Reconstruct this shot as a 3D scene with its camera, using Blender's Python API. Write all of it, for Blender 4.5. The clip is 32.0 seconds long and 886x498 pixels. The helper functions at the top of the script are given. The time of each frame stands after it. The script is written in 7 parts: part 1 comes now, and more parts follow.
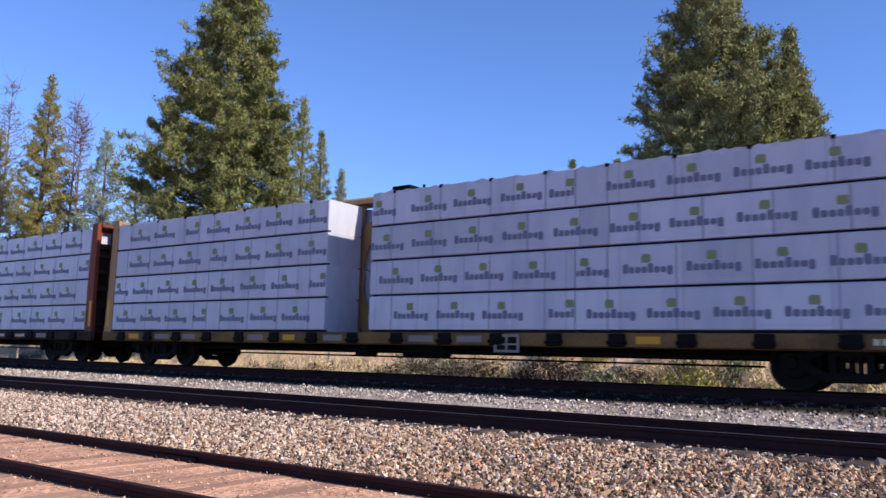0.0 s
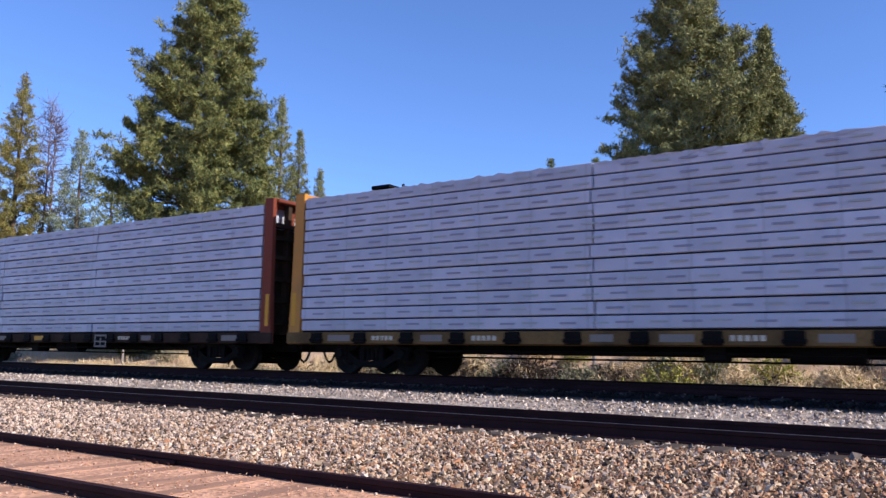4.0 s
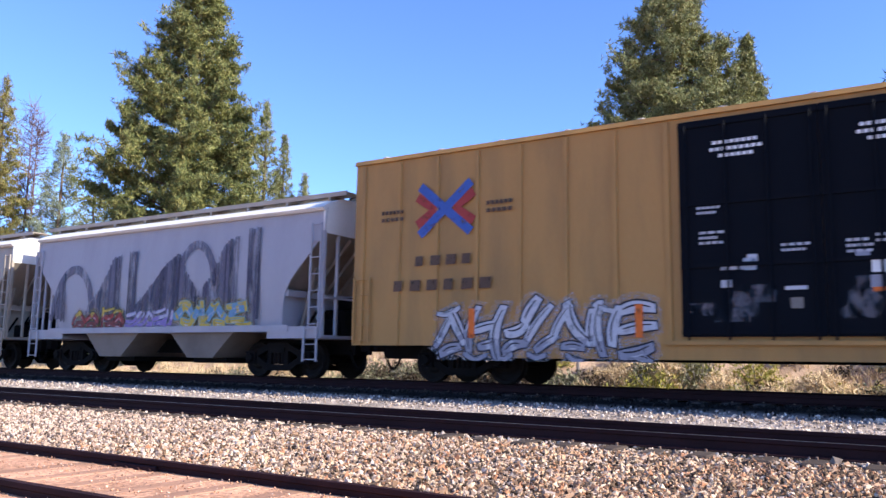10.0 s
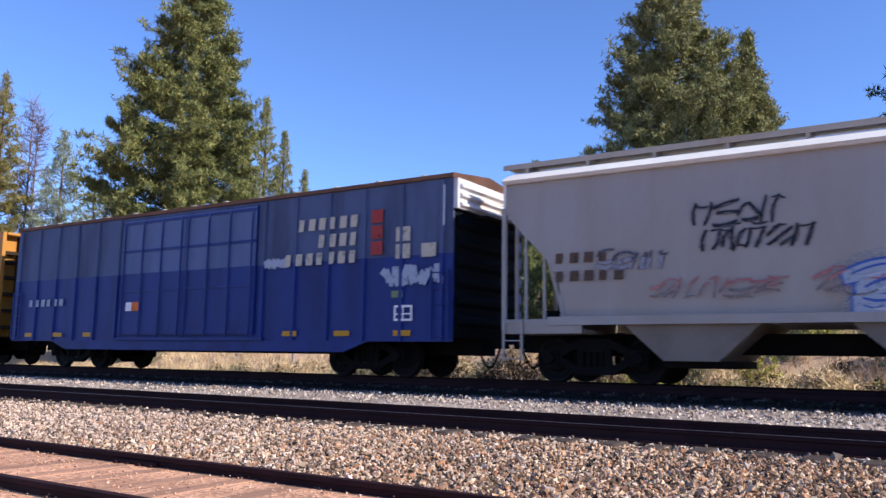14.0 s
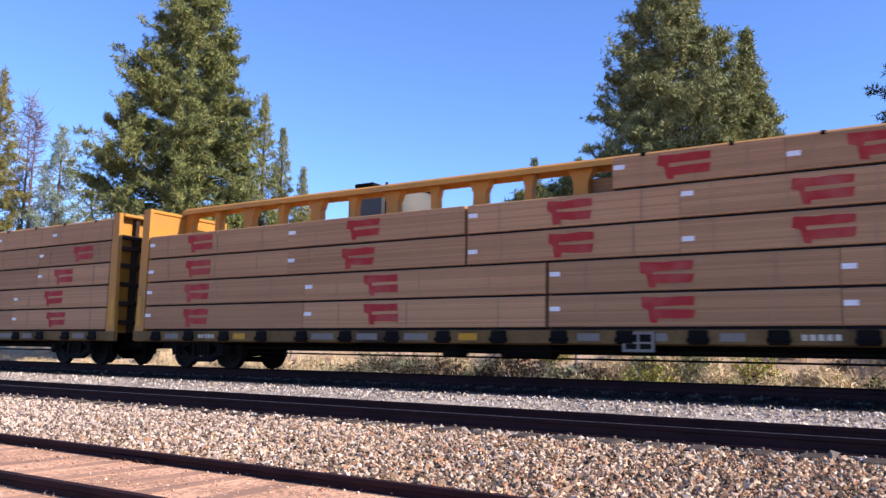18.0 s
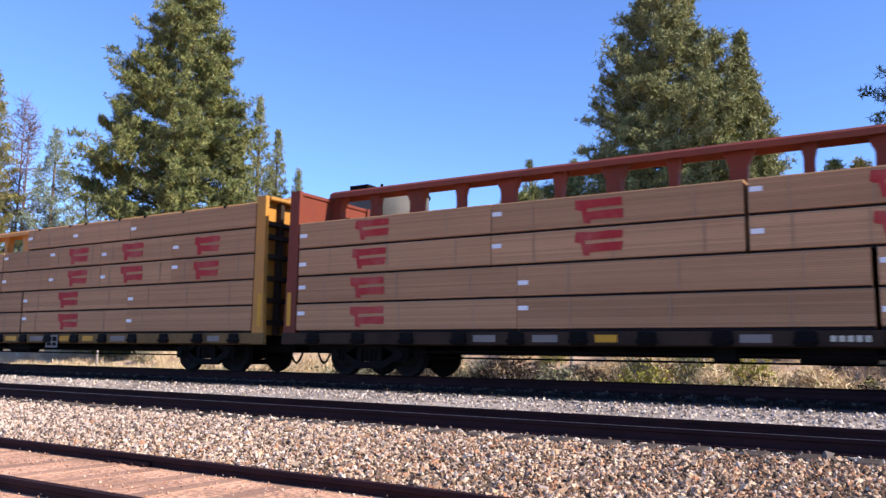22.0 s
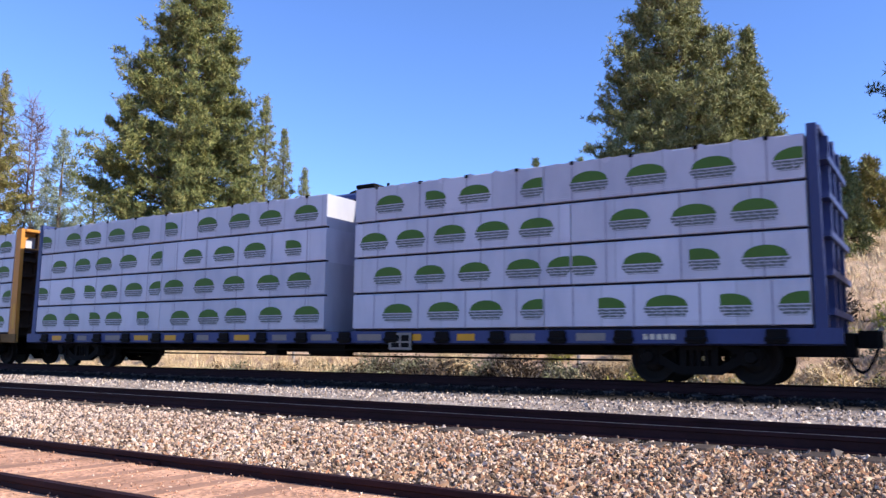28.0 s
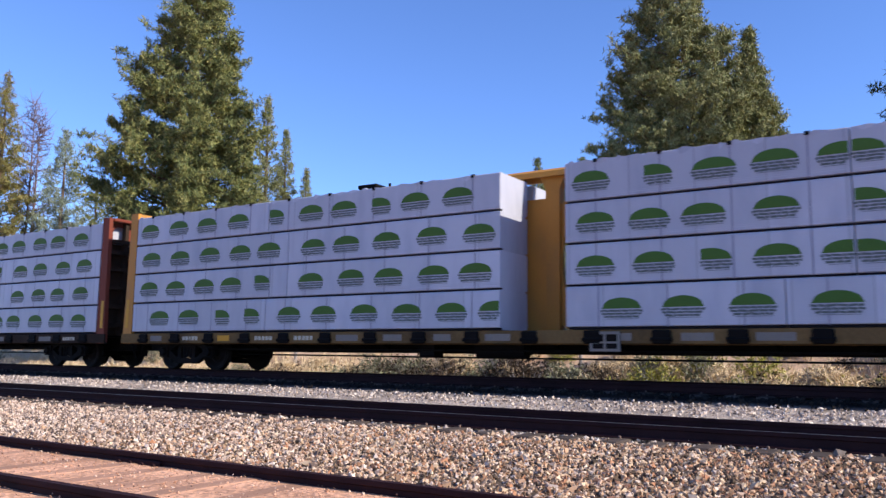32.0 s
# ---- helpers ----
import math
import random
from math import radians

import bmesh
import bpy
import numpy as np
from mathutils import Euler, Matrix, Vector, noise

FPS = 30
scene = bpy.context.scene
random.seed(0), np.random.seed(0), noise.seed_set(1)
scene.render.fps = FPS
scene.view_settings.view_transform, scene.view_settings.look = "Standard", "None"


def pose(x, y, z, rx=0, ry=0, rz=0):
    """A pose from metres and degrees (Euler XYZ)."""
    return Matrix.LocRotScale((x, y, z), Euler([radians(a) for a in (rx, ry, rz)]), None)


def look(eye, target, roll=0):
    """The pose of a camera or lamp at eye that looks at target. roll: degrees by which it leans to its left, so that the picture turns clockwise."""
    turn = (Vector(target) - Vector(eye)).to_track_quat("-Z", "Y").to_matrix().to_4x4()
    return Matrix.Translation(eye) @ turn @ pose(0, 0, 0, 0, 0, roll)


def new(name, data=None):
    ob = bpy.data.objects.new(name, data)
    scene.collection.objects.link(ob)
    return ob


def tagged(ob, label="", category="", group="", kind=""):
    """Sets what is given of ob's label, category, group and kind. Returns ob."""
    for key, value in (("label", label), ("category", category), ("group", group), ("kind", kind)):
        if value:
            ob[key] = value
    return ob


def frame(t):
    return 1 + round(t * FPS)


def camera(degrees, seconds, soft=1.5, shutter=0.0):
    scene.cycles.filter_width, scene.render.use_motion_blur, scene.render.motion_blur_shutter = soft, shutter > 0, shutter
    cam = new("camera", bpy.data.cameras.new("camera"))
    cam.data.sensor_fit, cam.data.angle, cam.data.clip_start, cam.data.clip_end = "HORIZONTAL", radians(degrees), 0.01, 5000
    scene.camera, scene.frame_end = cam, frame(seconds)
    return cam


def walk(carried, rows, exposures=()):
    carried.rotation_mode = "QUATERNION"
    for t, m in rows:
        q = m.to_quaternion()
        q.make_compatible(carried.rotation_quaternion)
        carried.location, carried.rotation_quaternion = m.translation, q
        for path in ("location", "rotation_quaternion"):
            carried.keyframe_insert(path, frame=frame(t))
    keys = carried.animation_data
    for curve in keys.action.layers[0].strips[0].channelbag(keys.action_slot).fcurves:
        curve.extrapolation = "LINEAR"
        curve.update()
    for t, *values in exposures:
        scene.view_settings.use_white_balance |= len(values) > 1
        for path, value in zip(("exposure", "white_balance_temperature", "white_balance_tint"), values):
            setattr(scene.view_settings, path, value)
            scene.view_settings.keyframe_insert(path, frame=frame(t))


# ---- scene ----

# ---- camera: stands beside the siding, sways a little in the hand ----
EYE = (0.0, 0.0, 0.458)
cam = camera(58.05, 32.0, soft=1.45, shutter=0.12)
# seconds and the turn of the camera in degrees
TURNS = [
    (0, 97.696, -1.386, 35.069), (0.5, 97.697, -1.441, 34.764), (1, 97.763, -1.486, 34.747), (1.5, 97.94, -1.512, 34.494),
    (2, 97.981, -1.308, 34.551), (2.5, 97.951, -1.137, 34.348), (3, 97.814, -1.148, 33.754), (3.5, 97.739, -0.942, 33.726),
    (5.5, 97.518, -0.967, 33.23), (6, 97.675, -1.01, 32.998), (6.5, 97.787, -0.982, 32.803), (7, 97.743, -0.935, 32.772),
    (7.5, 97.751, -0.944, 32.593), (8, 97.82, -1.076, 32.46), (8.5, 97.952, -1.02, 32.561), (9, 98.185, -1.001, 32.505),
    (9.5, 98.155, -0.822, 32.496), (10, 98.064, -0.922, 32.536), (10.5, 98.077, -0.931, 32.545), (11, 98.038, -1.005, 32.504),
    (11.5, 97.984, -1.004, 32.462), (12, 97.955, -0.92, 32.485), (12.5, 98.046, -0.814, 32.44), (13, 98.007, -0.596, 32.441),
    (13.5, 97.907, -0.699, 32.451), (14, 97.788, -0.87, 32.562), (14.5, 97.643, -0.968, 32.541), (16.5, 97.817, -1.299, 32.283),
    (17, 97.825, -1.303, 32.277), (17.5, 97.706, -1.015, 32.354), (18, 97.6, -0.99, 32.431), (18.5, 97.533, -0.715, 32.419),
    (19, 97.641, -0.737, 32.223), (19.5, 97.676, -0.37, 32.267), (20, 97.559, -0.312, 32.349), (20.5, 97.516, -0.519, 32.328),
    (21, 97.474, -0.469, 32.172), (21.5, 97.58, -0.729, 32.155), (22, 97.733, -0.859, 32.1), (22.5, 97.791, -0.791, 32.102),
    (23, 97.678, -0.591, 32.178), (23.5, 97.586, -0.705, 32.161), (24, 97.62, -0.546, 32.208), (24.5, 97.545, -0.452, 32.361),
    (25, 97.43, -0.417, 32.424), (25.5, 97.4, -0.786, 32.381), (27.5, 97.482, -1.054, 32.43), (28, 97.632, -0.725, 32.588),
    (28.5, 97.508, -0.586, 32.622), (29, 97.368, -0.634, 32.51), (29.5, 97.323, -0.713, 32.458), (30, 97.377, -0.694, 32.379),
    (30.5, 97.339, -0.535, 32.469), (31, 97.463, -0.638, 32.501), (31.5, 97.576, -0.584, 32.635), (32, 97.65, -0.665, 32.729),
]

# the picture brightens and darkens with what passes
EXPOSURES = [(0, 0.38), (3.5, 0.39), (5.5, 0.46), (6, 0.52), (6.6, 0.70), (9, 1.0), (10, 0.98), (11, 0.64), (12.5, 0.48), (14, 0.5), (16.5, 0.7), (18, 0.75), (25, 0.75), (27.5, 0.74), (28.5, 0.7), (29.5, 0.62), (32, 0.54)]
walk(cam, [(t, pose(*EYE, rx, ry, rz)) for t, rx, ry, rz in TURNS], EXPOSURES)


# ---- sky, sun ----
SUN = Vector((1.0, 0.095, 0.63)).normalized()
world = bpy.data.worlds.new("world")
scene.world = world
world.use_nodes = True
sky = world.node_tree.nodes.new("ShaderNodeTexSky")
sky.sky_type, sky.sun_disc = "NISHITA", False
sky.sun_elevation = math.asin(SUN.z)
sky.sun_rotation = math.atan2(SUN.x, SUN.y)
sky.altitude, sky.air_density, sky.dust_density, sky.ozone_density = 1400, 1.0, 0.0, 6.0
back = world.node_tree.nodes["Background"]
deep = world.node_tree.nodes.new("ShaderNodeVectorMath")
deep.operation = "MULTIPLY"
deep.inputs[1].default_value = (0.93, 0.97, 1.20)
world.node_tree.links.new(sky.outputs[0], deep.inputs[0])
world.node_tree.links.new(deep.outputs[0], back.inputs[0])
back.inputs[1].default_value = 0.15
sun = new("sun", bpy.data.lights.new("sun", "SUN"))
sun.data.energy, sun.data.angle, sun.data.color = 5.0, radians(0.53), (1.0, 0.90, 0.76)
sun.matrix_world = look(SUN * 300, (0, 0, 0))


# ---- materials ----
def material(name, colour, rough=0.7, metal=0.0, vary=0.18, scale=6.0, bump=0.15, dirt=None, dirt_amount=0.35, stretch=(1, 1, 1), lines=None, random_shift=0.0, gloss=0.2):
    """A surface with fine grain and broader stains; lines: (axis, size) fine ribs such as board edges."""
    m = bpy.data.materials.new(name)
    m.use_nodes = True
    nt = m.node_tree
    add, link = nt.nodes.new, nt.links.new
    shader = nt.nodes["Principled BSDF"]
    shader.inputs["Roughness"].default_value = rough
    shader.inputs["Metallic"].default_value = metal
    shader.inputs["Specular IOR Level"].default_value = gloss
    where = add("ShaderNodeTexCoord")
    info = add("ShaderNodeObjectInfo")
    grow = add("ShaderNodeMapping")
    grow.inputs["Scale"].default_value = stretch
    link(where.outputs["Object"], grow.inputs["Vector"])
    shift = add("ShaderNodeMath")
    shift.operation = "MULTIPLY"
    shift.inputs[1].default_value = 37.0
    link(info.outputs["Random"], shift.inputs[0])
    fine, broad = add("ShaderNodeTexNoise"), add("ShaderNodeTexNoise")
    for n, s, d in ((fine, scale * 6, 4), (broad, scale * 0.22, 5)):
        n.noise_dimensions = "4D"
        n.inputs["Scale"].default_value, n.inputs["Detail"].default_value = s, d
        link(grow.outputs[0], n.inputs["Vector"])
        link(shift.outputs[0], n.inputs["W"])
    tone = add("ShaderNodeMapRange")
    tone.inputs["To Min"].default_value, tone.inputs["To Max"].default_value = 1 - vary, 1 + vary
    link(fine.outputs["Fac"], tone.inputs["Value"])
    base = add("ShaderNodeMix")
    base.data_type, base.blend_type = "RGBA", "MIX"
    base.inputs["A"].default_value = (*colour, 1)
    base.inputs["B"].default_value = (*(dirt or [c * 0.6 for c in colour]), 1)
    stain = add("ShaderNodeMapRange")
    stain.inputs["From Min"].default_value, stain.inputs["From Max"].default_value = 0.45, 0.75
    stain.inputs["To Max"].default_value = dirt_amount
    link(broad.outputs["Fac"], stain.inputs["Value"])
    link(stain.outputs[0], base.inputs["Factor"])
    last = base.outputs["Result"]
    shade = add("ShaderNodeVectorMath")
    shade.operation = "SCALE"
    link(last, shade.inputs[0])
    link(tone.outputs[0], shade.inputs["Scale"])
    last = shade.outputs[0]
    height = fine.outputs["Fac"]
    if lines:
        axis, size, low, high, width, deep_to = (*lines, 0.78, 1.14, 0.14, 0.55)[:6] if len(lines) == 2 else lines
        split = add("ShaderNodeSeparateXYZ")
        link(where.outputs["Object"], split.inputs[0])
        wave = add("ShaderNodeMath")
        wave.operation = "DIVIDE"
        wave.inputs[1].default_value = size
        link(split.outputs[axis], wave.inputs[0])
        whole, part_of = add("ShaderNodeMath"), add("ShaderNodeMath")
        whole.operation, part_of.operation = "FLOOR", "FRACT"
        link(wave.outputs[0], whole.inputs[0])
        link(wave.outputs[0], part_of.inputs[0])
        white = add("ShaderNodeTexWhiteNoise")
        white.noise_dimensions = "2D"
        both = add("ShaderNodeCombineXYZ")
        link(whole.outputs[0], both.inputs[0])
        link(info.outputs["Random"], both.inputs[1])
        link(both.outputs[0], white.inputs["Vector"])
        spread = add("ShaderNodeMapRange")
        spread.inputs["To Min"].default_value, spread.inputs["To Max"].default_value = low, high
        link(white.outputs["Value"], spread.inputs["Value"])
        seam = add("ShaderNodeMath")
        seam.operation = "PINGPONG"
        seam.inputs[1].default_value = 0.5
        link(part_of.outputs[0], seam.inputs[0])
        groove = add("ShaderNodeMapRange")
        groove.inputs["From Max"].default_value = width
        groove.inputs["To Min"].default_value = deep_to
        link(seam.outputs[0], groove.inputs["Value"])
        times = add("ShaderNodeMath")
        times.operation = "MULTIPLY"
        link(spread.outputs[0], times.inputs[0])
        link(groove.outputs[0], times.inputs[1])
        again = add("ShaderNodeVectorMath")
        again.operation = "SCALE"
        link(last, again.inputs[0])
        link(times.outputs[0], again.inputs["Scale"])
        last = again.outputs[0]
        height = groove.outputs[0] if len(lines) == 2 else broad.outputs["Fac"]
    if random_shift:
        own = add("ShaderNodeMapRange")
        own.inputs["To Min"].default_value, own.inputs["To Max"].default_value = 1 - random_shift, 1 + random_shift
        link(info.outputs["Random"], own.inputs["Value"])
        more = add("ShaderNodeVectorMath")
        more.operation = "SCALE"
        link(last, more.inputs[0])
        link(own.outputs[0], more.inputs["Scale"])
        last = more.outputs[0]
    link(last, shader.inputs["Base Color"])
    if bump:
        relief = add("ShaderNodeBump")
        relief.inputs["Strength"].default_value, relief.inputs["Distance"].default_value = bump, 0.02
        link(height, relief.inputs["Height"])
        link(relief.outputs[0], shader.inputs["Normal"])
    return m


def island_material(name, colours, rough=0.85, bump=0.3, scale=20):
    """Loose pieces in one mesh, each with its own colour out of a few."""
    m = bpy.data.materials.new(name)
    m.use_nodes = True
    nt = m.node_tree
    add, link = nt.nodes.new, nt.links.new
    shader = nt.nodes["Principled BSDF"]
    shader.inputs["Specular IOR Level"].default_value = 0.15
    shader.inputs["Roughness"].default_value = rough
    geo = add("ShaderNodeNewGeometry")
    ramp = add("ShaderNodeValToRGB")
    ramp.color_ramp.interpolation = "CONSTANT"
    while len(ramp.color_ramp.elements) < len(colours):
        ramp.color_ramp.elements.new(0.5)
    for i, c in enumerate(colours):
        ramp.color_ramp.elements[i].position = i / len(colours)
        ramp.color_ramp.elements[i].color = (*c, 1)
    link(geo.outputs["Random Per Island"], ramp.inputs[0])
    grain = add("ShaderNodeTexNoise")
    grain.inputs["Scale"].default_value, grain.inputs["Detail"].default_value = scale, 4
    where = add("ShaderNodeTexCoord")
    link(where.outputs["Object"], grain.inputs["Vector"])
    tone = add("ShaderNodeMapRange")
    tone.inputs["To Min"].default_value, tone.inputs["To Max"].default_value = 0.7, 1.3
    link(grain.outputs["Fac"], tone.inputs["Value"])
    shade = add("ShaderNodeVectorMath")
    shade.operation = "SCALE"
    link(ramp.outputs[0], shade.inputs[0])
    link(tone.outputs[0], shade.inputs["Scale"])
    link(shade.outputs[0], shader.inputs["Base Color"])
    if bump:
        relief = add("ShaderNodeBump")
        relief.inputs["Strength"].default_value, relief.inputs["Distance"].default_value = bump, 0.01
        link(grain.outputs["Fac"], relief.inputs["Height"])
        link(relief.outputs[0], shader.inputs["Normal"])
    return m


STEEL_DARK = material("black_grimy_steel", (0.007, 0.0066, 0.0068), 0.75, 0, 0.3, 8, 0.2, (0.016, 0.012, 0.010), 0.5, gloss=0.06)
PLATE = material("sunlit_rusty_tie_plate", (0.15, 0.10, 0.08), 0.8, 0, 0.3, 9, 0.2)
RAIL_RUST = material("rusty_rail_steel", (0.033, 0.0150, 0.0165), 0.75, 0, 0.25, 9, 0.2, (0.010, 0.007, 0.007), 0.5, gloss=0.08)
RAIL_HEAD = material("polished_rail_head", (0.22, 0.20, 0.19), 0.45, 1.0, 0.15, 9, 0.05)
YELLOW = material("golden_yellow_car_paint", (0.46, 0.205, 0.038), 0.55, 0, 0.12, 5, 0.12, (0.20, 0.13, 0.06), 0.5)
YELLOW_PALE = material("sun_faded_tan_yellow_car_paint", (0.315, 0.178, 0.074), 0.6, 0, 0.1, 5, 0.12, (0.225, 0.15, 0.085), 0.85, (1.6, 1.6, 0.3))
YELLOW_BOX = material("warm_yellow_car_paint", (0.40, 0.22, 0.072), 0.55, 0, 0.1, 5, 0.12, (0.25, 0.15, 0.06), 0.85, (1.6, 1.6, 0.3))
RED = material("red_brown_car_paint", (0.175, 0.042, 0.025), 0.6, 0, 0.15, 5, 0.12, (0.09, 0.035, 0.024), 0.6, (1.6, 1.6, 0.3), gloss=0.12)
BROWN = material("dark_red_brown_car_paint", (0.096, 0.024, 0.016), 0.6, 0, 0.12, 5, 0.12, (0.056, 0.020, 0.015), 0.85, (1.6, 1.6, 0.3), gloss=0.08)
NAVY = material("dark_navy_car_paint", (0.035, 0.05, 0.14), 0.5, 0, 0.15, 5, 0.1, (0.03, 0.035, 0.06), 0.4, (1.6, 1.6, 0.3))
DOOR_NAVY = material("blue_black_door_paint", (0.0045, 0.0062, 0.010), 0.65, 0, 0.15, 5, 0.12, (0.010, 0.010, 0.012), 0.4, gloss=0.05)
BLUE = material("royal_blue_car_paint", (0.016, 0.036, 0.175), 0.5, 0, 0.12, 5, 0.1, (0.012, 0.020, 0.08), 0.85, (1.6, 1.6, 0.3))
BLUE_PALE = material("weathered_grey_blue_car_paint", (0.082, 0.112, 0.205), 0.65, 0, 0.12, 5, 0.1, (0.035, 0.042, 0.075), 0.9, (1.6, 1.6, 0.3))
BLUE_DOOR = material("bleached_light_blue_door_paint", (0.105, 0.150, 0.275), 0.6, 0, 0.12, 5, 0.1, (0.05, 0.07, 0.14), 0.6, (1.6, 1.6, 0.3))
GREY = material("pale_grey_hopper_paint", (0.36, 0.318, 0.268), 0.6, 0, 0.08, 4, 0.1, (0.30, 0.225, 0.16), 0.9, (1.6, 1.6, 0.3))
GREY_PLAIN = material("plain_grey_hopper_paint", (0.352, 0.325, 0.298), 0.6, 0, 0.08, 4, 0.1, (0.30, 0.25, 0.205), 0.7, (1.6, 1.6, 0.3))
WHITE_CAR = material("weathered_white_hopper_paint", (0.42, 0.42, 0.445), 0.6, 0, 0.1, 4, 0.12, (0.30, 0.29, 0.32), 0.8, (1.6, 1.6, 0.3))
BLACK = material("black_tank_paint", (0.010, 0.010, 0.010), 0.6, 0, 0.2, 4, 0.08, (0.03, 0.027, 0.024), 0.4, gloss=0.15)
WRAP = material("white_lumber_wrap", (0.44, 0.45, 0.525), 0.4, 0, 0.05, 9, 0.9, (0.325, 0.34, 0.425), 0.75, (1.3, 1.3, 0.35), ("X", 1.22, 0.90, 1.06, 0.018, 0.72), 0.07, gloss=0.35)
WRAP_GAP = material("painted_gap_shade_between_packs", (0.02, 0.02, 0.03), 0.9)
LUMBER = material("bare_kiln_dried_lumber", (0.43, 0.238, 0.122), 0.75, 0, 0.1, 4, 0.3, (0.32, 0.16, 0.08), 0.6, (0.15, 1, 1), ("Z", 0.041, 0.87, 1.10, 0.14, 0.74), 0.12, gloss=0.1)
PRINT_BLUE = material("grey_blue_print", (0.15, 0.16, 0.225), 0.6, 0, 0.3, 8, 0)
PRINT_LIME = material("yellow_green_print", (0.20, 0.235, 0.12), 0.6, 0, 0.2, 8, 0)
PRINT_GREEN = material("leaf_green_print", (0.058, 0.128, 0.024), 0.6, 0, 0.2, 8, 0)
PRINT_RED = material("red_stamp_ink", (0.36, 0.028, 0.028), 0.7, 0, 0.3, 10, 0, (0.44, 0.2, 0.14), 0.4)
WHITE = material("white_marking_paint", (0.78, 0.78, 0.78), 0.6, 0, 0.1, 8, 0)
DECAL_YELLOW = material("yellow_reflective_strip", (0.54, 0.27, 0.02), 0.45, 0, 0.1, 8, 0)
ROOF = material("weathered_galvanised_roof", (0.55, 0.50, 0.44), 0.5, 0.1, 0.15, 4, 0.1, (0.30, 0.22, 0.16), 0.4)
RUSTY_WHITE = material("chalky_white_paint_with_rust", (0.60, 0.60, 0.62), 0.6, 0, 0.15, 5, 0.15, (0.35, 0.17, 0.09), 0.8)
# roofs and end walls made whiter than the sides to paint sunlight in
EAVE = material("white_paint_lightened_for_sun_on_roof_and_ends", (0.74, 0.72, 0.68), 0.55, 0, 0.1, 4, 0.1, (0.5, 0.45, 0.38), 0.4)
RUST = material("dark_rusted_edge", (0.085, 0.042, 0.028), 0.8, 0, 0.3, 6, 0.2, (0.16, 0.08, 0.05), 0.6)
# one dusty sheet in two tones, darkened for shade and lightened for sun
SLOPE = material("dusty_slope_sheet_darkened_for_shade", (0.25, 0.215, 0.185), 0.7, 0, 0.15, 4, 0.1, (0.12, 0.10, 0.085), 0.7, (1.2, 1.2, 0.5))
SLOPE_SUNLIT = material("dusty_slope_sheet_lightened_for_sun", (0.56, 0.52, 0.47), 0.7, 0, 0.15, 4, 0.1, (0.34, 0.30, 0.26), 0.6, (1.2, 1.2, 0.5))
BAY = material("dusty_brown_hopper_bay", (0.21, 0.175, 0.145), 0.8, 0, 0.2, 5, 0.15, (0.10, 0.08, 0.065), 0.6)
GREY_COOL = material("cool_white_hopper_paint", (0.37, 0.36, 0.39), 0.6, 0, 0.08, 4, 0.1, (0.28, 0.27, 0.30), 0.5, (1.6, 1.6, 0.3))
TANK_WALL = material("dull_dark_steel_plate", (0.13, 0.12, 0.11), 0.6, 0.1, 0.25, 3, 0.1, (0.06, 0.055, 0.05), 0.6)
SILL_YELLOW = material("grimy_yellow_brown_sill_paint", (0.16, 0.10, 0.042), 0.8, 0, 0.35, 3, 0.2, (0.035, 0.026, 0.018), 1.0, (1.0, 1, 1), gloss=0.08)
# grime on sills; on bulkheads a painted stand-in for shade between cars
GRIME_SHADE = material("dark_brown_steel_for_grime_and_shade", (0.045, 0.030, 0.022), 0.8, 0, 0.3, 6, 0.2, (0.015, 0.012, 0.010), 0.8, gloss=0.06)
DIRTY_PAD = material("dirty_grey_sill_panel", (0.20, 0.18, 0.16), 0.7, 0, 0.3, 8, 0.1)


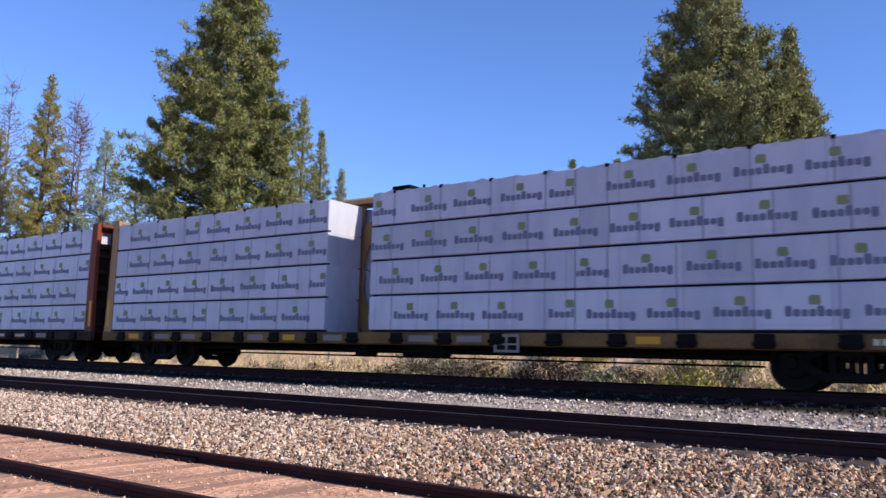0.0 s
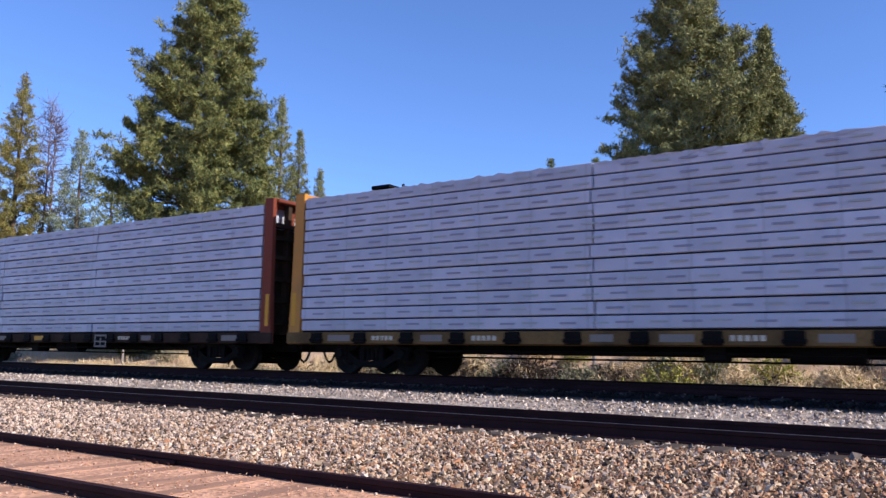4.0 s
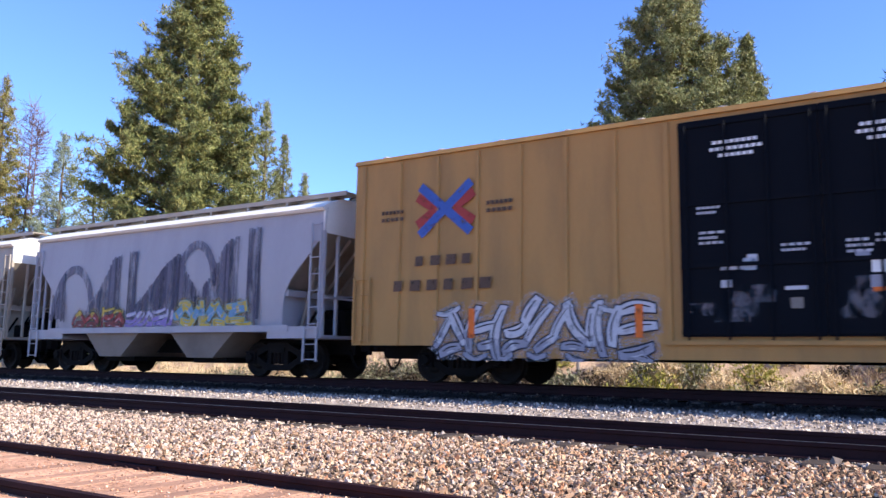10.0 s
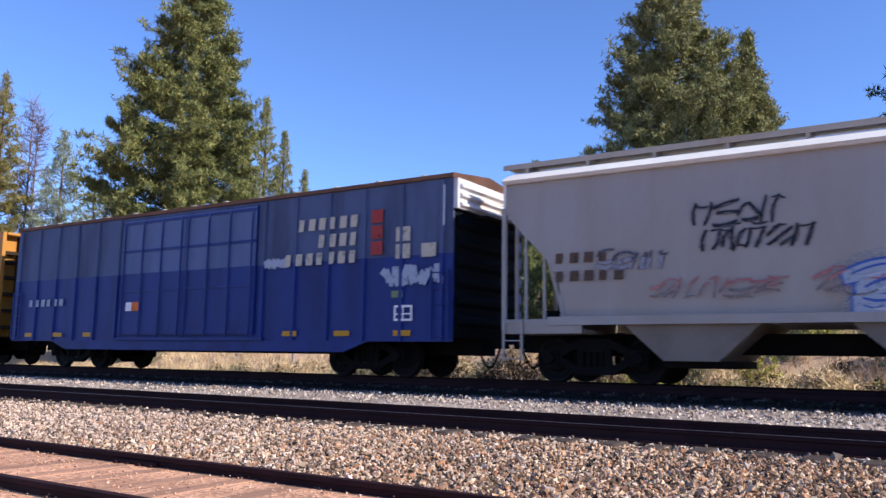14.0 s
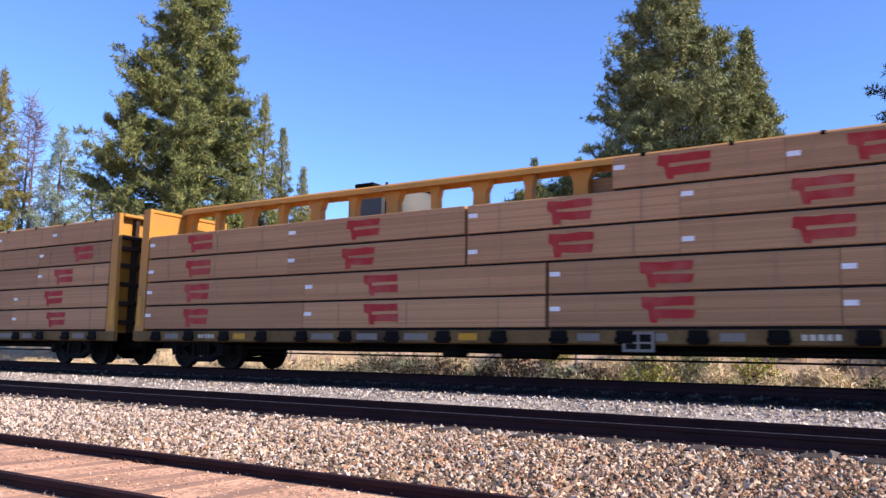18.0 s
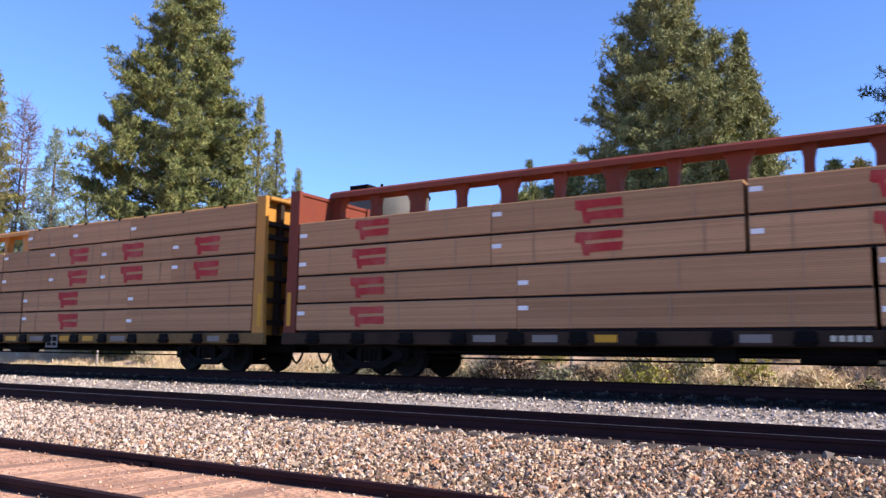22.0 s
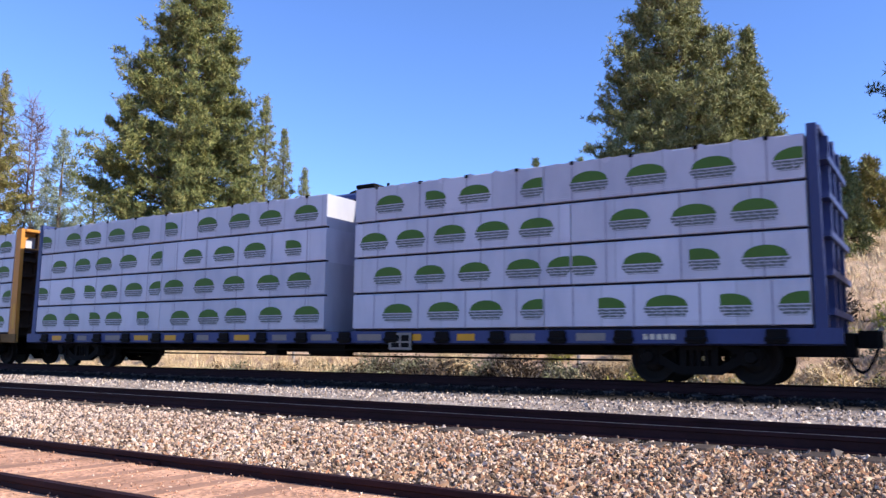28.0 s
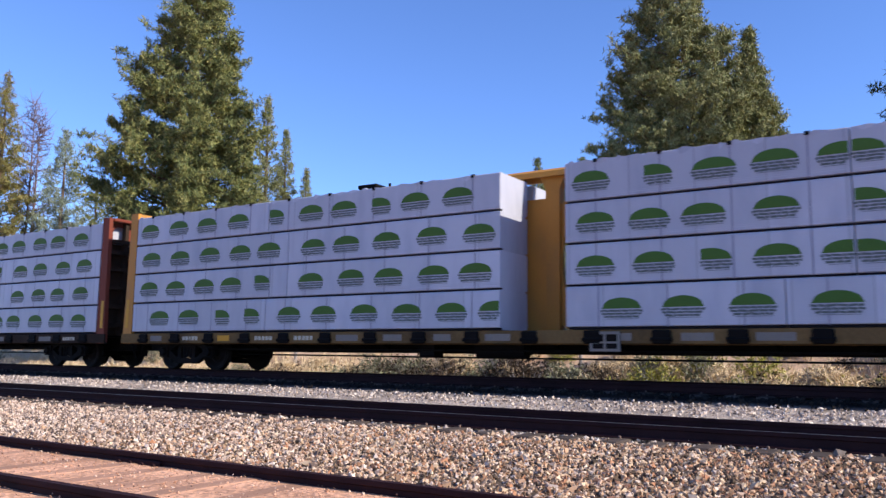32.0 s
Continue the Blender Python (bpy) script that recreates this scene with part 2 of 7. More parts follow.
# ---- mesh building ----
class Form:
    """Collects faces of one mesh, with a material slot each."""

    def __init__(self):
        self.v, self.f, self.s = [], [], []

    def face_set(self, verts, faces, slot=0):
        n = len(self.v)
        self.v += verts
        self.f += [tuple(i + n for i in f) for f in faces]
        self.s += [slot] * len(faces)
        return self

    def box(self, x0, x1, y0, y1, z0, z1, slot=0):
        vs = [(x, y, z) for z in (z0, z1) for y in (y0, y1) for x in (x0, x1)]
        return self.face_set(vs, [(0, 2, 3, 1), (4, 5, 7, 6), (0, 1, 5, 4), (2, 6, 7, 3), (0, 4, 6, 2), (1, 3, 7, 5)], slot)

    def block(self, x0, x1, y0, y1, z0, z1, c=0.015, slot=0):
        """A box with chamfered edges."""
        c = min(c, (x1 - x0) * 0.4, (y1 - y0) * 0.4, (z1 - z0) * 0.4)
        bm = bmesh.new()
        pts = []
        for sx in (0, 1):
            for sy in (0, 1):
                for sz in (0, 1):
                    x, y, z = (x0, x1)[sx], (y0, y1)[sy], (z0, z1)[sz]
                    dx, dy, dz = c * (1 - 2 * sx), c * (1 - 2 * sy), c * (1 - 2 * sz)
                    pts += [(x, y + dy, z + dz), (x + dx, y, z + dz), (x + dx, y + dy, z)]
        vs = [bm.verts.new(q) for q in pts]
        bmesh.ops.convex_hull(bm, input=vs)
        bmesh.ops.dissolve_limit(bm, angle_limit=0.01, verts=bm.verts, edges=bm.edges)
        bm.verts.index_update()
        self.face_set([tuple(v.co) for v in bm.verts], [tuple(v.index for v in f.verts) for f in bm.faces], slot)
        bm.free()
        return self

    def prism(self, outline, a0, a1, axis="y", slot=0):
        """An outline of (u, w) pushed along an axis: y takes (x, z), x takes (y, z), z takes (x, y)."""
        put = {"y": lambda u, w, a: (u, a, w), "x": lambda u, w, a: (a, u, w), "z": lambda u, w, a: (u, w, a)}[axis]
        n = len(outline)
        vs = [put(u, w, a0) for u, w in outline] + [put(u, w, a1) for u, w in outline]
        fs = [tuple(range(n)), tuple(range(2 * n - 1, n - 1, -1))] + [(i, n + i, n + (i + 1) % n, (i + 1) % n) for i in range(n)]
        return self.face_set(vs, fs, slot)

    def tube(self, p0, p1, r, n=10, slot=0, r1=None):
        a, b = Vector(p0), Vector(p1)
        d = (b - a).normalized()
        u = d.orthogonal().normalized()
        w = d.cross(u)
        r1 = r if r1 is None else r1
        ring = [(math.cos(2 * math.pi * i / n), math.sin(2 * math.pi * i / n)) for i in range(n)]
        vs = [tuple(a + (u * c + w * s) * r) for c, s in ring] + [tuple(b + (u * c + w * s) * r1) for c, s in ring]
        fs = [tuple(range(n - 1, -1, -1)), tuple(range(n, 2 * n))] + [(i, (i + 1) % n, n + (i + 1) % n, n + i) for i in range(n)]
        return self.face_set(vs, fs, slot)

    def lathe(self, profile, n=24, axis="y", slot=0):
        """Rings of (along, radius) round an axis."""
        put = {"y": lambda a, c, s: (c, a, s), "x": lambda a, c, s: (a, c, s), "z": lambda a, c, s: (c, s, a)}[axis]
        vs, fs = [], []
        for a, r in profile:
            vs += [put(a, r * math.cos(2 * math.pi * i / n), r * math.sin(2 * math.pi * i / n)) for i in range(n)]
        for k in range(len(profile) - 1):
            fs += [(k * n + i, k * n + (i + 1) % n, (k + 1) * n + (i + 1) % n, (k + 1) * n + i) for i in range(n)]
        fs += [tuple(range(n)), tuple(range(len(vs) - 1, len(vs) - n - 1, -1))]
        return self.face_set(vs, fs, slot)

    def moved(self, x=0, y=0, z=0):
        self.v = [(a + x, b + y, c + z) for a, b, c in self.v]
        return self

    def mesh(self, name, materials, smooth=False):
        me = bpy.data.meshes.new(name)
        me.from_pydata(self.v, [], self.f)
        for m in (materials if isinstance(materials, (list, tuple)) else [materials]):
            me.materials.append(m)
        me.polygons.foreach_set("material_index", self.s)
        bm = bmesh.new()
        bm.from_mesh(me)
        bmesh.ops.recalc_face_normals(bm, faces=bm.faces)
        bm.to_mesh(me)
        bm.free()
        if smooth:
            me.shade_smooth()
            me.set_sharp_from_angle(angle=radians(40))
        me.update()
        return me


def part(name, form, mats, parent, label="", at=(0, 0, 0), smooth=False):
    """Links a form (or a mesh made before) as one mesh under its thing."""
    me = form if isinstance(form, bpy.types.Mesh) else form.mesh(name, mats, smooth)
    ob = new(name, me)
    ob.parent = parent
    ob.location = at
    if label:
        ob["label"] = label
    return ob


def thing(name, label, category, group=""):
    return tagged(new(name), label, category, group)


# ---- how the train runs: metres along the track after t seconds ----
TRACK_Y = 15.66
RIDE = [i * 2.0 for i in range(17)]
MOVING, WHEELS = [], []


def run(t):
    return 14.134 * t - 0.0175 * t * t


def rides(ob, x, y=0.0, z=0.0):
    """Notes a thing of the train by its place at the start, to be keyed in motions()."""
    ob.location = (x, TRACK_Y + y, z)
    MOVING.append((ob, x, TRACK_Y + y, z))
    return ob


def motions():
    for ob, x, y, z in MOVING:
        walk(ob, [(t, pose(x + run(t), y, z)) for t in RIDE])
    # the wheels roll while their car passes the clearing
    start = {ob: x for ob, x, _, _ in MOVING}
    for ob, car, at, dx, y in WHEELS:
        roll = lambda t: pose(dx, y, 0.455, 0, math.degrees((run(t) - run(0)) / 0.455), 180 if y > 0 else 0)
        near = [k for k in range(0, 32 * FPS + 1) if -42 < start[car] + at + run(k / FPS) < 4]
        if near:
            walk(ob, [(t, roll(near[0] / FPS)) for t in (0,) if near[0] > 0] + [(k / FPS, roll(k / FPS)) for k in near] + [(t, roll(near[-1] / FPS)) for t in (32,) if near[-1] < 32 * FPS])


# ---- ground: one sheet from the siding to the hills ----
def soil(x, y):
    """Height of the ground sheet."""
    k = lambda a, b, q: max(0.0, min(1.0, (q - a) / (b - a)))
    z = -0.66 + 0.02 * k(2.5, 3.2, y)
    z += 0.037 * (1 - k(5.15, 5.7, y))               # dirt drifted up along the siding
    z += 0.13 * k(5.4, 8.4, y)                       # up to the middle track
    z += 0.31 * k(12.4, 13.9, y)                     # up to the main line
    z -= 0.70 * k(17.4, 19.4, y)                     # shoulder and ditch behind it
    z += 0.55 * k(19.8, 25.0, y)
    z += 3.0 * k(21, 34, y) * k(-36, -23, x)         # bank beyond the end of the clearing
    z += 0.85 * k(25, 32, y) * k(-31, -24, x) * (1 - k(-18.5, -14, x)) * (1 - k(33, 38, y))   # its bare crest
    rise = k(24, 52, y) * (3.2 * k(-34, -6, x) + 2.6)
    z += rise + 0.05 * k(52, 400, y) * (y - 52) * k(-60, 10, x)
    if y > 20:
        z += 0.22 * noise.noise((x * 0.21, y * 0.21, 0.0)) * k(20, 26, y)
    return z


def ground():
    xs = sorted({*range(-400, -70, 30), *[-70 + 1.6 * i for i in range(58)], *range(23, 400, 30)})
    ys = [-300, -150, -60, -20, -6, -2, 0, 1.2, 2.4, 3.2, 4.3, 5.15, 5.4, 5.7, 6.4, 7.4, 8.4, 9.4, 10.8, 12.2, 13.1, 14, 15.6, 17.4, 18.4, 19.4, 20, 21, 22, 23.5]
    ys += [25 + 1.8 * i for i in range(18)] + [60, 70, 85, 110, 150, 220, 320, 500]
    f = Form()
    nx = len(xs)
    f.v = [(x, y, soil(x, y)) for y in ys for x in xs]
    f.f = [(j * nx + i, j * nx + i + 1, (j + 1) * nx + i + 1, (j + 1) * nx + i) for j in range(len(ys) - 1) for i in range(nx - 1)]
    f.s = [0] * len(f.f)
    m = bpy.data.materials.new("dry_ground_soil")
    m.use_nodes = True
    nt = m.node_tree
    add, link = nt.nodes.new, nt.links.new
    shader = nt.nodes["Principled BSDF"]
    shader.inputs["Roughness"].default_value = 0.95
    shader.inputs["Specular IOR Level"].default_value = 0.05
    where = add("ShaderNodeTexCoord")
    split = add("ShaderNodeSeparateXYZ")
    link(where.outputs["Object"], split.inputs[0])
    zones = add("ShaderNodeValToRGB")
    span = add("ShaderNodeMapRange")
    span.inputs["From Min"].default_value, span.inputs["From Max"].default_value = 0, 60
    link(split.outputs["Y"], span.inputs["Value"])
    link(span.outputs[0], zones.inputs[0])
    # near-black from y 13.75: the train's shadow is put into the soil colour
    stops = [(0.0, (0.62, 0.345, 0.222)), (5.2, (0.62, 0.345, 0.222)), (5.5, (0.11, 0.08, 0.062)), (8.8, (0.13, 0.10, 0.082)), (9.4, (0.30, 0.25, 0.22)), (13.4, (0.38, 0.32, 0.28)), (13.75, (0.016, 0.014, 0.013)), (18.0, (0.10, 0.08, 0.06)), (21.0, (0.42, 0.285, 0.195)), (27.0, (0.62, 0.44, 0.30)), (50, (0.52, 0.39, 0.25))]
    ramp = zones.color_ramp
    while len(ramp.elements) < len(stops):
        ramp.elements.new(0.5)
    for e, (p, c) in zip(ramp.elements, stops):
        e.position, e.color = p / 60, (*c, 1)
    fine, broad = add("ShaderNodeTexNoise"), add("ShaderNodeTexNoise")
    fine.inputs["Scale"].default_value, fine.inputs["Detail"].default_value = 22, 8
    broad.inputs["Scale"].default_value, broad.inputs["Detail"].default_value = 1.3, 6
    link(where.outputs["Object"], fine.inputs["Vector"])
    link(where.outputs["Object"], broad.inputs["Vector"])
    tone = add("ShaderNodeMapRange")
    tone.inputs["From Min"].default_value, tone.inputs["From Max"].default_value = 0.3, 0.7
    tone.inputs["To Min"].default_value, tone.inputs["To Max"].default_value = 0.6, 1.35
    link(fine.outputs["Fac"], tone.inputs["Value"])
    patch = add("ShaderNodeMapRange")
    patch.inputs["From Min"].default_value, patch.inputs["From Max"].default_value = 0.35, 0.65
    patch.inputs["To Min"].default_value, patch.inputs["To Max"].default_value = 0.75, 1.15
    link(broad.outputs["Fac"], patch.inputs["Value"])
    both = add("ShaderNodeMath")
    both.operation = "MULTIPLY"
    link(tone.outputs[0], both.inputs[0])
    link(patch.outputs[0], both.inputs[1])
    shade = add("ShaderNodeVectorMath")
    shade.operation = "SCALE"
    link(zones.outputs[0], shade.inputs[0])
    link(both.outputs[0], shade.inputs["Scale"])
    link(shade.outputs[0], shader.inputs["Base Color"])
    relief = add("ShaderNodeBump")
    relief.inputs["Strength"].default_value, relief.inputs["Distance"].default_value = 0.7, 0.04
    link(fine.outputs["Fac"], relief.inputs["Height"])
    link(relief.outputs[0], shader.inputs["Normal"])
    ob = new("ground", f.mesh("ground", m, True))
    return tagged(ob, "red dirt siding, grey ballast and dry grassy slope behind the tracks", "ground", kind="structure")


ground()


# ---- tracks ----
def rail_outline(y, top):
    """Head, web and foot of a flat-bottomed rail."""
    half = [(0.036, 0), (0.037, -0.012), (0.034, -0.042), (0.010, -0.055), (0.009, -0.135), (0.070, -0.155), (0.070, -0.17)]
    pts = [(a, b) for a, b in half] + [(-a, b) for a, b in reversed(half)]
    return [(y + a, top + b) for a, b in pts]


def track(name, label, near, top, x0, x1, tie_gap, tie_top, tie_mat, tie_out, polished):
    base = tagged(new(name), label, "railway track", kind="structure")
    for y in (near, near + 1.505):
        f = Form().prism(rail_outline(y, top), x0, x1, "x")
        ob = part("rail", f, RAIL_RUST, base)
        if polished and y == near:
            g = Form().box(x0, x1, y - 0.034, y - 0.002, top + 0.0005, top + 0.003)
            part("rail_head", g, RAIL_HEAD, ob, "worn shiny running surface")
    n = int((x1 - x0) / tie_gap)
    tie = Form().block(-0.115, 0.115, near + 0.75 - tie_out, near + 0.75 + tie_out, tie_top - 0.17, tie_top, 0.02).mesh("tie", tie_mat)
    plate = Form().box(-0.09, 0.09, -0.17, 0.17, 0, 0.018).block(-0.03, 0.0, -0.125, -0.085, 0.01, 0.05, 0.008).block(0.02, 0.05, 0.085, 0.125, 0.01, 0.05, 0.008).mesh("tie_plate", PLATE)
    for i in range(n):
        x = x0 + (i + 0.5) * tie_gap + random.uniform(-0.04, 0.04)
        if not -34 < x < 4:
            continue
        t = part("tie", tie, None, base, at=(x, 0, random.uniform(-0.006, 0.006)))
        for y in (near, near + 1.505):
            part("tie_plate", plate, None, t, at=(0, y, top - 0.189))
    return base


TIE = material("weathered_grey_timber", (0.33, 0.185, 0.122), 0.9, 0, 0.3, 6, 0.4, (0.56, 0.31, 0.20), 0.9, (2.5, 0.7, 3))
TIE_DARK = material("dark_creosoted_timber", (0.06, 0.045, 0.038), 0.9, 0, 0.3, 6, 0.4, (0.14, 0.11, 0.09), 0.5)
main_line = track("track_1", "main line under the train, dark rails on grey ballast", 14.96, 0.0, -170, 60, 0.54, -0.165, TIE_DARK, 1.3, 0)
middle = track("track_2", "middle track with dark rusty rails on crushed stone", 9.22, -0.30, -170, 60, 0.54, -0.468, TIE_DARK, 1.3, 1)
siding = track("track_3", "old siding with rusty rails sunk in red dirt", 3.58, -0.50, -90, 40, 0.56, -0.600, TIE, 1.28, 0)
joint = Form().block(-0.33, 0.33, 3.58 + 1.505 - 0.045, 3.58 + 1.505 - 0.012, -0.645, -0.555, 0.008)
for q in (-0.26, -0.09, 0.09, 0.26):
    joint.tube((q, 5.048, -0.60), (q, 5.015, -0.60), 0.024, 6)
part("joint_bar", joint, RAIL_RUST, siding, "bolted joint bar", at=(-6.72, 0, 0))


def stones(name, label, area, count, size, colours, lift, fade=None):
    """Crushed stone scattered over a strip of ground, one mesh of many small lumps."""
    rng = np.random.default_rng(7)
    x0, x1, y0, y1 = area
    # thicker towards the camera's end
    x = x1 - (x1 - x0) * rng.random(count) ** 1.35
    y = y0 + (y1 - y0) * rng.random(count)
    if fade:
        # fade: from where to where along the track these stones give way to others
        keep = rng.random(count) < np.clip((x - fade[0]) / (fade[1] - fade[0]), 0.0, 1.0)
        x, y = x[keep], y[keep]
        count = len(x)
    z = np.array([soil(a, b) for a, b in zip(x, y)]) + lift + rng.normal(0, 0.012, count)
    s = size * rng.lognormal(0, 0.33, count)
    lump = np.array([(1.25, 0, 0), (-1.25, 0, 0), (0, 1.25, 0), (0, -1.25, 0), (0, 0, 1.25), (0, 0, -1.25)], float)
    tris = np.array([(0, 2, 4), (2, 1, 4), (1, 3, 4), (3, 0, 4), (2, 0, 5), (1, 2, 5), (3, 1, 5), (0, 3, 5)])
    v = lump[None] + rng.uniform(-0.45, 0.45, (count, 6, 3))
    v *= s[:, None, None] * rng.uniform(0.55, 1.0, (count, 1, 3)) * 0.5
    q = rng.normal(size=(count, 4))
    q /= np.linalg.norm(q, axis=1)[:, None]
    w, a, b, c = q.T
    rot = np.stack([np.stack([1 - 2 * (b * b + c * c), 2 * (a * b - c * w), 2 * (a * c + b * w)], -1), np.stack([2 * (a * b + c * w), 1 - 2 * (a * a + c * c), 2 * (b * c - a * w)], -1), np.stack([2 * (a * c - b * w), 2 * (b * c + a * w), 1 - 2 * (a * a + b * b)], -1)], -2)
    v = np.einsum("nij,nkj->nki", rot, v) + np.stack([x, y, z], -1)[:, None, :]
    me = bpy.data.meshes.new(name)
    me.vertices.add(count * 6)
    me.vertices.foreach_set("co", v.astype(np.float32).ravel())
    f = (tris[None] + 6 * np.arange(count)[:, None, None]).reshape(-1, 3)
    me.loops.add(f.size)
    me.loops.foreach_set("vertex_index", f.astype(np.int32).ravel())
    me.polygons.add(len(f))
    me.polygons.foreach_set("loop_start", np.arange(0, f.size, 3, dtype=np.int32))
    me.update(calc_edges=True)
    me.validate()
    me.shade_flat()
    me.materials.append(island_material(name + "_stone", colours, 0.9))
    return tagged(new(name, me), label, "ballast", kind="stuff")


STONE = [(0.47, 0.292, 0.183), (0.202, 0.125, 0.08), (0.526, 0.36, 0.235), (0.28, 0.151, 0.089), (0.627, 0.469, 0.329), (0.067, 0.047, 0.034), (0.426, 0.209, 0.118), (0.538, 0.391, 0.263), (0.123, 0.081, 0.053), (0.37, 0.229, 0.141)]
STONE_BEIGE = [(0.554, 0.422, 0.331), (0.396, 0.291, 0.23), (0.613, 0.47, 0.372), (0.257, 0.183, 0.143), (0.653, 0.516, 0.418), (0.494, 0.338, 0.248), (0.168, 0.117, 0.092), (0.455, 0.319, 0.239)]
STONE_PALE = [(0.47, 0.37, 0.31), (0.31, 0.245, 0.205), (0.60, 0.495, 0.42), (0.17, 0.135, 0.115), (0.66, 0.56, 0.48)]
DIRT_STONE = [(0.50, 0.27, 0.17), (0.62, 0.36, 0.24), (0.36, 0.19, 0.12), (0.66, 0.48, 0.36), (0.22, 0.13, 0.09)]
# main line stone, coloured near-black to paint in the train's shadow
SHADOW_STONE = [(0.016, 0.014, 0.013), (0.011, 0.010, 0.010), (0.025, 0.021, 0.018)]
stones("ballast", "crushed brown and grey stone between siding and middle track", (-28, 2, 5.2, 8.95), 70000, 0.038, STONE, 0.002, (-11, -3))
stones("pale_ballast", "crushed pale beige stone between siding and middle track", (-30, 2, 5.2, 8.95), 70000, 0.037, STONE_BEIGE, 0.001, (0, -9))
stones("track_ballast", "pale crushed stone filling the middle track", (-34, 2, 8.95, 13.5), 32000, 0.042, STONE_PALE, 0.010)
stones("main_line_ballast", "dark oily crushed stone of the main line", (-36, 2, 13.5, 18.2), 8000, 0.055, SHADOW_STONE, 0.008)
stones("dirt_pebbles", "loose pebbles on the red dirt of the siding", (-16, 2, 2.2, 5.3), 12000, 0.014, DIRT_STONE, 0.002)


# ---- trees ----
NEEDLES = [island_material("pine_needles_sunlit_green", [(0.212, 0.230, 0.076), (0.158, 0.182, 0.064), (0.255, 0.255, 0.086), (0.120, 0.146, 0.056), (0.30, 0.275, 0.10), (0.072, 0.088, 0.040)], 0.55, 0),
           island_material("pine_needles_olive", [(0.20, 0.19, 0.06), (0.16, 0.165, 0.05), (0.24, 0.20, 0.07), (0.27, 0.20, 0.07)], 0.55, 0),
           island_material("pine_needles_grey_green", [(0.22, 0.26, 0.18), (0.18, 0.22, 0.15), (0.26, 0.29, 0.21)], 0.55, 0),
           island_material("young_pine_needles_yellow_green", [(0.44, 0.45, 0.11), (0.36, 0.39, 0.09), (0.52, 0.50, 0.14)], 0.55, 0),
           island_material("pale_olive_pine_needles", [(0.235, 0.245, 0.10), (0.18, 0.198, 0.076), (0.285, 0.28, 0.125), (0.125, 0.145, 0.058), (0.31, 0.29, 0.135)], 0.55, 0),
           island_material("dark_pine_needles", [(0.075, 0.095, 0.042), (0.055, 0.075, 0.035), (0.10, 0.115, 0.05), (0.04, 0.055, 0.028)], 0.55, 0)]
BARK = material("pine_bark", (0.13, 0.085, 0.06), 0.9, 0, 0.35, 5, 0.5, (0.06, 0.045, 0.04), 0.5, (3, 3, 0.6))


def leaf_mesh(name, tri, mat):
    """A mesh of loose triangles, one leaf or needle bunch each."""
    me = bpy.data.meshes.new(name)
    me.vertices.add(len(tri))
    me.vertices.foreach_set("co", tri.astype(np.float32).ravel())
    me.loops.add(len(tri))
    me.loops.foreach_set("vertex_index", np.arange(len(tri), dtype=np.int32))
    me.polygons.add(len(tri) // 3)
    me.polygons.foreach_set("loop_start", np.arange(0, len(tri), 3, dtype=np.int32))
    me.update(calc_edges=True)
    me.materials.append(mat)
    return me


def sprays(rng, c, size, m, narrow, up=0.5):
    """Bunches of m narrow leaves round each centre."""
    n = len(c)
    d = rng.normal(size=(n, m, 3)) + np.array([0, 0, up])
    d /= np.linalg.norm(d, axis=2)[..., None]
    size = size * rng.uniform(0.6, 1.3, (n, 1, 1))
    side = np.cross(d, rng.normal(size=(n, m, 3)))
    side /= np.linalg.norm(side, axis=2)[..., None]
    tip = c[:, None] + d * size
    base = c[:, None] + d * size * 0.08
    return np.stack([base + side * size * narrow, base - side * size * narrow, tip], 2).reshape(-1, 3)


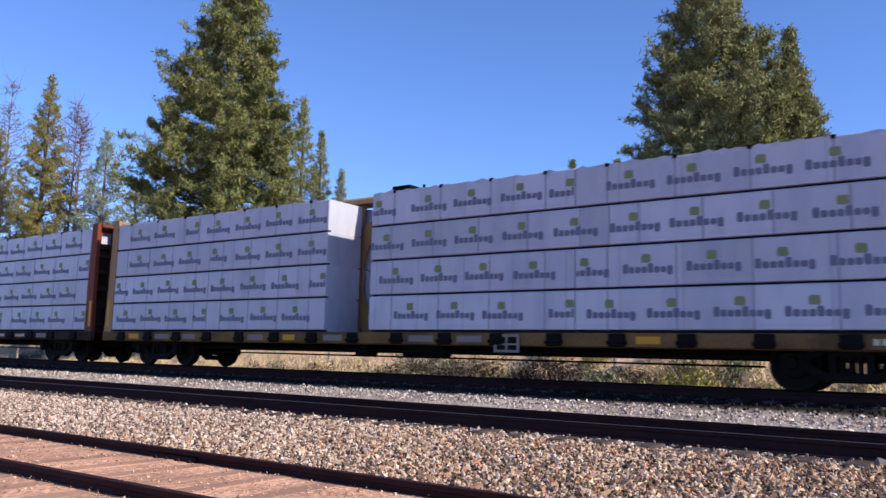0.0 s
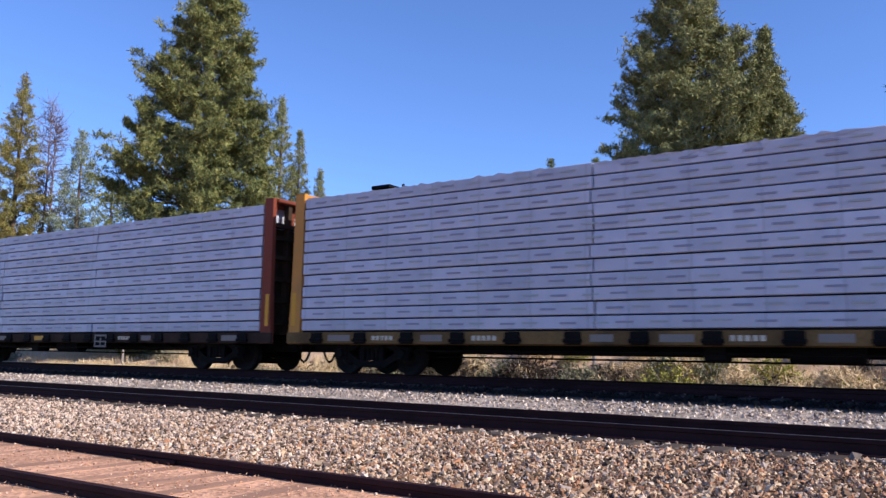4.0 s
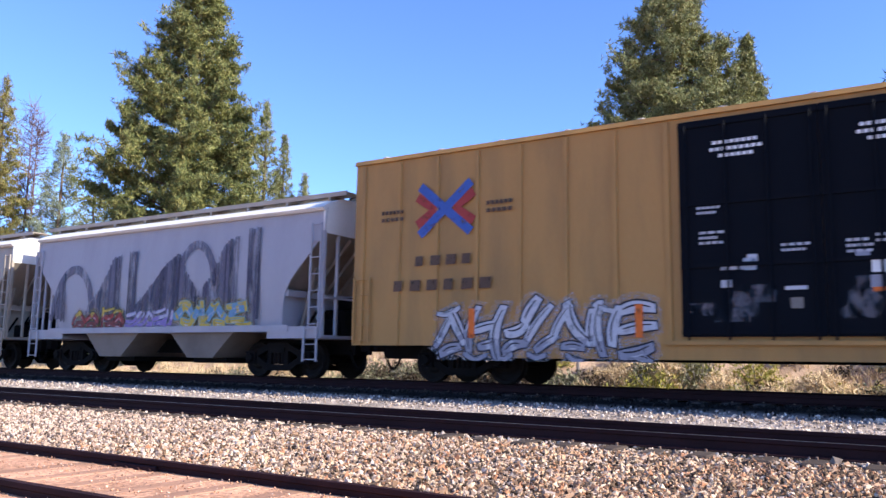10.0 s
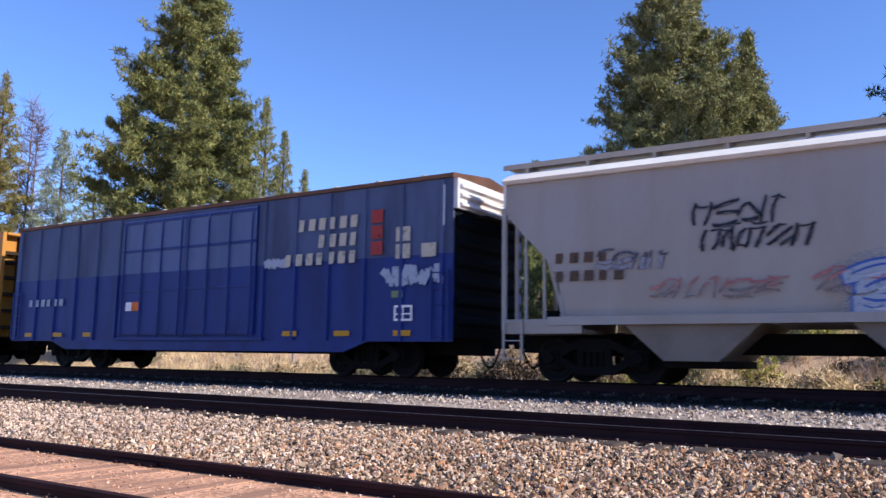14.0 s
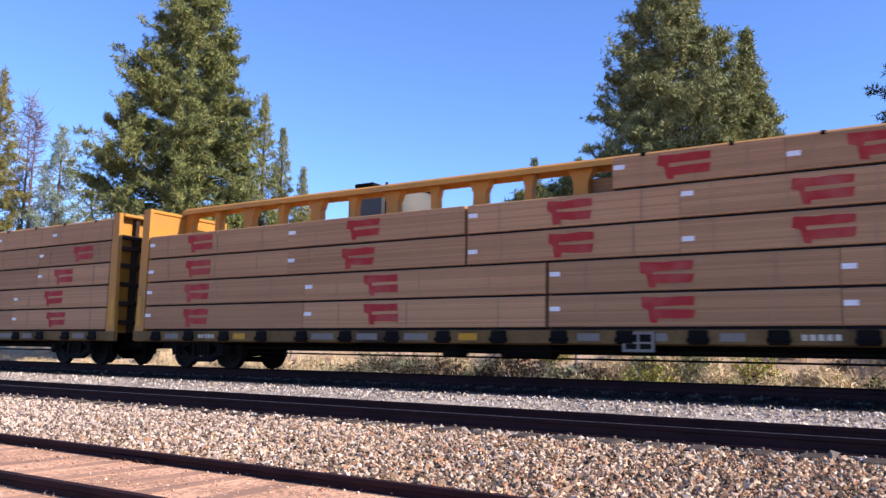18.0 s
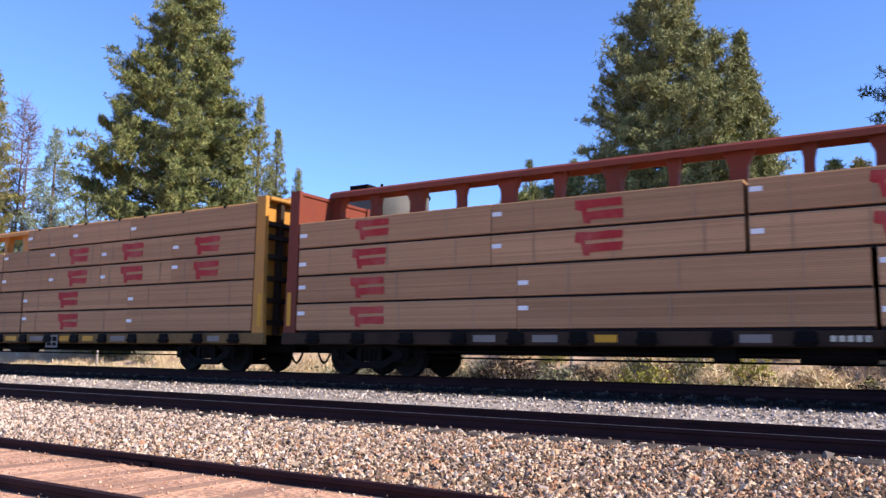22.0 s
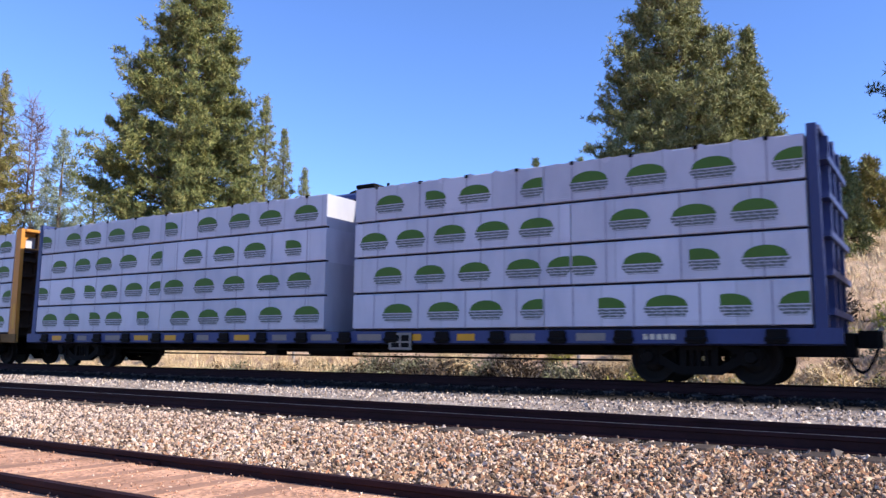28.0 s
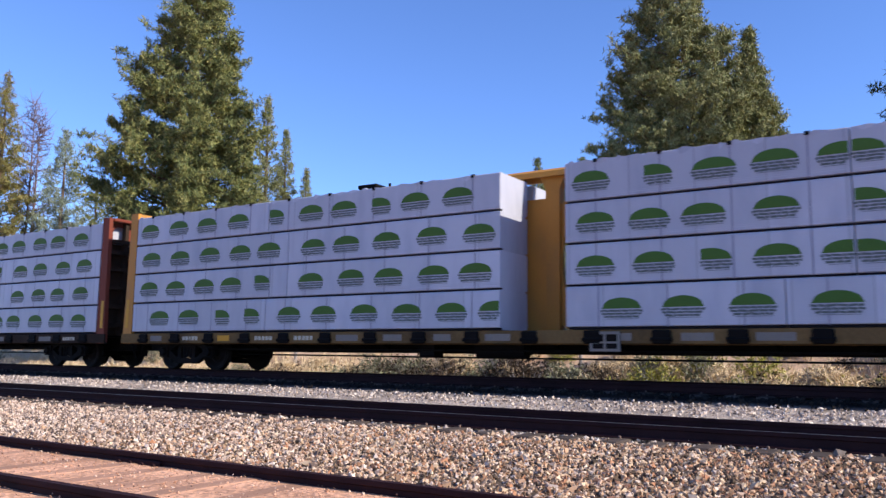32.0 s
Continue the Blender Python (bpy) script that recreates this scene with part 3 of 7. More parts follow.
def pine(label, x, y, top, spread, seed, look_of=0, bare=0.05, tufts=9000, shape=0.85, lean=0.0, leaf=0.22, full=0.3, skew=0.0):
    """A pine with tapered trunk, whorls of upturned limbs and tufts of needles along their twigs.
    full: how far up the crown keeps its breadth; skew: how much longer its limbs are on the side away from the sun."""
    rng = np.random.default_rng(seed)
    z0 = soil(x, y) - 0.1
    high = top - z0
    tree = thing("pine_tree", label, "tree")
    tree.location = (x, y, z0)
    f = Form()
    for i in range(8):
        a, b = i / 8, (i + 1) / 8
        f.tube((lean * a * high, 0, a * high), (lean * b * high, 0, b * high), 0.014 * high * (1 - a) ** 0.8 + 0.015, 9, 0, 0.014 * high * (1 - b) ** 0.8 + 0.01)
    part("trunk", f, BARK, tree, smooth=True)
    limbs = Form()
    n = int(90 + high * 8) if tufts > 20000 else int(50 + high * 3.5)
    tips, weight = [], []
    for i in range(n):
        u = bare + (1 - bare) * (i + rng.random()) / n
        h = u * high
        w = (u - bare) / (1 - bare)
        body = min(1.0, (1 - w) / (1 - full)) ** shape
        az = i * 2.4 + rng.normal(0, 0.5)
        wide = spread * min(1.0, w / 0.10 + 0.6) * max(0.035, body) * rng.uniform(0.72, 1.0) * (1 - skew * math.cos(az - 0.6))
        rise = rng.uniform(-0.10, 0.25) + 0.45 * u
        p0 = Vector((lean * h, 0, h - 0.28 * wide))
        d = Vector((math.cos(az), math.sin(az), rise)).normalized()
        p1 = p0 + d * wide
        bend = Vector((0, 0, 0.22 * wide))
        mid = p0 + d * wide * 0.55 - bend * 0.35
        r = 0.009 * wide + 0.010
        limbs.tube(p0, mid, r * 1.5, 5, 0, r)
        limbs.tube(mid, p1 + bend * 0.5, r, 5, 0, 0.006)
        for _ in range(9):
            k = rng.uniform(0.25, 1.0)
            a = p0.lerp(mid, k / 0.55) if k < 0.55 else mid.lerp(p1 + bend * 0.5, (k - 0.55) / 0.45)
            side = (Vector((rng.normal(0, 0.22), rng.normal(0, 0.22), rng.normal(0.10, 0.10))) + d * 0.12) * (wide * 0.68 + 0.35)
            if tufts > 12000:
                limbs.tube(a, a + side, 0.008 + 0.0025 * wide, 3, 0, 0.004)
            tips += [(tuple(a), tuple(a + side))]
            weight.append((wide ** 1.5 * 0.6 + 0.4) * (0.3 + k))
        tips.append((tuple(mid), tuple(p1 + bend * 0.5)))
        weight.append(wide ** 1.5 + 0.4)
    tips.append(((lean * high * 0.93, 0, 0.93 * high), (lean * high, 0, high)))
    weight.append(1.5)
    tagged(part("branchwork", limbs, BARK, tree), kind="stuff")
    w = np.array(weight) / sum(weight)
    pick = rng.choice(len(tips), tufts, p=w)
    ends = np.array(tips)[pick]
    k = rng.random((tufts, 1)) ** 0.6
    c = ends[:, 0] * (1 - k) + ends[:, 1] * k + rng.normal(0, leaf * 0.55, (tufts, 3))
    part("crown", leaf_mesh("crown", sprays(rng, c, leaf * 1.15, 5, 0.10, 0.6), NEEDLES[look_of]), None, tree)
    return tree


pine("tall green pine with a broad ragged crown behind the train", -37.2, 30.0, 25.0, 4.95, 11, 0, 0.03, 100000, 0.95, 0.03, 0.22, 0.47, 0.10)
pine("tall green pine with dark gaps in its crown", -10.45, 35.75, 19.6, 3.9, 12, 4, 0.05, 62000, 0.85, 0, 0.19, 0.42, 0.0)
pine("slender green pine beside a taller one", -7.45, 37.75, 15.7, 2.7, 13, 4, 0.05, 24000, 1.05, 0, 0.18, 0.1)
pine("tall dark pine with bare lower trunk beside the clearing", 0.9, 33.5, 16.5, 2.6, 14, 5, 0.36, 18000, 0.7, 0, 0.18, 0.1)
pine("small dark pine on the slope", -3.3, 33.4, 8.1, 1.1, 45, 0, 0.05, 4500, 0.8, 0, 0.15, 0.2)
pine("slender olive pine among others", -58.8, 57.5, 26.8, 5.0, 15, 4, 0.05, 14000, 1.0, 0, 0.25, 0.1)
pine("slender olive pine among others", -57.9, 59.3, 23.7, 4.2, 16, 4, 0.05, 12500, 1.0, 0, 0.24, 0.1)
pine("small olive pine among others", -55.3, 59.7, 19.2, 3.6, 17, 4, 0.05, 8000, 1.0, 0, 0.24, 0.1)
pine("tall narrow olive pine", -88.0, 46.0, 31.2, 5.8, 18, 1, 0.04, 18000, 0.85, 0, 0.32, 0.2)
pine("tall narrow olive pine", -98.6, 46.0, 26.5, 4.8, 19, 1, 0.04, 10000, 0.8, 0, 0.32, 0.2)
pine("pale grey-green pine with thin crown", -82.3, 50.0, 25.0, 4.9, 20, 2, 0.04, 11000, 0.8, 0, 0.30, 0.25)
pine("small green pine on the slope", -74.5, 49.0, 18.3, 3.0, 21, 0, 0.03, 7000, 0.7)
pine("small pine far up the slope", -29.2, 60.0, 17.2, 1.7, 22, 0, 0.05, 3500, 0.8)
pine("small pine far up the slope", -26.0, 62.0, 17.2, 1.5, 23, 0, 0.05, 3500, 0.8)
pine("bushy pine beside the tracks", -15.2, 36.0, 9.6, 2.9, 24, 0, 0.02, 8000, 0.6, 0, 0.2)
pine("young yellow-green pine in the sun beside the tracks", -10.2, 27.0, 5.4, 1.4, 41, 3, 0.02, 4500, 0.75, 0, 0.14)
pine("bushy young green pine beside the tracks", -13.4, 28.0, 5.6, 1.8, 42, 0, 0.02, 8000, 0.7, 0, 0.16)
pine("dark pine in the shade behind the clearing", -14.0, 40.0, 11.0, 2.6, 43, 0, 0.02, 9000, 0.6, 0, 0.22)
pine("dark pine in the shade behind the clearing", -19.5, 39.0, 9.4, 2.4, 44, 0, 0.02, 8000, 0.6, 0, 0.22)
pine("small pine on the slope", -3.2, 44.0, 10.3, 1.6, 25, 1, 0.05, 4500, 0.8, 0, 0.22)
pine("small pine on the slope", -23.0, 48.0, 11.8, 2.2, 26, 0, 0.05, 4500, 0.8, 0, 0.22)

# the wood behind, mostly hidden by the train
for i in range(13):
    pine("bushy pine at the edge of the wood", -84 + i * 5.6 + (i * 37 % 5) * 0.5, 47 + (i * 53 % 7), 9.5 + (i * 29 % 5) * 0.7, 3.0, 60 + i, i % 2, 0.02, 3200, 0.6, 0, 0.38)


def bare_tree(label, x, y, top, seed):
    """A dead tree: trunk and forking bare branches."""
    rng = np.random.default_rng(seed)
    z0 = soil(x, y) - 0.1
    high = top - z0
    tree = thing("dead_tree", label, "tree")
    tree.location = (x, y, z0)
    part("trunk", Form().tube((0, 0, 0), (0.2, 0, high * 0.6), 0.22, 8, 0, 0.12).tube((0.2, 0, high * 0.6), (0.1, 0, high), 0.12, 8, 0, 0.02), TWIG, tree)
    f = Form()
    for i in range(90):
        h = high * rng.uniform(0.25, 0.98)
        az, ln = rng.uniform(0, 6.3), (1 - h / high) * 5.5 + 1.0
        a = Vector((0.15, 0, h))
        b = a + Vector((math.cos(az), math.sin(az), rng.uniform(0.1, 0.7))) * ln * rng.uniform(0.5, 1)
        f.tube(a, b, 0.055, 4, 0, 0.02)
        for _ in range(6):
            p = a.lerp(b, rng.uniform(0.4, 1))
            f.tube(p, p + Vector(rng.normal(0, 0.8, 3)) + Vector((0, 0, 0.5)), 0.028, 3, 0, 0.01)
    tagged(part("branchwork", f, TWIG, tree), kind="stuff")


TWIG = material("purple_brown_bare_twigs", (0.15, 0.105, 0.105), 0.9, 0, 0.2, 6, 0.2)
DEAD = material("grey_dead_wood", (0.30, 0.27, 0.26), 0.9, 0, 0.2, 6, 0.3)
bare_tree("leafless grey dead tree among pines", -89.2, 50.0, 29.6, 31)
bare_tree("leafless grey dead tree among pines", -91.5, 52.0, 29.0, 32)
bare_tree("leafless grey dead tree among pines", -105.5, 50.0, 35.2, 33)


# ---- brush and dry grass behind the tracks ----
STRAW = island_material("dry_straw_grass", [(0.66, 0.51, 0.32), (0.74, 0.60, 0.40), (0.50, 0.37, 0.23), (0.60, 0.48, 0.33)], 0.8, 0)
SAGE = island_material("grey_green_sage_leaves", [(0.22, 0.22, 0.15), (0.17, 0.18, 0.11), (0.28, 0.26, 0.19), (0.13, 0.13, 0.08)], 0.8, 0)
GREENISH = island_material("yellow_green_shrub_leaves", [(0.33, 0.32, 0.07), (0.24, 0.25, 0.06), (0.42, 0.37, 0.11)], 0.8, 0)
# browns darkened to paint shade into the brush
BROWN_LEAF = island_material("brown_brush_leaves_darkened_for_shade", [(0.055, 0.040, 0.030), (0.10, 0.068, 0.046), (0.03, 0.023, 0.018)], 0.8, 0)


def dry_grass():
    rng = np.random.default_rng(5)
    n = 38000
    x = -75 + 80 * rng.random(n)
    y = 18.6 + 30 * rng.random(n) ** 1.6
    keep = np.array([noise.noise((a * 0.16, b * 0.16, 3.0)) > (-0.15 if a < -18 else 0.25 if b < 25 and a < -9 else -0.45) for a, b in zip(x, y)])
    x, y = x[keep], y[keep]
    z = np.array([soil(a, b) for a, b in zip(x, y)])
    tri = sprays(rng, np.stack([x, y, z], -1), 0.36, 6, 0.035, 2.4)
    tagged(new("dry_grass", leaf_mesh("dry_grass", tri, STRAW)), "tall straw-coloured dry grass on the slope behind the tracks", "grass", kind="stuff")


dry_grass()


def shrub_mesh(seed, mat, n=270, leaf=0.10, slim=0.17):
    rng = np.random.default_rng(seed)
    d = rng.normal(size=(n, 3))
    d /= np.linalg.norm(d, axis=1)[:, None]
    d[:, 2] = np.abs(d[:, 2])
    r = rng.random((n, 1)) ** 0.4 * rng.uniform(0.75, 1.1, (n, 1))
    return leaf_mesh("foliage", sprays(rng, d * r * np.array([0.65, 0.65, 0.85]), leaf, 5, slim, 0.7), mat)


def shrubs():
    stems = Form()
    for i in range(9):
        a = i * 0.7
        stems.tube((0, 0, -0.05), (0.4 * math.cos(a), 0.4 * math.sin(a), 0.6), 0.018, 4, 0, 0.006)
    stems = stems.mesh("stalkwork", DEAD)
    kinds = [("sage_brush", "grey-green sagebrush on dry ground behind the tracks", shrub_mesh(1, SAGE)), ("shrub", "yellow-green low shrub behind the tracks", shrub_mesh(2, GREENISH)), ("brush", "brown leafless-looking brush behind the tracks", shrub_mesh(3, BROWN_LEAF))]
    rng = random.Random(9)
    kinds.append(("grass_clump", "pale straw-coloured clump of dry grass behind the tracks", shrub_mesh(4, STRAW, 420, 0.22, 0.05)))
    # how many of each kind (sage, green, brown, straw) grow along which stretch
    stretches = [(-62, 2, 19.6, 34, 70, (5, 1, 3, 3)), (-36, -18, 19.4, 22.5, 60, (1, 0, 1, 6)), (-18, -9, 19.4, 23, 92, (3, 0, 8, 1)), (-9, 2, 19.4, 23.5, 80, (2, 5, 2, 6)), (-12, 3, 23, 28, 34, (4, 3, 4, 2))]
    spots = [(rng.uniform(a, b), rng.uniform(c, d), rng.choices(kinds, share)[0]) for a, b, c, d, n, share in stretches for _ in range(n)]
    for x, y, (name, label, me) in spots:
        ob = thing(name, label, "shrub", "brush behind the tracks")
        tagged(part("stalkwork", stems, None, ob), kind="stuff")
        part("foliage", me, None, ob)
        s = rng.uniform(0.55, 1.2) * (1.0 + 0.02 * (y - 19))
        ob.matrix_basis = pose(x, y, soil(x, y) - 0.03, 0, 0, rng.uniform(0, 360)) @ Matrix.Diagonal((s * rng.uniform(0.8, 1.3), s, s * rng.uniform(0.7, 1.0), 1))


shrubs()


def water_tank():
    """The old steel tank up the slope, half hidden by the train."""
    z0 = soil(-32.4, 44) - 0.1
    tank = thing("water_tank", "old grey steel tank with a dark roof hatch behind the train", "tank")
    tank.location = (-32.4, 44, z0)
    high = 11.35 - z0
    part("shell", Form().lathe([(0, 2.95), (high, 2.95)], 36, "z"), TANK_WALL, tank, smooth=True)
    part("roof", Form().lathe([(high, 3.05), (high + 0.08, 3.05), (high + 0.75, 0.3), (high + 0.75, 0.02)], 36, "z"), STEEL_DARK, tank, smooth=True)
    part("hatch", Form().block(-2.2, -0.6, -1.4, -0.2, high + 0.55, high + 0.82, 0.05), STEEL_DARK, tank)
    part("pipe", Form().tube((1.6, -2.75, 0), (1.6, -2.75, high + 0.3), 0.09, 8), STEEL_DARK, tank)


water_tank()
for q in (-58, -46, -34, -22, -10, 0):
    post = thing("fence_post", "weathered wooden fence post on the slope", "fence post", "fence behind the tracks")
    post.location = (q, 23.5, soil(q, 23.5))
    part("post", Form().tube((0, 0, -0.1), (0.03, 0, 1.25), 0.06, 8, 0, 0.05), DEAD, post)


# ---- the train: running gear ----
def make_truck_meshes():
    side = Form()
    # the frame's arms as bars round the open middle
    for a, b, w in (((-1.1, 0.54), (-0.66, 0.58), 0.10), ((0.66, 0.58), (1.1, 0.54), 0.10), ((-0.72, 0.60), (-0.3, 0.79), 0.075), ((0.3, 0.79), (0.72, 0.60), 0.075),
                    ((-0.34, 0.80), (0.34, 0.80), 0.075), ((-0.74, 0.47), (-0.36, 0.26), 0.075), ((0.36, 0.26), (0.74, 0.47), 0.075), ((-0.4, 0.26), (0.4, 0.26), 0.075)):
        d = Vector((b[0] - a[0], b[1] - a[1])).normalized()
        u = Vector((-d.y, d.x)) * w
        side.prism([(a[0] + u.x, a[1] + u.y), (b[0] + u.x, b[1] + u.y), (b[0] - u.x, b[1] - u.y), (a[0] - u.x, a[1] - u.y)], -0.07, 0.07)
    for x in (-0.28, 0.28):
        side.box(x - 0.06, x + 0.06, -0.07, 0.07, 0.26, 0.80)
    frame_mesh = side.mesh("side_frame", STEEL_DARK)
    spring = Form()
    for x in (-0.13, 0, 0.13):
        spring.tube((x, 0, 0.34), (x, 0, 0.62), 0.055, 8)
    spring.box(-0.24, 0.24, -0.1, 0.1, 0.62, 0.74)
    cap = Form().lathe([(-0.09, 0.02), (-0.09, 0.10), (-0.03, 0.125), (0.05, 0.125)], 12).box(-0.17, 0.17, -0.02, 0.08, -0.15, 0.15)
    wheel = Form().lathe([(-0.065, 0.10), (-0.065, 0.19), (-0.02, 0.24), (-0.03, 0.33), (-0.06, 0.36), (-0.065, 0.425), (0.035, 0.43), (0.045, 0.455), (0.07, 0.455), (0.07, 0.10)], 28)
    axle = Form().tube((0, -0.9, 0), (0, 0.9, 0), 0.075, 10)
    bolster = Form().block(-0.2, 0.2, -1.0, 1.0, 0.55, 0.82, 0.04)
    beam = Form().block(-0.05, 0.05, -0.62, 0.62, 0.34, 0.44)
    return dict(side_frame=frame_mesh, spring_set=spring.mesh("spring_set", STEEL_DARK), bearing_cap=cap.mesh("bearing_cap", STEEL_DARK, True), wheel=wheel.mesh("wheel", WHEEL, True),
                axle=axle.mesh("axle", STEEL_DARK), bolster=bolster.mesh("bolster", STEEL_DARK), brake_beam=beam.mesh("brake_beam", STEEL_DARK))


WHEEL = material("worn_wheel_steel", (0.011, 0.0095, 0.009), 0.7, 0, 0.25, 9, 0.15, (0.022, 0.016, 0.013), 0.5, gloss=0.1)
GEAR = make_truck_meshes()


def truck(car, x):
    """A two-axle truck under a car."""
    base = part("truck", GEAR["bolster"], None, car, at=(x, 0, 0))
    for y in (-1.0, 1.0):
        part("side_frame", GEAR["side_frame"], None, base, at=(0, y, 0))
        part("spring_set", GEAR["spring_set"], None, base, at=(0, y, 0))
    for dx in (-0.90, 0.90):
        part("brake_beam", GEAR["brake_beam"], None, base, at=(dx * 0.35, 0, 0))
        part("axle", GEAR["axle"], None, base, at=(dx, 0, 0.455))
        for y in (-0.752, 0.752):
            w = part("wheel", GEAR["wheel"], None, base, at=(dx, y, 0.455))
            if y > 0:
                w.rotation_euler.z = math.pi
            WHEELS.append((w, car, x + dx, dx, y))
        for y in (-1.09, 1.09):
            c = part("bearing_cap", GEAR["bearing_cap"], None, base, at=(dx, y, 0.50))
            if y > 0:
                c.rotation_euler.z = math.pi


def coupler_mesh():
    f = Form().block(-0.75, 0.18, -0.09, 0.09, 0.72, 0.92, 0.03)
    f.prism([(0.12, -0.2), (0.42, -0.22), (0.50, -0.06), (0.40, 0.02), (0.40, 0.16), (0.26, 0.22), (0.12, 0.14)], 0.68, 0.98, "z")
    for k in range(6):
        a, b = k / 6, (k + 1) / 6
        sag = lambda u: 0.70 - 0.55 * math.sin(math.pi * u) * 0.8
        f.tube((-0.1 + 0.55 * a, -0.35, sag(a)), (-0.1 + 0.55 * b, -0.35, sag(b)), 0.028, 6)
    return f.mesh("coupler", STEEL_DARK)


COUPLER = coupler_mesh()


def couplers(car, half):
    part("coupler", COUPLER, None, car, at=(half, 0, 0))
    c = part("coupler", COUPLER, None, car, at=(-half, 0, 0))
    c.rotation_euler.z = math.pi


def panel(name, car, x0, x1, z0, z1, y, mat, label="", thick=0.006):
    """A thin sheet or marking proud of a side that faces -y."""
    return part(name, Form().box(x0, x1, y - thick, y, z0, z1), mat, car, label)


def marks(name, car, x0, x1, z0, z1, y, mat, n, label="", fill=0.72):
    """A row of plain bars in place of letters."""
    step = (x1 - x0) / n
    for i in range(n):
        part(name, Form().box(x0 + i * step, x0 + (i + fill) * step, y - 0.005, y, z0, z1), mat, car, label)


def notice(car, x0, x1, z0, z1, y, mat, label):
    """A stencilled frame with two windows in it."""
    f = Form()
    xs = [x0 + (x1 - x0) * u for u in (0, 0.10, 0.46, 0.54, 0.90, 1)]
    zs = [z0 + (z1 - z0) * u for u in (0, 0.14, 0.40, 0.50, 0.86, 1)]
    f.v = [(x, y - 0.006, z) for z in zs for x in xs]
    f.f = [(j * 6 + i, j * 6 + i + 1, j * 6 + i + 7, j * 6 + i + 6) for j in range(5) for i in range(5) if not (i in (1, 3) and j in (1, 3))]
    f.s = [0] * len(f.f)
    return part("notice_box", f, mat, car, label)


def paint_of(name, colour, cover=0.80, grain=7.0, stretch=(1, 1, 1)):
    """Spray paint: patchy, thinned to nothing in spots where the car's own paint shows through."""
    m = material(name, colour, 0.55, 0, 0.15, 6, 0.05, None, 0.25)
    nt = m.node_tree
    add, link = nt.nodes.new, nt.links.new
    where, patch, cut, grow = add("ShaderNodeTexCoord"), add("ShaderNodeTexNoise"), add("ShaderNodeMapRange"), add("ShaderNodeMapping")
    grow.inputs["Scale"].default_value = stretch
    patch.inputs["Scale"].default_value, patch.inputs["Detail"].default_value, patch.inputs["Roughness"].default_value = grain, 6, 0.7
    cut.inputs["From Min"].default_value, cut.inputs["From Max"].default_value = 0.62 - cover * 0.5, 0.86 - cover * 0.5
    link(where.outputs["Object"], grow.inputs["Vector"])
    link(grow.outputs[0], patch.inputs["Vector"])
    link(patch.outputs["Fac"], cut.inputs["Value"])
    link(cut.outputs[0], nt.nodes["Principled BSDF"].inputs["Alpha"])
    return m


INK_COLOURS = dict(washed=(0.20, 0.185, 0.165), washed_teal=(0.22, 0.27, 0.24), salmon=(0.48, 0.14, 0.14), black=(0.02, 0.02, 0.03), red=(0.34, 0.045, 0.04), gold=(0.50, 0.36, 0.06), sky=(0.14, 0.27, 0.43), white=(0.50, 0.50, 0.54), pink=(0.40, 0.17, 0.29), violet=(0.24, 0.18, 0.42), blue=(0.05, 0.11, 0.36), teal=(0.14, 0.30, 0.34), grey=(0.28, 0.28, 0.33), plum=(0.065, 0.058, 0.095), plum_dark=(0.042, 0.038, 0.065), plum_pale=(0.13, 0.12, 0.165), maroon=(0.20, 0.04, 0.04), pale=(0.34, 0.385, 0.46), cream=(0.50, 0.46, 0.36), orange=(0.70, 0.16, 0.03), navy=(0.02, 0.03, 0.09), brown=(0.10, 0.06, 0.04))
INK = {k: paint_of("graffiti_" + k, v, 0.58, 2.2, (2.2, 2.2, 0.35)) if k.startswith(("plum", "washed")) else paint_of("graffiti_" + k, v) for k, v in INK_COLOURS.items()}
STROKES = [[(0.1, 0.05, 0.3, 0.95), (0.55, 0.05, 0.75, 0.95)], [(0.1, 0.8, 0.9, 0.95), (0.2, 0.45, 0.95, 0.6), (0.1, 0.1, 0.85, 0.2)], [(0.2, 0.0, 0.45, 1.0), (0.45, 0.5, 0.95, 0.7), (0.5, 0.1, 0.9, 0.25)],
           [(0.1, 0.3, 0.5, 0.9), (0.5, 0.9, 0.9, 0.3), (0.3, 0.1, 0.75, 0.15)], [(0.5, 0.0, 0.5, 1.0), (0.15, 0.2, 0.35, 0.8), (0.7, 0.25, 0.9, 0.85)], [(0.15, 0.15, 0.85, 0.85), (0.12, 0.6, 0.5, 0.95), (0.5, 0.05, 0.9, 0.4)]]


MIST = {}


def mist_of(k):
    """The thin overspray round a piece, in the colour of an ink."""
    if k not in MIST:
        MIST[k] = paint_of("overspray_" + k, [c for c in INK_COLOURS[k]], 0.30, 26.0)
    return MIST[k]


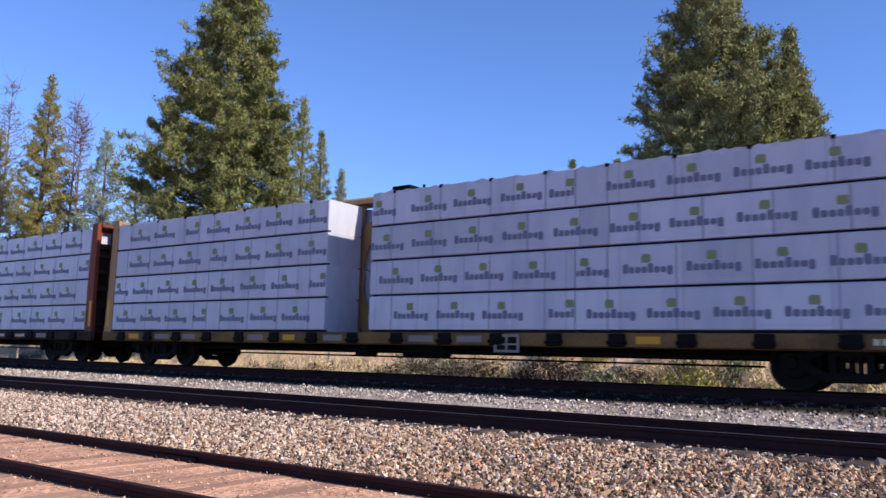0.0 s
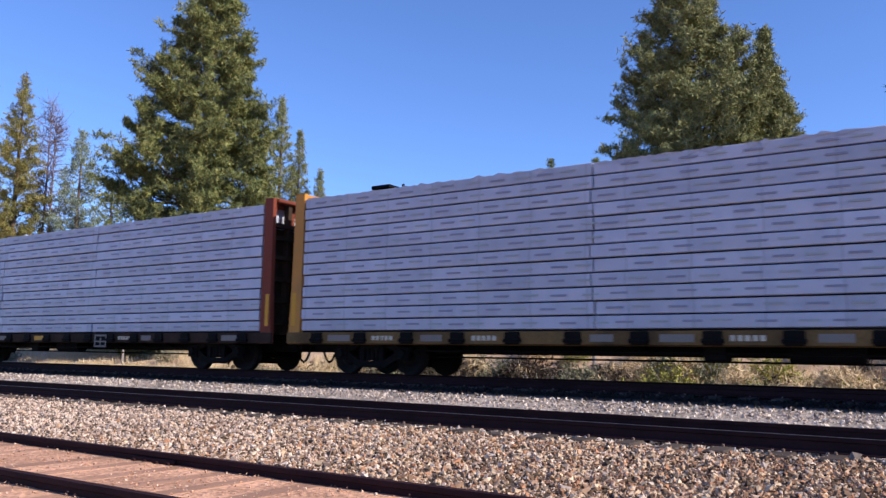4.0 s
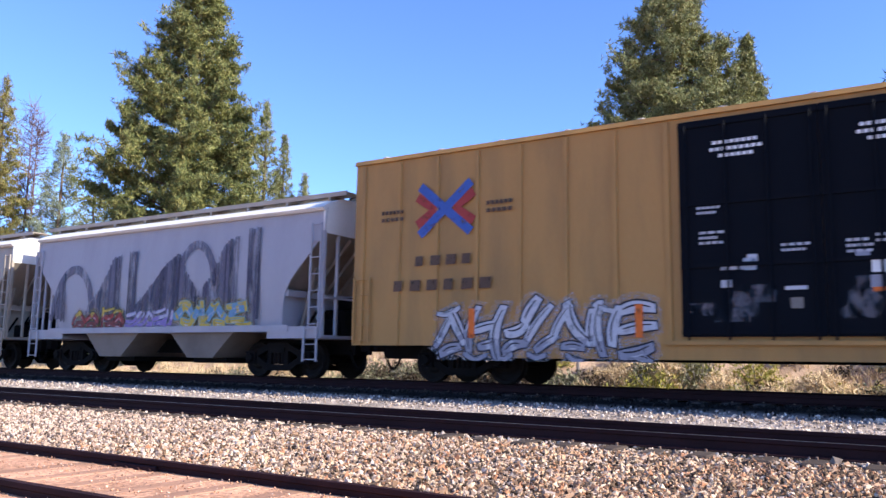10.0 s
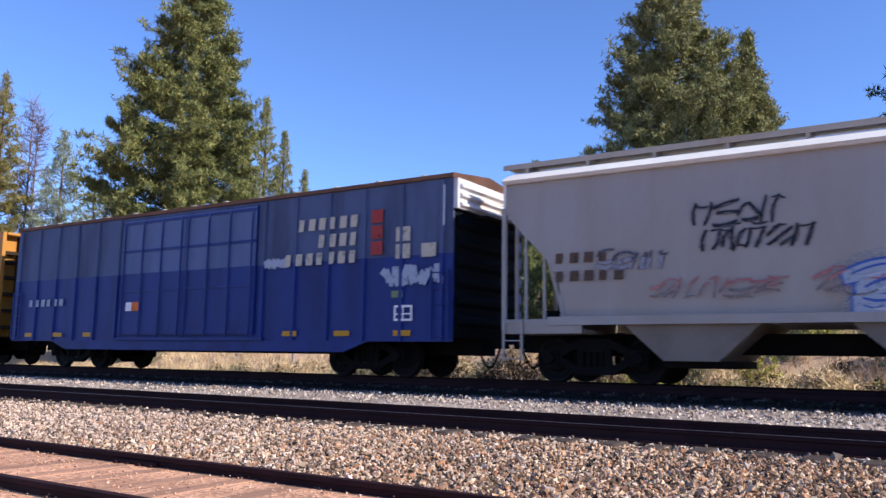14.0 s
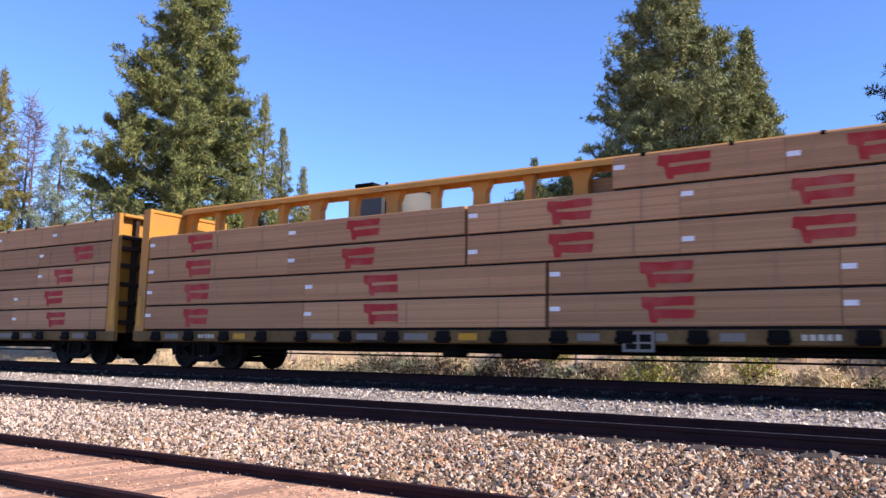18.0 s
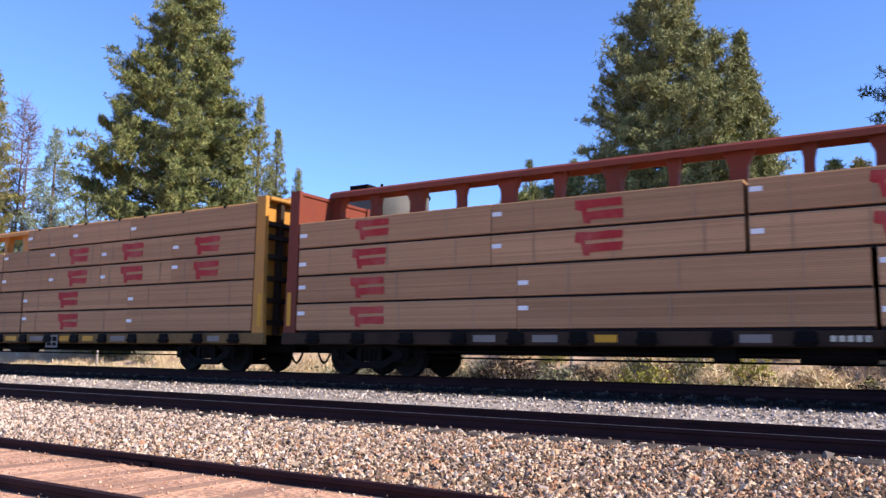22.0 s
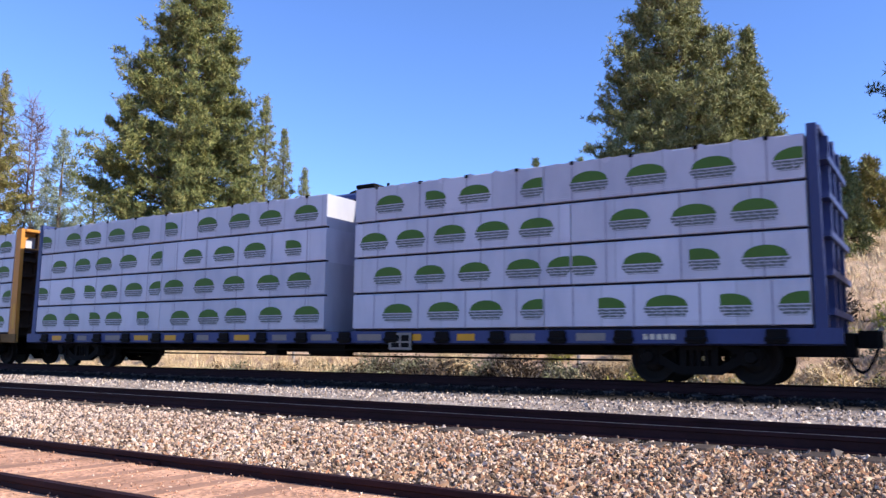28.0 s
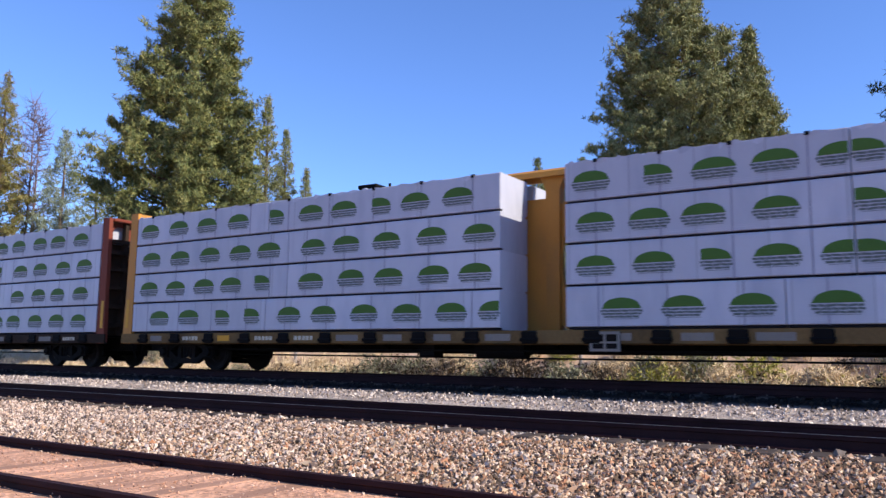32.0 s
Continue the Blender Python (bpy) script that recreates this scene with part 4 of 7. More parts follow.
def graffiti(car, x0, x1, z0, z1, y, n, fat, fills, rim, halo, seed, label):
    """Sprayed letter-like shapes: overspray, a halo, a dark rim, crooked fills in bands of colour, inner lines and glints, flat on the side."""
    rng = random.Random(seed)
    f = Form()
    step, tall = (x1 - x0) / n, z1 - z0
    bones = []
    for i in range(n):
        size, up, tilt = rng.uniform(0.82, 1.08), rng.uniform(-0.04, 0.05), rng.uniform(-0.12, 0.12)
        for a, b, c, d in rng.choice(STROKES):
            j = [rng.uniform(-0.08, 0.08) for _ in range(4)]
            put = lambda u, v: Vector((x0 + (i - 0.12 + u * 1.24 + tilt * (v - 0.5)) * step, z0 + (0.07 + up + v * 0.86 * size) * tall))
            bones.append((put(a + j[0], b + j[1]), put(c + j[2], d + j[3]), rng.uniform(-0.16, 0.16), rng.uniform(0.8, 1.15)))
        # a flourish at the foot or the head of the letter
        u, v = rng.uniform(0.1, 0.6), rng.choice((0.0, 0.95))
        bones.append((put(u, v), put(u + rng.uniform(0.25, 0.55), v + rng.uniform(-0.12, 0.12)), rng.uniform(-0.25, 0.25), 0.55))
    count = 0
    # how far each layer reaches, its width, its slot and how it is shifted
    layers = [(2.5, 0, 0.0)] + ([(1.65, 1, 0.0)] if halo else []) + [(1.34, 2, 0.0), (1.0, 3, 0.0), (0.16, 2, 0.16), (0.12, -1, -0.28)]
    for layer, (grow, slot, shift) in enumerate(layers):
        for p, q, bend, heavy in bones:
            along = (q - p).normalized()
            side = Vector((-along.y, along.x))
            reach = fat * (0.35 * grow if grow > 0.5 else -0.1)
            A0, B0 = p - along * reach + side * shift * fat, q + along * reach + side * shift * fat
            bow = bend * (q - p).length
            pieces = 7
            mid = lambda v: A0.lerp(B0, v) + side * bow * math.sin(math.pi * v)
            lo, hi = z0 - 0.02, z1 + 0.15 * tall
            hold = lambda v: (v.x, max(lo, min(hi, v.y)))
            half = lambda v: fat * 0.5 * grow * heavy * (0.72 + 0.28 * math.sin(math.pi * min(1.0, max(0.0, v)) ** 0.8))
            for k in range(pieces):
                u, w = k / pieces, (k + 1) / pieces
                if slot < 0 and not 2 <= k <= 4:
                    continue
                A, B = mid(u), mid(w)
                yy = y - 0.0016 * (layer + 1) - 0.000012 * (count % 90)
                count += 1
                s = slot if slot >= 0 else 3 + len(fills)
                if slot == 3:
                    share = ((A.y + B.y) / 2 - z0) / tall + rng.uniform(-0.12, 0.12)
                    s = 3 + min(len(fills) - 1, max(0, int((1 - share) * len(fills))))
                c4 = [hold(A + side * half(u)), hold(B + side * half(w)), hold(B - side * half(w)), hold(A - side * half(u))]
                f.face_set([(v[0], yy, v[1]) for v in c4], [(0, 1, 2, 3)], s)
    return part("graffiti", f, [mist_of(halo or fills[0]), INK[halo or rim], INK[rim], *[INK[k] for k in fills], INK["white"]], car, label)


def scribble(car, x0, x1, z0, z1, y, ink, seed, width=0.035, label="sprayed scribble"):
    """One thin wandering line of spray paint."""
    rng = random.Random(seed)
    f = Form()
    n = 26
    pts = [Vector((x0 + (x1 - x0) * (i / n + rng.uniform(-0.06, 0.06)), z0 + (z1 - z0) * (0.5 + 0.48 * math.sin(i * 1.9 + rng.uniform(-0.6, 0.6))))) for i in range(n + 1)]
    for i, (a, b) in enumerate(zip(pts, pts[1:])):
        side = Vector((-(b - a).y, (b - a).x)).normalized() * width / 2
        yy = y - 0.003 - 0.00003 * i
        f.face_set([(v.x, yy, v.y) for v in (a + side, b + side, b - side, a - side)], [(0, 1, 2, 3)])
    return part("graffiti", f, INK[ink], car, label)


def letters(car, x0, x1, z0, z1, y, ink, n, label=""):
    """Letter-sized plain bars, leaning a little."""
    step = (x1 - x0) / n
    for i in range(n):
        a, w, k = x0 + i * step, step * (0.62 if i % 3 else 0.5), (z1 - z0) * 0.08
        part("marking", Form().prism([(a, z0), (a + w, z0), (a + w + k, z1), (a + k, z1)], y - 0.004, y), ink, car, label)


def arch(car, x0, x1, z0, high, y, ink, wide, label):
    """A brushed arch of paint."""
    f = Form()
    n = 18
    m, r = (x0 + x1) / 2, (x1 - x0) / 2
    for k in range(n):
        q = []
        for a in (math.pi * k / n, math.pi * (k + 1) / n):
            q += [(m - math.cos(a) * r, z0 + math.sin(a) * high), (m - math.cos(a) * (r - wide), z0 + math.sin(a) * (high - wide))]
        f.face_set([(q[i][0], y - 0.003, q[i][1]) for i in (0, 2, 3, 1)], [(0, 1, 2, 3)])
    return part("graffiti", f, ink, car, label)


def drips(car, tops, z0, y, inks, seed, label):
    """Spray paint run down in narrow upright streaks under a wandering upper edge."""
    rng = random.Random(seed)
    f = Form()
    for k, ((xa, za), (xb, zb)) in enumerate(zip(tops, tops[1:])):
        n = max(1, round((xb - xa) / 0.09))
        for i in range(n):
            u = (i + 0.5) / n
            x, z = xa + (xb - xa) * i / n, za + (zb - za) * u
            w = (xb - xa) / n * rng.uniform(0.8, 1.25)
            low = z0 + rng.uniform(-0.12, 0.15)
            if z - low > 0.1:
                f.face_set([(p, y - 0.0030 - 0.00002 * (i + 9 * k), q) for p, q in ((x, low), (x + w, low), (x + w, z + rng.uniform(-0.06, 0.04)), (x, z + rng.uniform(-0.06, 0.04)))], [(0, 1, 2, 3)], rng.randrange(len(inks)))
    return part("graffiti", f, [INK[q] for q in inks], car, label)


def words(car, text, x0, x1, z, y, ink, label):
    """Readable lettering, flat on a side that faces -y."""
    curve = bpy.data.curves.new("lettering", "FONT")
    curve.body, curve.size = text, 1.0
    ob = new("lettering", curve)
    bpy.context.view_layer.update()
    me = bpy.data.meshes.new_from_object(ob)
    bpy.data.objects.remove(ob)
    xs = [v.co.x for v in me.vertices]
    k = (x1 - x0) / (max(xs) - min(xs))
    me.transform(Matrix.Translation((x0, y - 0.004, z)) @ Matrix.Rotation(math.pi / 2, 4, "X") @ Matrix.Scale(k, 4) @ Matrix.Translation((-min(xs), 0, 0)))
    me.materials.clear()
    me.materials.append(ink)
    return part("lettering", me, None, car, label)


def crossed_mark(car, x0, x1, z0, z1, y):
    """A blue cross with red chevrons nested in its left and right."""
    f = Form()
    w, h, mx, mz = (x1 - x0) / 2, (z1 - z0) / 2, (x0 + x1) / 2, (z0 + z1) / 2

    def stroke(a, b, c, d, wide, slot, lift):
        p, q = Vector((mx + a * w, mz + b * h)), Vector((mx + c * w, mz + d * h))
        n = Vector((-(q - p).y, (q - p).x)).normalized() * wide
        f.face_set([(v.x, y - lift, v.y) for v in (p + n, q + n, q - n, p - n)], [(0, 1, 2, 3)], slot)
    for s in (-1, 1):
        stroke(s * 1.0, 0.55, s * 0.32, 0.0, 0.10, 1, 0.0030 + 0.0001 * s)
        stroke(s * 1.0, -0.55, s * 0.32, 0.0, 0.10, 1, 0.0034 + 0.0001 * s)
        stroke(-0.9, 0.95 * s, 0.9, -0.95 * s, 0.10, 0, 0.0040 + 0.0002 * s)
    return part("painted_mark", f, [INK["blue"], INK["red"]], car, "blue cross with red chevrons")


def block_piece(car, x0, x1, z0, z1, y):
    """Slanting blue and salmon blocks with dark gaps on a dark ground."""
    f = Form().box(x0, x1, y - 0.003, y, z0, z1, 0).box(x0 - 0.10, x0 + 0.06, y - 0.0045, y, z0 + 0.1, z1, 4)
    n = 5
    step = (x1 - x0) / n
    for k in range(n):
        a, b = x0 + k * step + 0.03, x0 + (k + 1) * step - 0.03
        lean = (0.14, -0.10, 0.16, -0.12, 0.05)[k]
        f.prism([(a + lean, z0 + 0.04), (b + lean * 0.6, z0 + 0.02), (b - lean * 0.6, z1 - 0.10), (a - lean, z1 - 0.08)], y - 0.005 - 0.0006 * k, y - 0.001, "y", 1 + k % 2)
        f.prism([(a + 0.12, z0 + 0.5), (a + 0.24, z0 + 0.62), (a + 0.16, z0 + 0.86)], y - 0.010, y - 0.001, "y", 3 if k % 2 == 0 else 0)
    return part("graffiti", f, [INK["navy"], INK["sky"], INK["salmon"], INK["gold"], INK["white"]], car, "blue and salmon blocky graffiti on a dark ground")


SMEAR = paint_of("chalky_grey_smear", (0.13, 0.13, 0.15), 0.30, 5.0, (1, 1, 0.5))


# ---- centre-beam flat cars ----
SIDE, HALF_LOAD, DECK, TIER_TOP = 1.40, 11.125, 1.0, 4.268


def centrebeam(x_left, paint, colour_word, half=HALF_LOAD, sill_paint=None, seed=0, closed=False, drop=0.0, solid=False):
    """A flat car with end bulkheads and a beam along its middle; x_left: where its load begins at the start."""
    rng = random.Random(seed)
    xc = x_left + half
    car = thing("centerbeam_flat_car", f"{colour_word} center-beam flat car with end bulkheads on the main line", "freight car", "cars of the train")
    sill_paint = sill_paint or (SILL_YELLOW if paint in (YELLOW, YELLOW_PALE) else GRIME_SHADE)
    H = half
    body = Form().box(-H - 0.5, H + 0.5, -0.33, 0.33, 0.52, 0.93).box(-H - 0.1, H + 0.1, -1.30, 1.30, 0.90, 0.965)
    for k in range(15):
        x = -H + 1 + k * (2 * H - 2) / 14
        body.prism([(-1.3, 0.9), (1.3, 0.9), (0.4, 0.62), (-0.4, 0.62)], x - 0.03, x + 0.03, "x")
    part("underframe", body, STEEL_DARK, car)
    for s in (-1, 1):
        f = Form().prism([(s * 1.36, 0.985), (s * 1.41, 0.985), (s * 1.41, 0.73), (s * 1.30, 0.70), (s * 1.30, 0.73), (s * 1.36, 0.76)], -H - 0.45, H + 0.45, "x")
        part("side_sill", f, sill_paint, car)
    # winches and strap pockets along the sill, with reflective strips between
    winch = Form().block(-0.17, 0.17, -1.465, -1.412, 0.72, 0.975, 0.02).tube((-0.19, -1.45, 0.80), (0.19, -1.45, 0.80), 0.04, 8).mesh("winch", STEEL_DARK)
    n = 17
    for k in range(n):
        x = -H + 0.55 + k * (2 * H - 1.1) / (n - 1)
        part("winch", winch, None, car, at=(x, 0, 0))
        w = part("winch", winch, None, car, at=(x, 0, 0))
        w.rotation_euler.z = math.pi
        if k < n - 1 and rng.random() < 0.75:
            a = x + 0.28 + rng.uniform(0, 0.1)
            m = rng.choice([DECAL_YELLOW, DIRTY_PAD, DIRTY_PAD, DIRTY_PAD, WHITE])
            z = 0.80
            if m is WHITE:
                marks("marking", car, a, a + 0.62, 0.80, 0.90, -1.4105, INK["cream"], 5, "pale stencilled marking")
            else:
                panel("reflective_strip", car, a, a + rng.uniform(0.4, 0.7), 0.78, 0.92, -1.4105, m)
    board = panel("placard_holder", car, 2.6, 3.2, 0.58, 0.95, -1.43, STEEL_DARK, "framed steel notice board", 0.02)
    notice(board, 2.6, 3.2, 0.58, 0.95, -1.452, DIRTY_PAD, "grey frame")
    # bulkheads
    slim = 0.6 if closed else 1.0
    for s in (-1, 1):
        a, b = sorted((s * (H + 0.06), s * (H + 0.40 * slim)))
        top = 4.42
        x0, x1 = sorted((s * (H + 0.10), s * (H + 0.13)))
        # the dark colour here paints in the shade cast by the next car
        head = part("bulkhead", Form().box(x0, x1, -1.28, 1.28, 0.95, top - (0.10 if closed else 0.75)), paint if closed or solid else GRIME_SHADE, car)
        for q in (-1, 1):
            y0, y1 = sorted((q * 1.281, q * 1.40))
            part("post", Form().prism([(s * (H + 0.04), 0.72), (s * (H + 0.42 * slim), 0.72), (s * (H + 0.36 * slim), 2.2), (s * (H + 0.33 * slim), top), (s * (H + 0.04), top)], y0, y1), paint, head)
        for z in (1.2, 1.85, 2.5, 3.15, 3.8) if closed else (1.2, 1.75, 2.3, 2.85, 3.35, 3.68):
            part("rib", Form().box(*sorted((s * (H + 0.131), s * (H + 0.34))), -1.28, 1.28, z, z + 0.11), paint if closed else GRIME_SHADE, head)
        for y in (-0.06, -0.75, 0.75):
            part("stiffener", Form().box(*sorted((s * (H + 0.135), s * (H + 0.30))), y - 0.06, y + 0.06, 0.95, top - 0.1), paint if closed else GRIME_SHADE, head)
        part("top_beam", Form().block(a, b, -1.279, 1.279, top - 0.10, top - 0.003, 0.02), paint, head)
        if not closed:
            # rounded openings under the top beam
            pane = [(-1.28, top - 0.751), (-1.28, top - 0.11), (1.28, top - 0.11), (1.28, top - 0.751), (0.95, top - 0.751), (0.95, top - 0.65), (0.80, top - 0.42), (0.60, top - 0.36), (0.16, top - 0.36), (0.16, top - 0.751)]
            win = Form().prism(pane, x0, x1, "x") if solid else Form().prism([(-1.28, top - 0.751), (-1.28, top - 0.11), (1.28, top - 0.11), (1.28, top - 0.751), (1.12, top - 0.751), (1.12, top - 0.34), (1.0, top - 0.22), (0.36, top - 0.22), (0.24, top - 0.34), (0.24, top - 0.55),
                                (0.10, top - 0.55), (0.10, top - 0.22), (-0.30, top - 0.22), (-0.42, top - 0.34), (-0.42, top - 0.60), (-0.58, top - 0.60), (-0.58, top - 0.24), (-1.0, top - 0.22), (-1.12, top - 0.34), (-1.12, top - 0.751)], x0, x1, "x")
            part("window_frame", win, paint, head)
        if not closed:
            panel("reflective_strip", car, s * (H + 0.26) - 0.06, s * (H + 0.26) + 0.06, 1.15, 1.95, -1.401, DECAL_YELLOW)
    # the beam: top chord, posts, lower web with round-cornered openings between the posts
    chord = Form().prism([(y, z - drop) for y, z in [(-0.30, 4.50), (-0.27, 4.62), (-0.12, 4.70), (0.12, 4.70), (0.27, 4.62), (0.30, 4.50), (0.24, 4.50), (0.1, 4.60), (-0.1, 4.60), (-0.24, 4.50)]], -H - 0.05, H + 0.05, "x")
    beam = part("center_beam", chord, paint, car)
    n = 19
    for k in range(n):
        x = -H + k * 2 * H / (n - 1)
        w = 0.16 if k % 2 else 0.30
        post = Form().prism([(x - w, 4.55 - drop), (x + w, 4.55 - drop), (x + w * 0.55, 4.25 - drop), (x + w * 0.5, 0.98), (x - w * 0.5, 0.98), (x - w * 0.55, 4.25 - drop)], -0.11, 0.11)
        part("post", post, paint, beam)
    # web plates between the posts, every second one with an oval opening
    wide = 2 * H / (n - 1)
    ring = Form()
    m = 20
    for q in (-0.03, 0.03):
        for k in range(m):
            a = 2 * math.pi * (k + 0.5) / m
            ca, sa = math.cos(a), math.sin(a)
            grow = min(wide / 2 / max(1e-6, abs(ca)), 1.45 / max(1e-6, abs(sa)))
            ring.v += [(ca * grow, q, 2.45 + sa * grow), (ca * wide * 0.36, q, 2.45 + sa * 0.95)]
    for k in range(m):
        p, q = 2 * k, 2 * ((k + 1) % m)
        ring.f += [(p, q, q + 1, p + 1), (2 * m + p, 2 * m + p + 1, 2 * m + q + 1, 2 * m + q), (p + 1, q + 1, 2 * m + q + 1, 2 * m + p + 1)]
    ring.s = [0] * len(ring.f)
    ring = ring.mesh("web_plate", paint)
    plate = Form().box(-wide / 2, wide / 2, -0.03, 0.03, 1.0, 3.9).mesh("web_plate", paint)
    for k in range(n - 1):
        part("web_plate", ring if (k + seed) % 2 == 0 else plate, None, beam, at=(-H + (k + 0.5) * wide, 0, 0))
    part("brake_rod", Form().tube((-H + 3.0, -1.0, 0.58), (H - 3.0, -1.0, 0.58), 0.022, 6), STEEL_DARK, car)
    part("brake_rod", Form().tube((-H + 3.4, -0.55, 0.45), (H - 3.4, -0.55, 0.42), 0.02, 6), STEEL_DARK, car)
    part("air_reservoir", Form().lathe([(-0.6, 0.05), (-0.58, 0.2), (0.58, 0.2), (0.6, 0.05)], 14, "x").moved(0.4, -0.8, 0.62), STEEL_DARK, car)
    part("brake_valve", Form().block(-1.6, -1.2, -1.0, -0.6, 0.45, 0.75), STEEL_DARK, car)
    truck(car, -H + 1.94)
    truck(car, H - 1.94)
    couplers(car, H + 0.42)
    return rides(car, xc), xc


# ---- loads ----
def bundle(label, group, x0, x1, y0, y1, z0, z1, mat, kids=()):
    """A pack of lumber on a car: x0, x1 are metres along the track at the start."""
    L, D, Hh = x1 - x0, y1 - y0, z1 - z0
    ob = tagged(new("lumber_pack", pack_mesh(round(L, 2), round(D, 2), round(Hh, 3), mat)), label, "lumber pack", group)
    rides(ob, (x0 + x1) / 2, (y0 + y1) / 2, z0)
    return ob


def far_stack(label, spans):
    """The load on the far side of a car, which shows only as an edge here and there: (x0, x1, z0, z1) of its packs, and what wraps them."""
    f = Form()
    m = (spans[0][0] + spans[0][1]) / 2
    for x0, x1, z0, z1, mat in spans:
        f.block(x0 - m, x1 - m, 0.16, SIDE, z0, z1, 0.025)
    ob = tagged(new("far_lumber_packs", f.mesh("far_lumber_packs", spans[0][4])), label, "lumber packs", kind="stuff")
    return rides(ob, m)


PACKS = {}


def pack_mesh(L, D, H, mat):
    L = max(L, 0.2)
    key = (L, D, H, mat.name)
    if key not in PACKS:
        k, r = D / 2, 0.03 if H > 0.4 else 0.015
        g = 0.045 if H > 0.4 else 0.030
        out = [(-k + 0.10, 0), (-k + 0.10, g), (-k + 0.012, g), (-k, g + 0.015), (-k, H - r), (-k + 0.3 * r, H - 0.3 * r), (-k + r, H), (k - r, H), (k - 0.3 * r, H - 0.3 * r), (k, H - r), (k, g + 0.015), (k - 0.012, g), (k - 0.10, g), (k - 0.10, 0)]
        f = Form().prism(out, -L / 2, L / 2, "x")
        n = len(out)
        # recessed foot faces coloured near-black for the shade between tiers
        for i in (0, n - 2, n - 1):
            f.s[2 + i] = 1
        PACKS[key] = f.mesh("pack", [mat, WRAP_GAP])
    return PACKS[key]


PRINT_GREY_DARK = material("grey_green_print", (0.11, 0.13, 0.13), 0.6)


def word_print(w, sign, a=0.0, b=1.0):
    """A printed word as a row of bold plain bars with, on some, a small green sign over it; a and b cut it as the wrap's overlap does."""
    f = Form()
    x0, x1 = -w / 2 + a * w, -w / 2 + b * w
    heights = (0.18, 0.125, 0.12, 0.125, 0.18, 0.12, 0.115, 0.125)
    step = w / len(heights)
    for k, h in enumerate(heights):
        p, q = max(x0, -w / 2 + k * step), min(x1, -w / 2 + (k + 0.86) * step)
        if q - p > 0.03:
            low = -0.13 if k == 7 else -0.085
            c = 0.022
            f.prism([(p, low + c), (p + c, low), (q - c, low), (q, low + c), (q, h - 0.085 - c), (q - c, h - 0.085), (p + c, h - 0.085), (p, h - 0.085 - c)], -0.004, 0, "y", 0)
    if sign and a < 0.4 < b:
        f.prism([(-0.12, 0.115), (0.03, 0.105), (0.06, 0.135), (0.05, 0.265), (-0.09, 0.275), (-0.13, 0.225)], -0.004, 0, "y", 1)
    return f.mesh("printed_mark", [PRINT_BLUE, PRINT_LIME])


def dome_print(w, a=0.0, b=1.0):
    """A green half-round over grey bars; a and b cut it as the wrap's overlap does."""
    f = Form()
    x0, x1 = -w / 2 + a * w, -w / 2 + b * w
    pts = [(x0, 0.0)]
    n = 14
    for i in range(n + 1):
        x = x0 + (x1 - x0) * i / n
        pts.append((x, 0.205 * math.sqrt(max(0, 1 - (2 * x / w) ** 2)) + 0.001))
    pts.append((x1, 0.0))
    f.prism(pts[::-1], -0.004, 0, "y", 0)
    rng = random.Random(int(w * 1000 + a * 10))
    for row, (z, inset) in enumerate(((-0.04, -0.02), (-0.095, 0.0), (-0.150, 0.05))):
        x = x0 + inset
        while x < x1 - inset - 0.03:
            e = min(x1 - inset, x + rng.uniform(0.05, 0.17))
            lift = rng.uniform(-0.008, 0.008)
            f.prism([(x, z - 0.021 + lift), (e, z - 0.021 - lift), (e, z + 0.019 - lift), (x, z + 0.019 + lift)], -0.004, 0, "y", 1)
            x = e + 0.012
    f.prism([(x0 + 0.09, -0.195), (x1 - 0.05, -0.195), (x1 - 0.05, -0.187), (x0 + 0.09, -0.187)], -0.004, 0, "y", 1)
    return f.mesh("printed_mark", [PRINT_GREEN, PRINT_GREY_DARK])


def stamp_print(seed):
    """Two ragged red bars joined by a short leg, in one piece."""
    rng = random.Random(seed)
    out = [(-0.48, 0.21), (-0.1, 0.20), (0.2, 0.21), (0.47, 0.20), (0.47, 0.055), (0.2, 0.05), (-0.26, 0.04), (-0.26, -0.025), (0.1, -0.03), (0.47, -0.025), (0.46, -0.185), (0.1, -0.185), (-0.18, -0.175), (-0.19, -0.26), (-0.33, -0.25), (-0.36, -0.02), (-0.47, 0.02)]
    out = [(x + rng.uniform(-0.025, 0.025), z + rng.uniform(-0.012, 0.012)) for x, z in out]
    return Form().prism(out[::-1], -0.004, 0).mesh("red_stamp", PRINT_RED)


WORD, DOMES, STAMP = [word_print(1.0, True), word_print(1.0, True), word_print(0.98, True), word_print(1.01, True)], [dome_print(0.765), dome_print(0.75), dome_print(0.785), dome_print(0.765), dome_print(0.755), dome_print(0.77), dome_print(0.80), dome_print(0.77), dome_print(0.765, 0.30, 1)], [stamp_print(k) for k in range(4)]
CUT = {"word": (word_print(1.0, True, 0, 0.55), word_print(1.0, True, 0.3, 1)), "dome": (dome_print(0.765, 0, 0.62), dome_print(0.765, 0.35, 1))}
TAG = Form().box(-0.11, 0.11, -0.004, 0, -0.045, 0.045).mesh("paper_tag", WHITE)
STRAP = Form().box(-0.016, 0.016, -0.003, 0, 0.03, 0.80).mesh("strap", material("grey_strap", (0.27, 0.27, 0.34), 0.5))
BAND = Form().box(-0.014, 0.014, -0.003, 0, 0.05, 0.64).mesh("steel_band", material("brown_steel_band", (0.34, 0.215, 0.13), 0.6, 0.2))


